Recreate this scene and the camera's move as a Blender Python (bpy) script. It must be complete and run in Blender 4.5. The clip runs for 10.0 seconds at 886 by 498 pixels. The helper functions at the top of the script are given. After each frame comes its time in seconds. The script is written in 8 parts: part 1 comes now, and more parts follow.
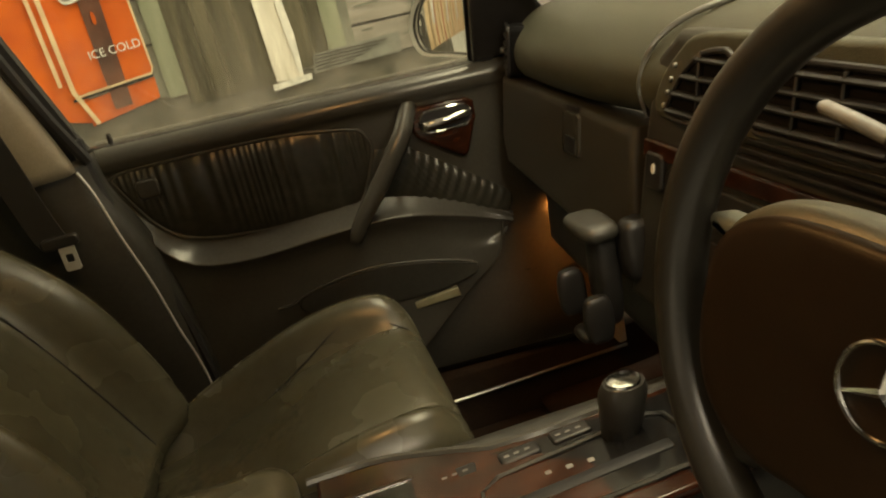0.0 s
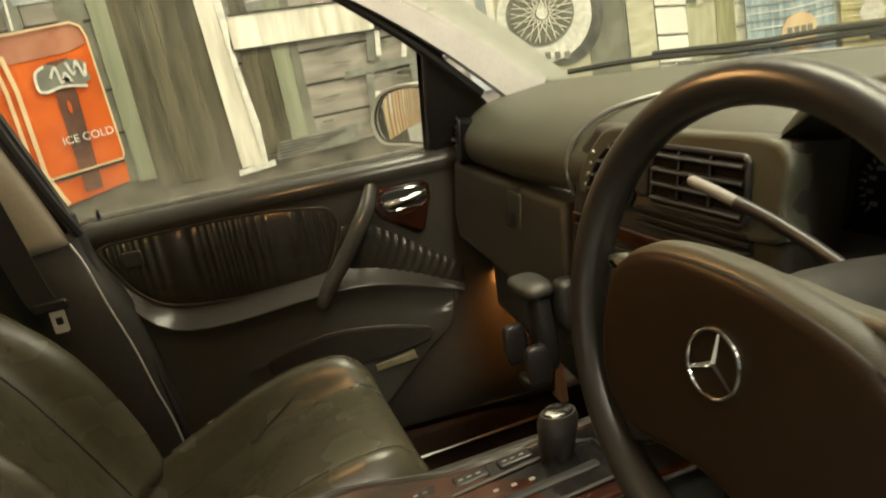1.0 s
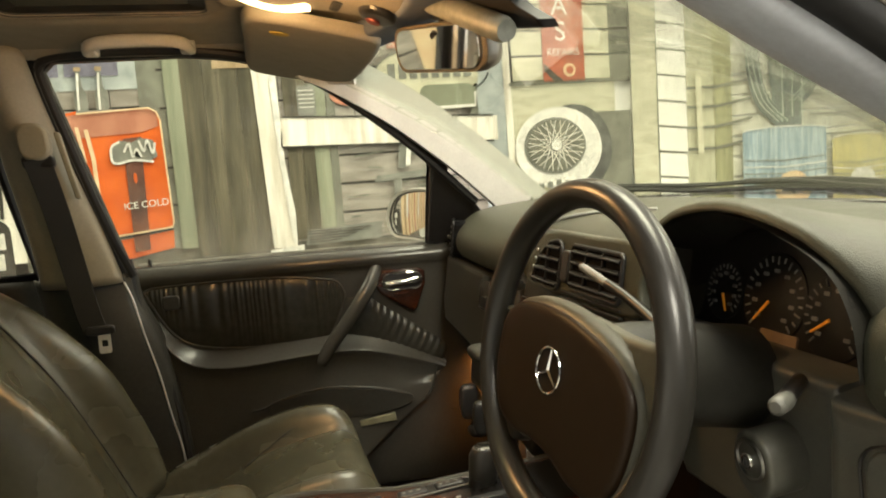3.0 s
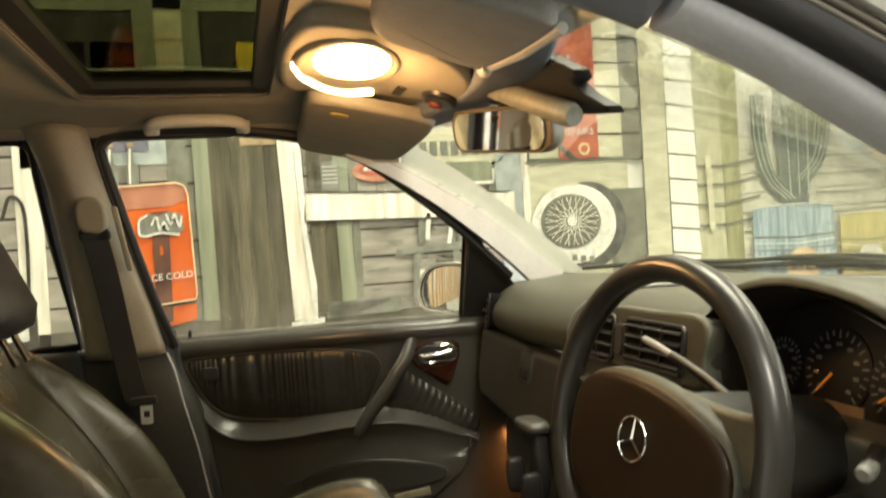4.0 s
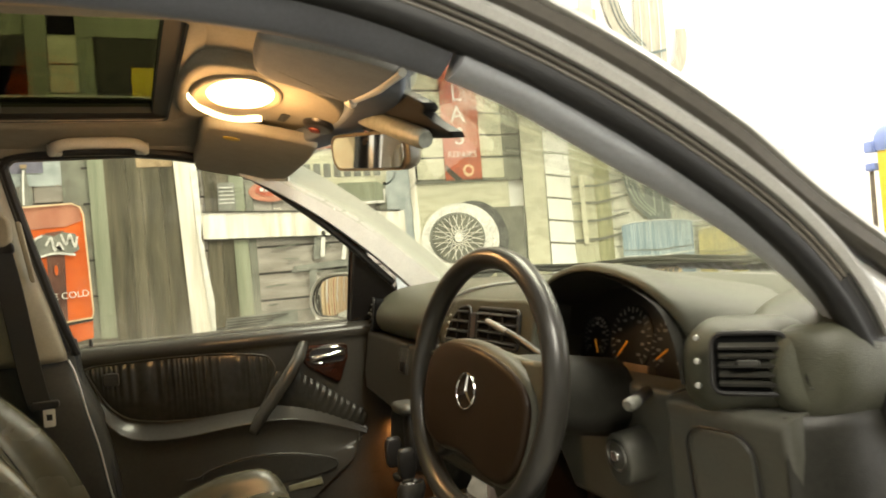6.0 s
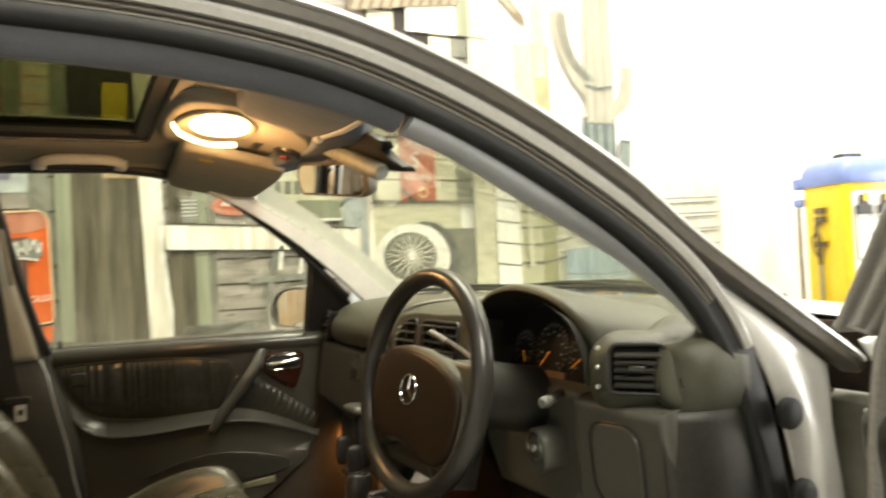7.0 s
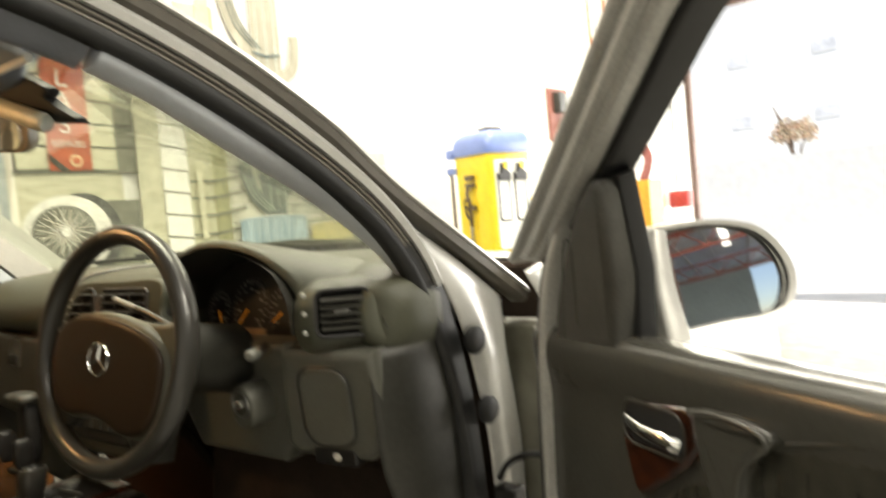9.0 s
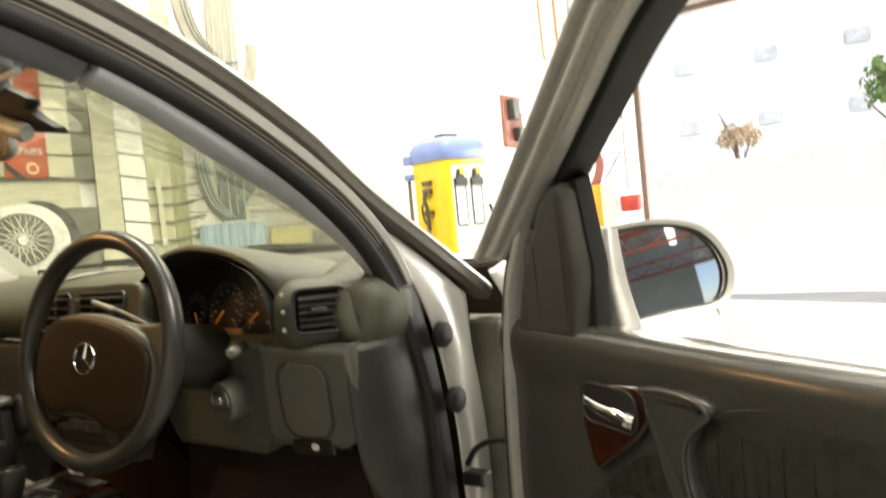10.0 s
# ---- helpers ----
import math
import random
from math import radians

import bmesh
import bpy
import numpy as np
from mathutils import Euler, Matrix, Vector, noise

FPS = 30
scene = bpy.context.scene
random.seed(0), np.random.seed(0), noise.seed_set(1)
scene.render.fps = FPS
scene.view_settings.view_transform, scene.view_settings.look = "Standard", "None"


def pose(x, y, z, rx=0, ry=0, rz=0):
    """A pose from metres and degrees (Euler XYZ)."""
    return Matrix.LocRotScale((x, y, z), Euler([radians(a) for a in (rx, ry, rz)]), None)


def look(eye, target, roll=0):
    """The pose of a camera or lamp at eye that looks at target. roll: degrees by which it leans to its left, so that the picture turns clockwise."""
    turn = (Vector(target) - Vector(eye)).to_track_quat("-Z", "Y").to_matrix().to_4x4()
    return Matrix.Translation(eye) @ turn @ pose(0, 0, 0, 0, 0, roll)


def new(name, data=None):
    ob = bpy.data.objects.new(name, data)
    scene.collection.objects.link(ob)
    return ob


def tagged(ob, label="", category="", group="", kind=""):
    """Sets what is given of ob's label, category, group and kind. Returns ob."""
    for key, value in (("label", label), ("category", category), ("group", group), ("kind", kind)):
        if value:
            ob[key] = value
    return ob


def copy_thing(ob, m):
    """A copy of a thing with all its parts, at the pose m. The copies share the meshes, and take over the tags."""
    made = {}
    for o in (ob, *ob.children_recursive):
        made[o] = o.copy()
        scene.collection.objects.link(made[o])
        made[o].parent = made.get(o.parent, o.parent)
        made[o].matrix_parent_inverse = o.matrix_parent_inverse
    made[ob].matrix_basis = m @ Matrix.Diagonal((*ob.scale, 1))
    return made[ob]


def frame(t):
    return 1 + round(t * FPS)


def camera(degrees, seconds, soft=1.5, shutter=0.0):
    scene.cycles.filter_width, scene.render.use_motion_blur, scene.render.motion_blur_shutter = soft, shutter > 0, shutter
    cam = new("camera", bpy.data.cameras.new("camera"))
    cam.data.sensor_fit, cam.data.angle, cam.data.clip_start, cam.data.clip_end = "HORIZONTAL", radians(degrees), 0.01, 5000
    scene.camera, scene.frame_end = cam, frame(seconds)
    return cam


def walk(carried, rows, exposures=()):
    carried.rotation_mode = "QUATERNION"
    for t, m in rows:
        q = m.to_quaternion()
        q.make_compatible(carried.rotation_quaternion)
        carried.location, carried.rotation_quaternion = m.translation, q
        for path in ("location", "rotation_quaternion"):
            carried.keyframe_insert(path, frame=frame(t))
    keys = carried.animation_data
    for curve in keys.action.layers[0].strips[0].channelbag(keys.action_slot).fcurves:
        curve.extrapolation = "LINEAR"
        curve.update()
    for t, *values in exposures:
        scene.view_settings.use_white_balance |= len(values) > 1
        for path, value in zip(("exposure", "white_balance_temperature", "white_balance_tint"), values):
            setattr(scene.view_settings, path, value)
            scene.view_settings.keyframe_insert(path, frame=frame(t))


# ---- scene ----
cam = camera(60.6, 10.0, soft=1.9, shutter=0.5)
PATH = [
    (0, (0.036, -0.008, 1.453), (0.364, 1.829, 0.732), -12.4),
    (0.5, (0.014, -0.075, 1.457), (0.424, 1.781, 0.834), -12.0),
    (1, (-0.015, -0.157, 1.47), (0.495, 1.703, 0.941), -10.8),
    (1.5, (-0.018, -0.229, 1.482), (0.348, 1.693, 1.065), -11.0),
    (2, (0.008, -0.324, 1.466), (0.387, 1.606, 1.104), -7.6),
    (2.2, (0.021, -0.359, 1.463), (0.401, 1.572, 1.105), -6.7),
    (3.3, (-0.062, -0.469, 1.445), (0.451, 1.454, 1.25), -3.7),
    (3.5, (-0.094, -0.473, 1.442), (0.4, 1.455, 1.249), -4.0),
    (4, (-0.12, -0.467, 1.459), (0.399, 1.464, 1.426), -3.7),
    (4.5, (-0.119, -0.468, 1.469), (0.432, 1.454, 1.489), -3.7),
    (5, (-0.125, -0.474, 1.48), (0.397, 1.455, 1.556), -4.9),
    (5.5, (-0.136, -0.529, 1.447), (0.556, 1.347, 1.427), -4.3),
    (5.7, (-0.136, -0.59, 1.423), (0.618, 1.263, 1.426), -5.0),
    (6.8, (-0.169, -0.832, 1.423), (0.613, 1.009, 1.448), -3.1),
    (7, (-0.199, -0.847, 1.425), (0.673, 0.952, 1.474), -2.7),
    (7.5, (-0.298, -0.816, 1.426), (0.877, 0.799, 1.525), -7.7),
    (8, (-0.334, -0.794, 1.429), (0.908, 0.768, 1.553), -5.0),
    (8.5, (-0.295, -0.799, 1.425), (1.039, 0.689, 1.52), -4.6),
    (8.8, (-0.267, -0.817, 1.409), (1.204, 0.538, 1.427), -4.5),
    (9, (-0.247, -0.824, 1.392), (1.295, 0.448, 1.317), -5.1),
    (9.5, (-0.261, -0.84, 1.363), (1.358, 0.319, 1.169), -6.2),
    (10, (-0.322, -0.855, 1.389), (1.294, 0.323, 1.318), -5.6),
]
EXPOSURES = [(0.0, -0.58, 8000, 10), (1.0, -0.25, 7000, 10), (2.2, -0.1, 6600, 10), (3.5, -0.01, 6600, 10), (4.5, 0.04, 6600, 10), (5.5, 0.05, 6600, 10), (7.0, 0.0, 6600, 10), (8.0, -0.03, 6600, 10), (9.0, -0.08, 6600, 10), (10.0, -0.10, 6600, 10)]
walk(cam, [(t, look(eye, target, roll)) for t, eye, target, roll in PATH], EXPOSURES)

# world, sun and lamps
world = bpy.data.worlds.new("sky")
scene.world = world
world.use_nodes = True
wn = world.node_tree.nodes
sky = wn.new("ShaderNodeTexSky")
sky.sky_type = "NISHITA"
sky.sun_disc = False
sky.sun_elevation, sky.sun_rotation = radians(59), radians(215)
wn["Background"].inputs["Strength"].default_value = 0.15
world.node_tree.links.new(sky.outputs["Color"], wn["Background"].inputs["Color"])


def lamp(name, kind, m, energy, colour, size=0.1, size_y=0.0):
    data = bpy.data.lights.new(name, kind)
    data.energy, data.color = energy, colour
    if kind == "SUN":
        data.angle = radians(size)
    elif kind == "AREA":
        data.size = size
        if size_y:
            data.shape, data.size_y = "RECTANGLE", size_y
    else:
        data.shadow_soft_size = size
    ob = new(name, data)
    ob.matrix_world = m
    return ob


lamp("sun", "SUN", look((1, -13, 26), (10, 0, 0)), 5.0, (1, 0.95, 0.86), 0.5)
# area lamps added as daylight through the open roller door ahead, and as fill from the translucent roof sheets
lamp("door_daylight", "AREA", look((8.9, -1.2, 1.7), (3.0, 0.6, 1.2)), 700, (1.0, 0.97, 0.9), 7.0, 3.2)
# the last lamp hangs beside the sheets, added to brighten the driver's side
for sx, sy, e in ((1.2, 0.9, 225), (4.6, 0.9, 200), (-2.2, 0.9, 70), (0.4, -3.6, 330)):
    lamp("roof_light", "AREA", pose(sx, sy, 4.45), e, (1.0, 0.95, 0.8), 1.0, 2.4)


# materials
def mat(name, colour, rough=0.5, metal=0.0, colour2=None, scale=30.0, bump=0.0, bump_scale=None, stretch=(1, 1, 1), mix=0.5,
        spec=0.5, coat=0.0, kind="noise", wear=0.12, detail=6.0, rand=0.0):
    m = bpy.data.materials.new(name)
    m.use_nodes = True
    nt = m.node_tree
    b = nt.nodes["Principled BSDF"]
    b.inputs["Roughness"].default_value = rough
    b.inputs["Metallic"].default_value = metal
    b.inputs["Specular IOR Level"].default_value = spec
    b.inputs["Coat Weight"].default_value = coat
    b.inputs["Coat Roughness"].default_value = 0.08
    tc = nt.nodes.new("ShaderNodeTexCoord")
    mp = nt.nodes.new("ShaderNodeMapping")
    mp.inputs["Scale"].default_value = stretch
    nt.links.new(tc.outputs["Object"], mp.inputs["Vector"])
    n1 = nt.nodes.new("ShaderNodeTexNoise")
    n1.inputs["Scale"].default_value = scale
    n1.inputs["Detail"].default_value = detail
    nt.links.new(mp.outputs["Vector"], n1.inputs["Vector"])
    n2 = nt.nodes.new("ShaderNodeTexNoise")
    n2.inputs["Scale"].default_value = scale * 0.13
    n2.inputs["Detail"].default_value = 3.0
    nt.links.new(mp.outputs["Vector"], n2.inputs["Vector"])
    ramp = nt.nodes.new("ShaderNodeValToRGB")
    c2 = colour2 or tuple(c * (1 - wear * 2) for c in colour)
    ramp.color_ramp.elements[0].color = (*c2, 1)
    ramp.color_ramp.elements[1].color = (*colour, 1)
    ramp.color_ramp.elements[0].position = max(0.0, mix - 0.16)
    ramp.color_ramp.elements[1].position = min(1.0, mix + 0.16)
    nt.links.new(n1.outputs["Fac"], ramp.inputs["Fac"])
    big = nt.nodes.new("ShaderNodeMix")
    big.data_type, big.blend_type = "RGBA", "MULTIPLY"
    big.inputs["Factor"].default_value = 1.0
    tone = nt.nodes.new("ShaderNodeMapRange")
    tone.inputs["From Min"].default_value, tone.inputs["From Max"].default_value = 0.3, 0.7
    tone.inputs["To Min"].default_value, tone.inputs["To Max"].default_value = 1 - wear, 1 + wear
    nt.links.new(n2.outputs["Fac"], tone.inputs["Value"])
    nt.links.new(ramp.outputs["Color"], big.inputs["A"])
    nt.links.new(tone.outputs["Result"], big.inputs["B"])
    out = big.outputs["Result"]
    if rand:
        info = nt.nodes.new("ShaderNodeObjectInfo")
        rr = nt.nodes.new("ShaderNodeMapRange")
        rr.inputs["To Min"].default_value, rr.inputs["To Max"].default_value = 1 - rand, 1 + rand
        nt.links.new(info.outputs["Random"], rr.inputs["Value"])
        m2 = nt.nodes.new("ShaderNodeMix")
        m2.data_type, m2.blend_type = "RGBA", "MULTIPLY"
        m2.inputs["Factor"].default_value = 1.0
        nt.links.new(out, m2.inputs["A"])
        nt.links.new(rr.outputs["Result"], m2.inputs["B"])
        out = m2.outputs["Result"]
    nt.links.new(out, b.inputs["Base Color"])
    rv = nt.nodes.new("ShaderNodeMapRange")
    rv.inputs["To Min"].default_value, rv.inputs["To Max"].default_value = max(0.02, rough - 0.03), min(1.0, rough + 0.03)
    nt.links.new(n2.outputs["Fac"], rv.inputs["Value"])
    nt.links.new(rv.outputs["Result"], b.inputs["Roughness"])
    if bump:
        if kind == "leather":
            tex = nt.nodes.new("ShaderNodeTexVoronoi")
            tex.inputs["Scale"].default_value = bump_scale or 400
            nt.links.new(tc.outputs["Object"], tex.inputs["Vector"])
            src = tex.outputs["Distance"]
        else:
            tex = nt.nodes.new("ShaderNodeTexNoise")
            tex.inputs["Scale"].default_value = bump_scale or scale * 3
            nt.links.new(mp.outputs["Vector"], tex.inputs["Vector"])
            src = tex.outputs["Fac"]
        bp = nt.nodes.new("ShaderNodeBump")
        bp.inputs["Strength"].default_value = bump
        bp.inputs["Distance"].default_value = 0.002
        nt.links.new(src, bp.inputs["Height"])
        nt.links.new(bp.outputs["Normal"], b.inputs["Normal"])
    return m


def glow(name, colour, strength):
    m = bpy.data.materials.new(name)
    m.use_nodes = True
    b = m.node_tree.nodes["Principled BSDF"]
    b.inputs["Base Color"].default_value = (*colour, 1)
    b.inputs["Emission Color"].default_value = (*colour, 1)
    b.inputs["Emission Strength"].default_value = strength
    return m


def pane_mat(name, tint, ior=1.5, gloss=1.0, dust=0.0):
    m = bpy.data.materials.new(name)
    m.use_nodes = True
    nt = m.node_tree
    nt.nodes.remove(nt.nodes["Principled BSDF"])
    tr = nt.nodes.new("ShaderNodeBsdfTransparent")
    tr.inputs["Color"].default_value = (*tint, 1)
    gl = nt.nodes.new("ShaderNodeBsdfGlossy")
    gl.inputs["Roughness"].default_value = 0.01
    gl.inputs["Color"].default_value = (gloss, gloss, gloss, 1)
    lw = nt.nodes.new("ShaderNodeLayerWeight")
    lw.inputs["Blend"].default_value = 0.5
    pw = nt.nodes.new("ShaderNodeMath")
    pw.operation = "POWER"
    pw.inputs[1].default_value = 5.0
    nt.links.new(lw.outputs["Facing"], pw.inputs[0])
    fr = nt.nodes.new("ShaderNodeMapRange")
    base_reflect = ((ior - 1) / (ior + 1)) ** 2
    fr.inputs["To Min"].default_value, fr.inputs["To Max"].default_value = base_reflect, 1.0
    nt.links.new(pw.outputs["Value"], fr.inputs["Value"])
    mx = nt.nodes.new("ShaderNodeMixShader")
    nt.links.new(fr.outputs["Result"], mx.inputs["Fac"])
    nt.links.new(tr.outputs["BSDF"], mx.inputs[1])
    nt.links.new(gl.outputs["BSDF"], mx.inputs[2])
    out = mx.outputs["Shader"]
    if dust:
        tc = nt.nodes.new("ShaderNodeTexCoord")
        sp = nt.nodes.new("ShaderNodeSeparateXYZ")
        nt.links.new(tc.outputs["Object"], sp.inputs["Vector"])
        band = nt.nodes.new("ShaderNodeMapRange")
        band.inputs["From Min"].default_value, band.inputs["From Max"].default_value = 1.26, 1.46
        band.inputs["To Min"].default_value, band.inputs["To Max"].default_value = 1.0, 0.12
        nt.links.new(sp.outputs["Z"], band.inputs["Value"])
        mp = nt.nodes.new("ShaderNodeMapping")
        mp.inputs["Scale"].default_value = (9, 9, 3)
        nt.links.new(tc.outputs["Object"], mp.inputs["Vector"])
        nz = nt.nodes.new("ShaderNodeTexNoise")
        nz.inputs["Scale"].default_value, nz.inputs["Detail"].default_value = 1.6, 8.0
        nt.links.new(mp.outputs["Vector"], nz.inputs["Vector"])
        mr = nt.nodes.new("ShaderNodeMapRange")
        mr.inputs["From Min"].default_value, mr.inputs["From Max"].default_value = 0.3, 0.75
        mr.inputs["To Max"].default_value = dust
        nt.links.new(nz.outputs["Fac"], mr.inputs["Value"])
        pr = nt.nodes.new("ShaderNodeMath")
        pr.operation = "MULTIPLY"
        nt.links.new(band.outputs["Result"], pr.inputs[0])
        nt.links.new(mr.outputs["Result"], pr.inputs[1])
        df = nt.nodes.new("ShaderNodeBsdfTranslucent")
        df.inputs["Color"].default_value = (0.52, 0.49, 0.42, 1)
        m2 = nt.nodes.new("ShaderNodeMixShader")
        nt.links.new(pr.outputs["Value"], m2.inputs["Fac"])
        nt.links.new(out, m2.inputs[1])
        nt.links.new(df.outputs["BSDF"], m2.inputs[2])
        out = m2.outputs["Shader"]
    nt.links.new(out, nt.nodes["Material Output"].inputs["Surface"])
    return m


LEATHER = mat("dark_olive_leather", (0.062, 0.058, 0.037), 0.27, colour2=(0.052, 0.049, 0.031), scale=60, bump=0.06, kind="leather", bump_scale=420)
LEATHER_PLEAT = mat("pleated_leather", (0.034, 0.033, 0.026), 0.25, scale=60)
DASH = mat("soft_dash_plastic", (0.060, 0.061, 0.040), 0.46, scale=160, bump=0.25, kind="leather", bump_scale=700, wear=0.06)
TRIM = mat("grey_trim_plastic", (0.052, 0.0505, 0.043), 0.23, scale=160, wear=0.05)
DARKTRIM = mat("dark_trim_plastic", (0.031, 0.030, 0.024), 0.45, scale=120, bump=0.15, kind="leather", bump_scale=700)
BLACK = mat("black_plastic", (0.017, 0.016, 0.015), 0.36, scale=90)
RUBBER = mat("black_rubber", (0.012, 0.012, 0.012), 0.55, scale=80, bump=0.1)
LINER = mat("beige_headliner_cloth", (0.29, 0.268, 0.22), 0.92, scale=300, bump=0.35, bump_scale=500, wear=0.05, spec=0.2)
PILLAR = mat("light_pillar_trim", (0.60, 0.60, 0.555), 0.6, scale=220, bump=0.06, kind="leather", bump_scale=600, wear=0.04)
# blue-grey copy of the liner cloth, with bluish daylight put into its colour
DAYLITLINER = mat("daylight_tinted_header_cloth", (0.14, 0.16, 0.195), 0.9, scale=300, bump=0.3, bump_scale=500, wear=0.05, spec=0.2)
VISORCLOTH = mat("pale_visor_cloth", (0.30, 0.30, 0.295), 0.9, scale=300, bump=0.3, bump_scale=500, wear=0.05, spec=0.2)
BELT = mat("seat_belt_webbing", (0.018, 0.018, 0.017), 0.7, scale=300, bump=0.4, stretch=(1, 1, 6))
BTRIM = mat("tan_pillar_trim", (0.28, 0.25, 0.185), 0.6, scale=200, bump=0.2, kind="leather", bump_scale=600, wear=0.05)
CHROME = mat("chrome", (0.85, 0.85, 0.83), 0.12, metal=1.0, scale=40, wear=0.03)
SATIN = mat("satin_metal", (0.45, 0.45, 0.42), 0.32, metal=1.0, scale=60, wear=0.05)
# bluish copy of the other pillar's plastic; cool daylight sits in the colour
DAYLITPILLAR = mat("daylit_pillar_trim", (0.53, 0.56, 0.61), 0.6, scale=220, bump=0.06, kind="leather", bump_scale=600, wear=0.04)
PANEL = mat("lower_dash_plastic", (0.098, 0.097, 0.080), 0.33, scale=160, bump=0.1, kind="leather", bump_scale=700, wear=0.05)
BRIGHT = mat("bright_steel", (0.72, 0.72, 0.70), 0.38, metal=0.55, scale=60, wear=0.05)
GLOVE = mat("glove_box_plastic", (0.040, 0.036, 0.027), 0.42, scale=160, bump=0.15, kind="leather", bump_scale=700, wear=0.05)
GLOSSBLACK = mat("gloss_black_panel", (0.010, 0.0095, 0.009), 0.16, scale=90, wear=0.05)
WOOD = mat("burl_walnut", (0.046, 0.013, 0.005), 0.16, colour2=(0.013, 0.0045, 0.0022), scale=26, stretch=(1, 1.4, 3), coat=0.25, detail=10)
GUTTER = mat("brown_grey_moulding", (0.075, 0.066, 0.053), 0.38, scale=90, wear=0.08)
SILVER = mat("silver_car_paint", (0.58, 0.575, 0.545), 0.36, metal=0.45, scale=400, wear=0.05, coat=0.5)
CARPET = mat("dark_carpet", (0.030, 0.021, 0.015), 0.95, scale=240, bump=0.7, bump_scale=600, spec=0.1)
GAUGE = mat("gauge_face", (0.022, 0.019, 0.016), 0.35, scale=90)
GAUGEINK = mat("dial_ink", (0.21, 0.205, 0.19), 0.5, scale=90, wear=0.03)
WHITEINK = mat("white_ink", (0.75, 0.75, 0.70), 0.5, scale=90, wear=0.03)
NEEDLE = glow("orange_needle", (0.95, 0.35, 0.03), 0.10)
SHIELD = pane_mat("windscreen_glass", (0.835, 0.85, 0.79), 1.45)
SIDEGLASS = pane_mat("side_glass", (0.90, 0.92, 0.86), 1.45, 1.0, 0.14)
ROOFGLASS = pane_mat("dark_sunroof_glass", (0.40, 0.41, 0.28), 1.5, 0.07)
MIRROR = mat("mirror_glass", (0.88, 0.88, 0.86), 0.015, metal=1.0, scale=20, wear=0.01)
MIRROR.node_tree.nodes["Principled BSDF"].inputs["Roughness"].default_value = 0.02
LAMPLENS = glow("lit_lamp_lens", (1.0, 0.72, 0.36), 9.0)
FOOTLENS = glow("footwell_lamp_lens", (1.0, 0.30, 0.05), 3.0)


# mesh helpers
def holder(parent):
    """The thing or part that may hold a part: no deeper than thing > part > sub-part."""
    return parent.parent if parent.parent and parent.parent.parent else parent


def part(name, bm, material, parent=None, label="", sharp=40, bevel=0.0, segs=2, shade=True):
    me = bpy.data.meshes.new(name)
    bmesh.ops.recalc_face_normals(bm, faces=bm.faces)
    bm.to_mesh(me)
    bm.free()
    if shade:
        for p in me.polygons:
            p.use_smooth = True
        me.set_sharp_from_angle(angle=radians(sharp))
    me.materials.append(material)
    ob = new(name, me)
    if bevel:
        mod = ob.modifiers.new("bevel", "BEVEL")
        mod.width, mod.segments, mod.limit_method, mod.angle_limit = bevel, segs, "ANGLE", radians(35)
    if parent:
        ob.parent = holder(parent)
    if label:
        ob["label"] = label
    return ob


def hold(name, label, category, group="", kind="", at=(0, 0, 0)):
    e = new(name)
    e.empty_display_size = 0.05
    return tagged(e, label, category, group, kind)


def curve(points, n=8, closed=False):
    """A smooth line through points, n steps between two of them."""
    pts = [Vector(p) for p in points]
    out, k = [], len(pts)
    for i in range(k if closed else k - 1):
        a = pts[i - 1] if (closed or i) else pts[0] * 2 - pts[1]
        b, c = pts[i], pts[(i + 1) % k]
        d = pts[(i + 2) % k] if (closed or i + 2 < k) else c * 2 - b
        for j in range(n):
            t = j / n
            out.append(0.5 * (2 * b + (c - a) * t + (2 * a - 5 * b + 4 * c - d) * t * t + (3 * b - a - 3 * c + d) * t ** 3))
    if not closed:
        out.append(pts[-1])
    return out


def box(bm, lo, hi, m=None):
    vs = [bm.verts.new((x, y, z)) for x in (lo[0], hi[0]) for y in (lo[1], hi[1]) for z in (lo[2], hi[2])]
    for f in ((0, 1, 3, 2), (4, 6, 7, 5), (0, 4, 5, 1), (2, 3, 7, 6), (0, 2, 6, 4), (1, 5, 7, 3)):
        bm.faces.new([vs[i] for i in f])
    if m is not None:
        bmesh.ops.transform(bm, matrix=m, verts=vs)
    return bm


def rings(bm, loops, closed=True, cap=True):
    """Skin between loops of equal count."""
    rows = [[bm.verts.new(p) for p in loop] for loop in loops]
    n = len(rows[0])
    for a, b in zip(rows, rows[1:]):
        for i in range(n if closed else n - 1):
            j = (i + 1) % n
            bm.faces.new((a[i], a[j], b[j], b[i]))
    if cap and closed:
        bm.faces.new(list(reversed(rows[0])))
        bm.faces.new(rows[-1])
    return bm


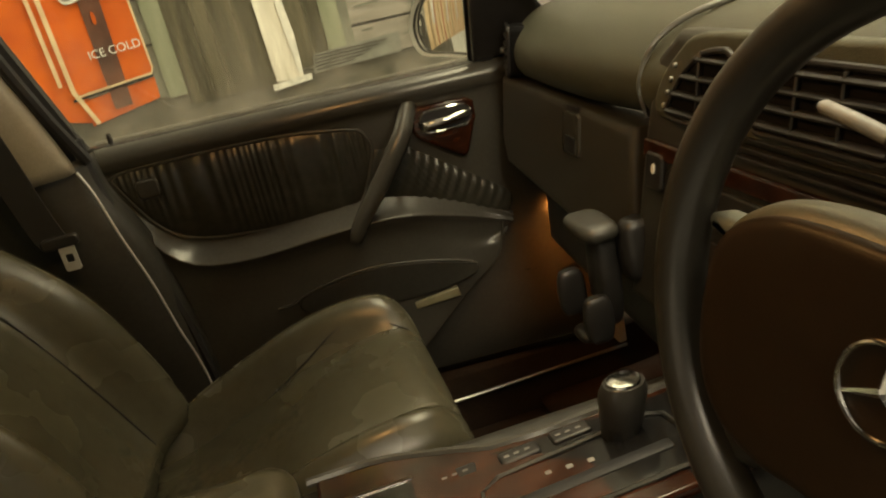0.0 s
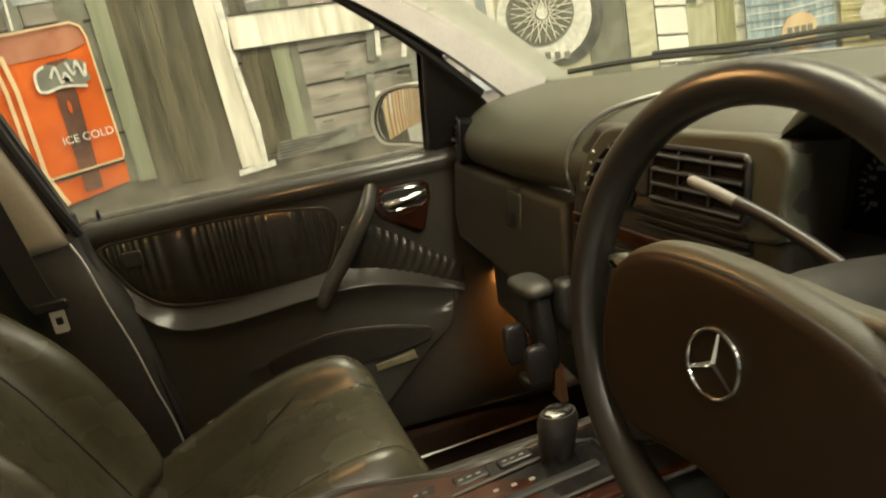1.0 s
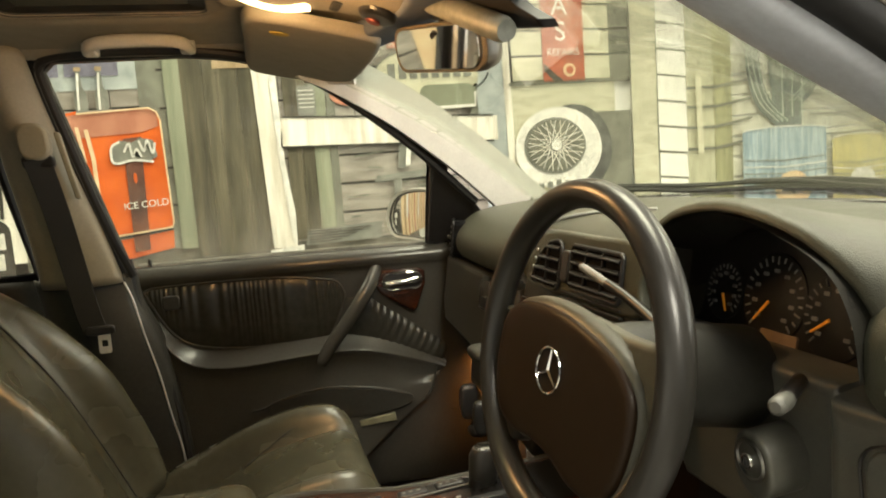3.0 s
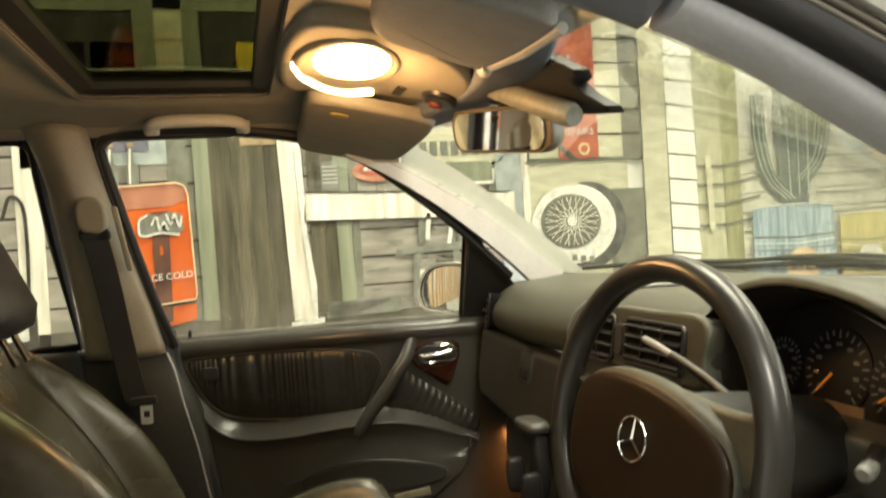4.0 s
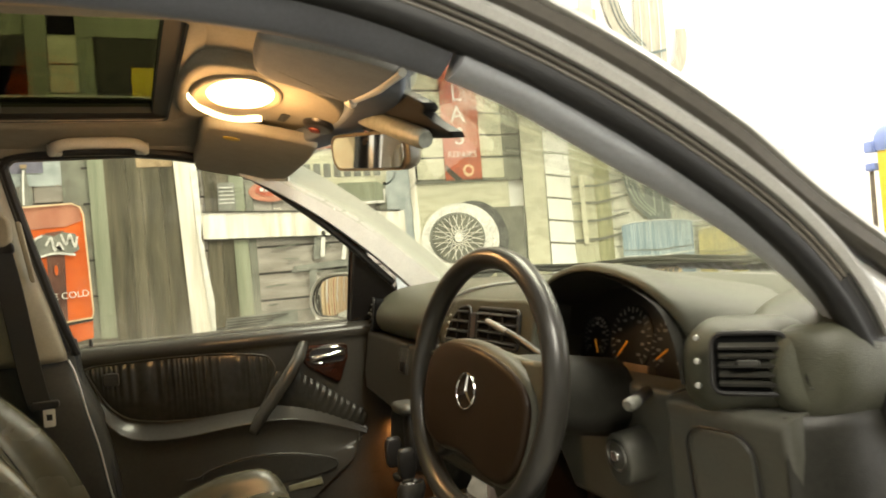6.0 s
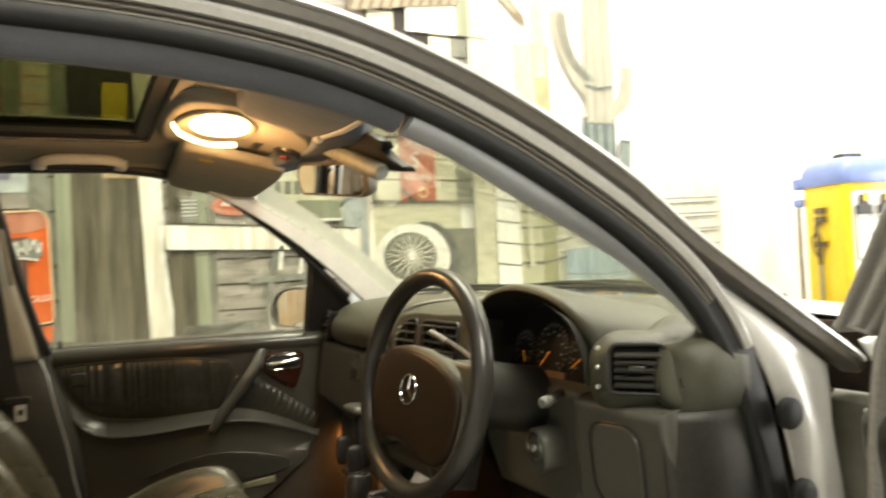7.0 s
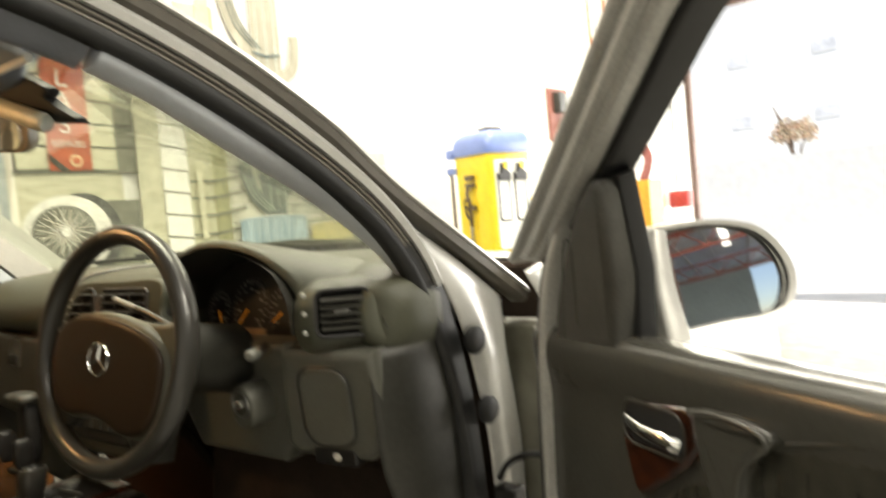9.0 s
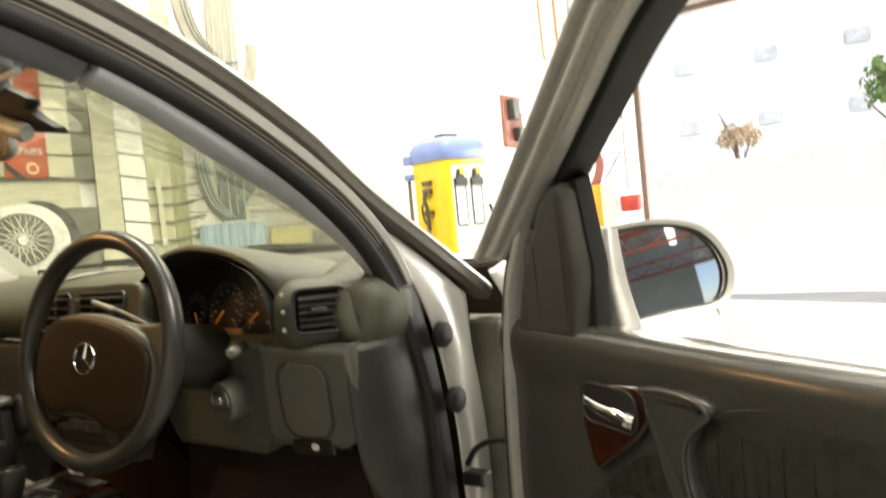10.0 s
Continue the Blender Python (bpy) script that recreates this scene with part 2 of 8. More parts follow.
def sweep(bm, path, profile, ref=(0, 0, 1), cap=True, scale=None, loop=False):
    """A profile of (a, b) carried along a path: a along ref made square to the path, b along path x ref."""
    path = [Vector(p) for p in path]
    out = []
    for i, p in enumerate(path):
        q0 = path[i - 1] if (i or loop) else path[0]
        q1 = path[(i + 1) % len(path)] if (i + 1 < len(path) or loop) else path[-1]
        t = (q1 - q0).normalized()
        r = Vector(ref(i, p) if callable(ref) else ref)
        r = (r - t * r.dot(t)).normalized()
        s = t.cross(r)
        k = scale[i] if scale else 1.0
        out.append([p + r * (a * k) + s * (b * k) for a, b in profile])
    if loop:
        out.append(out[0])
        rows = [[bm.verts.new(p) for p in l] for l in out[:-1]]
        n = len(rows[0])
        for i in range(len(rows)):
            a, b = rows[i], rows[(i + 1) % len(rows)]
            for j in range(n):
                bm.faces.new((a[j], a[(j + 1) % n], b[(j + 1) % n], b[j]))
        return bm
    return rings(bm, out, True, cap)


def circle(r, n=12, ry=None):
    return [(r * math.cos(2 * math.pi * i / n), (ry or r) * math.sin(2 * math.pi * i / n)) for i in range(n)]


def tube(bm, path, r, n=10, scale=None, loop=False):
    p = [Vector(q) for q in path]
    d = (p[-1] - p[0]) if not loop else Vector((0, 0, 1))
    ref = (0.31, 0.23, 0.92) if abs(d.normalized().z) < 0.9 else (1, 0.2, 0)
    return sweep(bm, p, circle(r, n), ref, True, scale, loop)


def patch(bm, rows, nu=6, nv=6):
    """A smooth sheet through rows of control points."""
    lines = [curve(r, nu) for r in rows]
    cols = [curve([l[i] for l in lines], nv) for i in range(len(lines[0]))]
    vs = [[bm.verts.new(p) for p in c] for c in cols]
    for a, b in zip(vs, vs[1:]):
        for i in range(len(a) - 1):
            bm.faces.new((a[i], a[i + 1], b[i + 1], b[i]))
    return bm


def sheet(name, rows, material, parent, label="", thick=0.004, nu=6, nv=6, offset=-1.0):
    bm = bmesh.new()
    patch(bm, rows, nu, nv)
    ob = part(name, bm, material, parent, label, sharp=60)
    mod = ob.modifiers.new("thickness", "SOLIDIFY")
    mod.thickness, mod.offset = thick, offset
    return ob


def inset(poly, d):
    """The polygon's corners moved inwards by d."""
    n, out = len(poly), []
    area = sum(poly[i][0] * poly[(i + 1) % n][1] - poly[(i + 1) % n][0] * poly[i][1] for i in range(n))
    s = 1 if area > 0 else -1
    for i in range(n):
        p, a, b = Vector(poly[i][:2]), Vector(poly[i - 1][:2]), Vector(poly[(i + 1) % n][:2])
        e1, e2 = (p - a), (b - p)
        if e1.length < 1e-9 or e2.length < 1e-9:
            out.append(tuple(p))
            continue
        e1.normalize(), e2.normalize()
        n1, n2 = Vector((-e1.y, e1.x)) * s, Vector((-e2.y, e2.x)) * s
        b2 = n1 + n2
        if b2.length < 1e-6:
            b2 = n1
        b2.normalize()
        out.append(tuple(p + b2 * min(d / max(0.35, b2.dot(n1)), 2.2 * d)))
    return out


def pad(bm, poly, place, w0, w1, r=0.004, steps=3):
    """A raised panel: outline in (u, v), from w0 to w1, with a rounded front edge. place(u, v, w) gives the world's point."""
    loops = [[place(u, v, w0) for u, v in poly]]
    sgn = 1 if w1 > w0 else -1
    for k in range(steps + 1):
        a = math.pi / 2 * k / steps
        q = inset(poly, r * (1 - math.cos(a)))
        loops.append([place(u, v, w1 - sgn * r * (1 - math.sin(a))) for u, v in q])
    if r > 0.001:
        loops.append([place(u, v, w1) for u, v in inset(poly, r * 1.12)])
    return rings(bm, loops)


def rounded(u0, v0, u1, v1, r, n=4):
    out = []
    for cu, cv, a0 in ((u1 - r, v1 - r, 0), (u0 + r, v1 - r, 90), (u0 + r, v0 + r, 180), (u1 - r, v0 + r, 270)):
        for k in range(n + 1):
            a = radians(a0 + 90 * k / n)
            out.append((cu + r * math.cos(a), cv + r * math.sin(a)))
    return out


def oval(cu, cv, ru, rv, n=28):
    return [(cu + ru * math.cos(2 * math.pi * i / n), cv + rv * math.sin(2 * math.pi * i / n)) for i in range(n)]


def letters(name, text, size, m, material, parent, label="", depth=0.001):
    cu = bpy.data.curves.new(name, "FONT")
    cu.body, cu.size, cu.extrude, cu.align_x, cu.align_y = text, size, depth, "CENTER", "CENTER"
    tmp = bpy.data.objects.new(name, cu)
    scene.collection.objects.link(tmp)
    me = bpy.data.meshes.new_from_object(tmp.evaluated_get(bpy.context.evaluated_depsgraph_get()))
    bpy.data.objects.remove(tmp)
    bpy.data.curves.remove(cu)
    me.transform(m)
    me.materials.clear()
    me.materials.append(material)
    ob = new(name, me)
    ob.parent = parent
    if label:
        ob["label"] = label
    return ob

# the garage
CONCRETE = mat("worn_concrete", (0.30, 0.29, 0.26), 0.75, colour2=(0.20, 0.19, 0.17), scale=6, bump=0.3, bump_scale=60)
YARD = mat("pale_yard_concrete", (0.82, 0.80, 0.76), 0.85, colour2=(0.75, 0.73, 0.69), scale=2, bump=0.2, bump_scale=40)
WHITEWALL = mat("white_painted_block", (0.80, 0.79, 0.75), 0.7, scale=5, bump=0.2, bump_scale=70, wear=0.05)
DARKROOF = mat("grey_roof_sheet", (0.42, 0.42, 0.43), 0.6, scale=8, bump=0.2)
REDSTEEL = mat("red_oxide_steel", (0.30, 0.08, 0.06), 0.6, scale=20)
BROWNSTEEL = mat("brown_steel", (0.16, 0.10, 0.08), 0.55, scale=30)
BLUEWALL = mat("pale_blue_painted_wall", (0.38, 0.46, 0.50), 0.7, scale=5, bump=0.2, wear=0.06)
WALLY = 2.625


def slab(name, lo, hi, material, label, category, bevel=0.0):
    return tagged(part(name, box(bmesh.new(), lo, hi), material, bevel=bevel), label, category, kind="structure")


slab("ground", (-120, -120, -0.30), (160, 160, -0.02), YARD, "pale concrete yard outside the garage", "ground")
slab("floor", (-5.2, -16.0, -0.016), (8.95, 2.83, 0.0), CONCRETE, "worn grey concrete garage floor", "floor")
slab("wall_north", (-5.2, WALLY, 0.0), (8.80, WALLY + 0.2, 4.7), WHITEWALL, "white painted garage side wall", "wall")
slab("wall_west", (-5.4, -16.0, 0.0), (-5.2, 2.83, 4.7), WHITEWALL, "plain rear wall of the garage", "wall")
slab("wall_south", (-5.2, -16.2, 0.0), (2.3, -16.0, 4.7), BLUEWALL, "pale blue far side wall of the garage", "wall")
slab("wall_south_pier", (6.6, -16.2, 0.0), (8.80, -16.0, 4.7), BLUEWALL, "pale blue pier beside the far opening", "wall")
slab("wall_south_head", (2.3, -16.2, 4.4), (6.6, -16.0, 4.7), BLUEWALL, "pale blue head over the far opening", "wall")
slab("wall_east", (8.80, -16.2, 3.62), (9.0, 2.83, 4.7), WHITEWALL, "lintel over the open garage door", "wall")
slab("wall_east_pier", (8.80, -16.2, 0.0), (9.0, -5.4, 3.62), WHITEWALL, "pier beside the open garage door", "wall")
slab("door_1", (8.72, WALLY - 0.062, 0.0), (8.80, WALLY - 0.002, 3.62), BROWNSTEEL, "brown steel guide post of the open garage door", "door post", 0.006)
slab("trim", (8.70, -5.4, 3.55), (8.79, WALLY - 0.1, 3.62), BROWNSTEEL, "brown steel head rail of the garage door", "rail", 0.006)

bm = bmesh.new()
edges = [-5.4, -2.7, -1.7, 0.7, 1.7, 4.1, 5.1, 9.0]
for i in range(0, 8, 2):
    n = 60
    for k in range(n):
        y0 = -16.2 + 19.03 * k / n
        z = 4.70 + (0.03 if k % 2 else 0.0)
        box(bm, (edges[i], y0, z), (edges[i + 1], y0 + 19.03 / n, z + 0.02))
for x0, x1 in ((-2.7, -1.7), (0.7, 1.7), (4.1, 5.1)):
    for k in range(36):
        y0 = -16.2 + 11.6 * k / 36
        box(bm, (x0, y0, 4.70 + 0.03 * (k % 2)), (x1, y0 + 11.6 / 36, 4.72 + 0.03 * (k % 2)))
tagged(part("ceiling", bm, DARKROOF, shade=False), "dark corrugated sheet roof of the garage", "ceiling", kind="structure")
# daylight through the sheets is put in as the material's own glow
SHEETGLOW = glow("glowing_roof_sheet", (1.0, 0.97, 0.88), 3.0)
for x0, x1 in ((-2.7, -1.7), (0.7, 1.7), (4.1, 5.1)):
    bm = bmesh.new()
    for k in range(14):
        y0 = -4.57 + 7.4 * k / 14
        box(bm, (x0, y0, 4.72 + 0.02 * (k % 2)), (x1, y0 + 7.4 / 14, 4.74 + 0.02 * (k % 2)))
    tagged(part("skylight", bm, SHEETGLOW, shade=False), "translucent roof sheet glowing in place of daylight", "skylight", kind="structure")

tagged(part("skylight", box(bmesh.new(), (0.9, -11.5, 4.66), (1.3, -7.0, 4.68)), SHEETGLOW, shade=False), "translucent roof sheet glowing in place of daylight", "skylight", kind="structure")
truss = hold("roof_truss", "red oxide steel roof truss under the sheet roof", "truss", "roof trusses")
for z in (3.72, 4.35):
    part("chord", box(bmesh.new(), (-5.2, -0.05, z), (8.8, 0.05, z + 0.09)), REDSTEEL, truss)
for k in range(18):
    x = -5.0 + k * 0.76
    bm = bmesh.new()
    tube(bm, [(x, 0, 3.80), (x + 0.74, 0, 4.37)] if k % 2 else [(x, 0, 4.37), (x + 0.74, 0, 3.80)], 0.028, 6)
    part("strut", bm, REDSTEEL, truss)
truss.matrix_world = pose(0, -8.0, 0)
copy_thing(truss, pose(0, -12.4, 0))
tagged(part("steel_column", box(bmesh.new(), (-1.25, -8.12, 0.0), (-1.07, -7.90, 3.72)), BROWNSTEEL, bevel=0.01), "brown steel column under the roof truss", "column")
for x in (-4.2, -3.1, -1.2, 0.2, 2.2, 3.4, 5.8, 7.4):
    tagged(part("purlin", box(bmesh.new(), (x, -16.0, 4.5), (x + 0.09, WALLY, 4.66)), DARKROOF), "dark steel roof purlin", "beam", "roof purlins")


# the painted mural: flat shapes of paint, each a little proud of the one below
MW = 1.0157


def wp(layer):
    y = WALLY - 0.001 - 0.0035 * layer
    return lambda u, v, w: Vector((u * MW + 0.002, y - w, 1.469 + (v - 1.469) * MW))


mural = tagged(hold("mural", "painted western garage mural on the white wall", "mural"), kind="")


def paint(name, poly, material, layer, label=""):
    bm = bmesh.new()
    pl = wp(layer)
    n = len(poly)
    a = [bm.verts.new(pl(u, v, 0)) for u, v in poly]
    b = [bm.verts.new(pl(u, v, -0.0024)) for u, v in poly]
    bm.faces.new(a)
    for i in range(n):
        j = (i + 1) % n
        bm.faces.new((a[i], b[i], b[j], a[j]))
    return part(name, bm, material, mural, label, shade=False)


def pm(name, colour, colour2=None, scale=14, stretch=(1, 1, 1), mix=0.5, rand=0.0):
    return mat("paint_" + name, colour, 0.75, colour2=colour2, scale=scale, stretch=stretch, mix=mix, wear=0.14, spec=0.25, rand=rand)


def rect(u0, v0, u1, v1, lean=0.0, slope=0.0):
    return [(u0, v0), (u1, v0 + slope), (u1 + lean, v1 + slope), (u0 + lean, v1)]


def strip(pts, w):
    """A painted line of width w along points."""
    pts = [Vector((p[0], p[1])) for p in pts]
    l, r = [], []
    for i, p in enumerate(pts):
        t = (pts[min(i + 1, len(pts) - 1)] - pts[max(i - 1, 0)]).normalized()
        n = Vector((-t.y, t.x)) * w / 2
        l.append(tuple(p + n)), r.append(tuple(p - n))
    return l + r[::-1]


P_BOARD = pm("grey_board", (0.38, 0.35, 0.31), (0.24, 0.215, 0.185), 6, (1, 1, 5), rand=0.12)
P_CREAM = pm("cream_board", (0.62, 0.60, 0.46), (0.47, 0.45, 0.33), 10, (1, 1, 4), rand=0.08)
P_WHITE = pm("white_board", (0.92, 0.91, 0.86), (0.82, 0.81, 0.74), 10, (4, 1, 1), rand=0.05)
P_YARD = pm("yard_board", (0.60, 0.59, 0.50), (0.45, 0.44, 0.37), 10, (3, 1, 1), rand=0.07)
P_POST = pm("bleached_post", (0.86, 0.83, 0.74), (0.58, 0.53, 0.45), 6, (6, 1, 0.6))
P_BROWN = pm("brown_plank", (0.135, 0.118, 0.08), (0.055, 0.05, 0.034), 5, (6, 1, 0.5), rand=0.15)
P_SAGE = pm("sage_post", (0.28, 0.295, 0.215), (0.20, 0.215, 0.15), 5, (6, 1, 0.5))
P_DARK = pm("dark_shade", (0.06, 0.055, 0.045), (0.03, 0.028, 0.025), 20)
P_LINE = pm("dark_line", (0.05, 0.045, 0.04), scale=60)
P_GROUND = pm("earth", (0.16, 0.145, 0.115), (0.08, 0.075, 0.06), 12)
P_RED = pm("red", (0.74, 0.145, 0.02), (0.60, 0.10, 0.015), 12)
P_PINK = pm("pale_red", (0.50, 0.22, 0.14), (0.36, 0.14, 0.09), 12)
P_DRED = pm("dark_red_shade", (0.17, 0.07, 0.045), (0.09, 0.04, 0.03), 14)
P_CRM = pm("cream_stripe", (0.78, 0.60, 0.38), (0.66, 0.46, 0.28), 12)
P_INK = pm("white_lettering", (0.82, 0.80, 0.74), scale=50)
P_SIGN = pm("sign_red", (0.50, 0.12, 0.055), (0.40, 0.09, 0.05), 10)
P_WINDOW = pm("window_frame", (0.42, 0.45, 0.44), (0.30, 0.33, 0.33), 20)
P_PANE = pm("window_pane", (0.20, 0.19, 0.25), (0.12, 0.115, 0.15), 18)
P_TAN = pm("tan", (0.45, 0.33, 0.20), (0.30, 0.21, 0.12), 22)
P_GREY = pm("mid_grey", (0.25, 0.25, 0.22), (0.16, 0.16, 0.14), 18)
P_SHADE = pm("siding_shade", (0.21, 0.21, 0.17), (0.14, 0.14, 0.115), 14, rand=0.1)
P_OLIVE = pm("olive", (0.37, 0.365, 0.21), (0.26, 0.255, 0.14), 8, (5, 1, 1))
P_PALEOL = pm("pale_olive", (0.54, 0.53, 0.38), (0.42, 0.41, 0.29), 8, (4, 1, 1))
P_BLUE = pm("drum_blue", (0.42, 0.51, 0.55), (0.20, 0.28, 0.34), 11, (6, 1, 0.7))
P_YELL = pm("drum_yellow", (0.62, 0.54, 0.22), (0.42, 0.38, 0.20), 12, (7, 1, 1))
P_CACT = pm("cactus", (0.15, 0.18, 0.17), (0.085, 0.105, 0.10), 16, (7, 1, 1))
P_CACTP = pm("cactus_pale", (0.37, 0.352, 0.28), (0.29, 0.275, 0.215), 12, (7, 1, 1))
P_CACTL = pm("cactus_light", (0.52, 0.57, 0.50), (0.38, 0.43, 0.38), 16, (7, 1, 1))
P_TYRE = pm("tyre", (0.13, 0.13, 0.12), (0.07, 0.07, 0.065), 18)

# weathered clapboards behind everything, left of the sign
rng = random.Random(4)
v = 1.06
while v < 2.75:
    h = 0.112
    u = -2.6
    while u < 1.40:
        w = rng.uniform(0.5, 1.1)
        u1 = min(u + w, 1.40)
        paint("painted_board", rect(u + 0.003, v + 0.005, u1, v + h - 0.004, 0, rng.uniform(-0.004, 0.004)), P_BOARD, 1)
        u = u1
    v += h
paint("painted_shadow", rect(-2.6, 1.05, 1.42, 2.74), P_LINE, 0)
paint("painted_ground", [(-2.6, 0.0), (3.4, 0.0), (3.4, 1.18), (1.9, 1.17), (0.5, 1.17), (-0.4, 1.205), (-2.6, 1.16)], P_GROUND, 2)
# far left: post and oil sign
paint("painted_post", rect(-0.89, 1.10, -0.80, 2.6, 0.01), P_POST, 2)
paint("painted_sign", rounded(-1.34, 1.04, -0.84, 1.36, 0.05), P_DARK, 3, "dark painted oil sign with cream bars")
for row, (n, u1, v0, v1) in enumerate(((6, -0.853, 1.250, 1.308), (5, -0.862, 1.176, 1.234), (8, -0.858, 1.122, 1.150))):
    w = (0.048, 0.048, 0.026)[row]
    for k in range(n):
        u = u1 - (w + 0.008) * (k + 1)
        paint("lettering_bar", rect(u, v0, u + w, v1, 0.0, 0.002), P_SAGE if row == 2 else P_INK, 4)
paint("painted_hook", strip(curve([(-0.93, 1.62, 0), (-0.90, 1.70, 0), (-0.86, 1.66, 0), (-0.855, 1.5, 0), (-0.86, 1.36, 0)], 6), 0.012), P_DARK, 4)
# window with bottles
paint("painted_window", rect(-0.86, 1.80, -0.36, 2.3), P_WINDOW, 2)
paint("painted_pane", rect(-0.82, 1.85, -0.62, 2.26), P_PANE, 3)
paint("painted_pane", rect(-0.60, 1.85, -0.42, 2.26), P_PANE, 3)
for u in (-0.555, -0.485):
    paint("painted_bottle", [(u - 0.020, 1.72), (u + 0.022, 1.72), (u + 0.022, 1.79), (u + 0.010, 1.81), (u + 0.007, 1.86), (u + 0.010, 1.875), (u - 0.010, 1.875), (u - 0.007, 1.86), (u - 0.010, 1.81), (u - 0.020, 1.79)], P_GREY, 5)
    paint("bottle_cap", rect(u - 0.011, 1.868, u + 0.011, 1.882), P_TAN, 6)
    paint("bottle_glint", strip([(u - 0.008, 1.73), (u - 0.006, 1.79), (u - 0.001, 1.86)], 0.007), P_INK, 6)
# red drinks machine
paint("machine_side", [(-0.72, 1.70), (-0.57, 1.73), (-0.50, 1.33), (-0.49, 1.17), (-0.60, 1.20), (-0.70, 1.4)], P_RED, 3)
paint("machine_front", [(-0.585, 1.20), (-0.575, 1.715), (-0.33, 1.725), (-0.305, 1.71), (-0.295, 1.68), (-0.285, 1.30), (-0.29, 1.285), (-0.31, 1.28), (-0.56, 1.265)], P_RED, 4, "orange-red painted drinks machine")
paint("machine_top", [(-0.72, 1.66), (-0.71, 1.70), (-0.575, 1.715), (-0.33, 1.725), (-0.305, 1.71), (-0.30, 1.66), (-0.36, 1.64), (-0.58, 1.63)], P_PINK, 5)
paint("machine_base", [(-0.51, 1.165), (-0.29, 1.205), (-0.288, 1.27), (-0.51, 1.245)], P_RED, 4)
paint("machine_gap", strip([(-0.54, 1.252), (-0.288, 1.275)], 0.008), P_DARK, 5)
paint("machine_shade", [(-0.43, 1.20), (-0.375, 1.205), (-0.366, 1.625), (-0.43, 1.62)], P_DRED, 5)
paint("machine_edge", strip([(-0.55, 1.66), (-0.535, 1.55), (-0.53, 1.28), (-0.49, 1.17)], 0.014), P_CRM, 6)
paint("machine_edge", strip([(-0.58, 1.67), (-0.565, 1.55), (-0.56, 1.30)], 0.012), P_CRM, 6)
paint("machine_rim", strip([(-0.575, 1.717), (-0.33, 1.727), (-0.303, 1.712), (-0.293, 1.68), (-0.283, 1.30), (-0.29, 1.283), (-0.52, 1.262)], 0.006), P_CRM, 7)
# script badge as a plain wavy shape
paint("badge", [(-0.475, 1.56), (-0.465, 1.60), (-0.44, 1.615), (-0.40, 1.605), (-0.37, 1.62), (-0.325, 1.61), (-0.315, 1.55), (-0.34, 1.535), (-0.38, 1.54), (-0.43, 1.53), (-0.465, 1.525)], P_GREY, 6)
for pts in ([(-0.44, 1.61), (-0.47, 1.59), (-0.472, 1.54), (-0.45, 1.53)], [(-0.43, 1.57), (-0.41, 1.60), (-0.40, 1.55), (-0.385, 1.58), (-0.37, 1.55)], [(-0.375, 1.61), (-0.36, 1.57), (-0.345, 1.61), (-0.33, 1.56), (-0.32, 1.60)], [(-0.45, 1.53), (-0.40, 1.54), (-0.33, 1.53)]):
    paint("badge_stroke", strip(curve([(a, b, 0) for a, b in pts], 5), 0.008), P_INK, 7)
W_M = Matrix(((1, 0, 0, 0), (0, 0, -1, 0), (0, 1, 0, 0), (0, 0, 0, 1)))


def wall_text(text, u, v, size, material, layer, tilt=0.0):
    c = wp(layer)(u, v, 0)
    return letters("lettering", text, size, Matrix.Translation(c) @ W_M @ pose(0, 0, 0, 0, 0, tilt), material, mural, "", 0.001)


wall_text("ICE COLD", -0.372, 1.375, 0.036, P_INK, 7, 3)
paint("bottle_mark", oval(-0.40, 1.475, 0.006, 0.02, 10), P_RED, 7)
# shaded gap, sage post and brown planks
paint("painted_gap", rect(-0.36, 1.2, -0.20, 2.6), P_SHADE, 2)
for v0 in (1.36, 1.50, 1.72, 1.86, 2.0):
    paint("gap_line", rect(-0.29, v0, -0.25, v0 + 0.008), P_DARK, 3)
paint("painted_post", rect(-0.262, 1.195, -0.205, 2.6, -0.01), P_SAGE, 4)
for u0, u1 in ((-0.205, -0.125), (-0.123, -0.075), (-0.073, 0.0), (0.002, 0.07)):
    paint("painted_plank", rect(u0, 1.16, u1, 2.6, -0.012), P_BROWN, 3)
paint("painted_panel", rect(-0.09, 1.86, 0.045, 1.90), P_TAN, 4)
# upper storey over the drinks machine, seen through the sunroof
paint("painted_pane", rect(-0.98, 2.06, -0.45, 2.37), P_DARK, 3)
paint("painted_lintel", rect(-0.98, 2.375, -0.20, 2.47), P_SAGE, 5)
paint("painted_post", rect(-0.445, 2.02, -0.375, 2.60, -0.004), P_SAGE, 6)
for k in range(5):
    paint("painted_board", rect(-0.372, 2.045 + 0.112 * k, -0.272, 2.15 + 0.112 * k), P_CREAM, 5)
paint("painted_lintel", rect(-0.20, 2.375, 0.06, 2.47), P_SAGE, 6)
paint("painted_pane", rect(-0.20, 2.02, 0.035, 2.372), P_DARK, 5)
paint("yellow_lantern", rect(-0.085, 2.10, 0.012, 2.255, 0.006), pm("lantern_yellow", (0.80, 0.62, 0.05), (0.62, 0.45, 0.03), 12), 7, "yellow painted lantern")
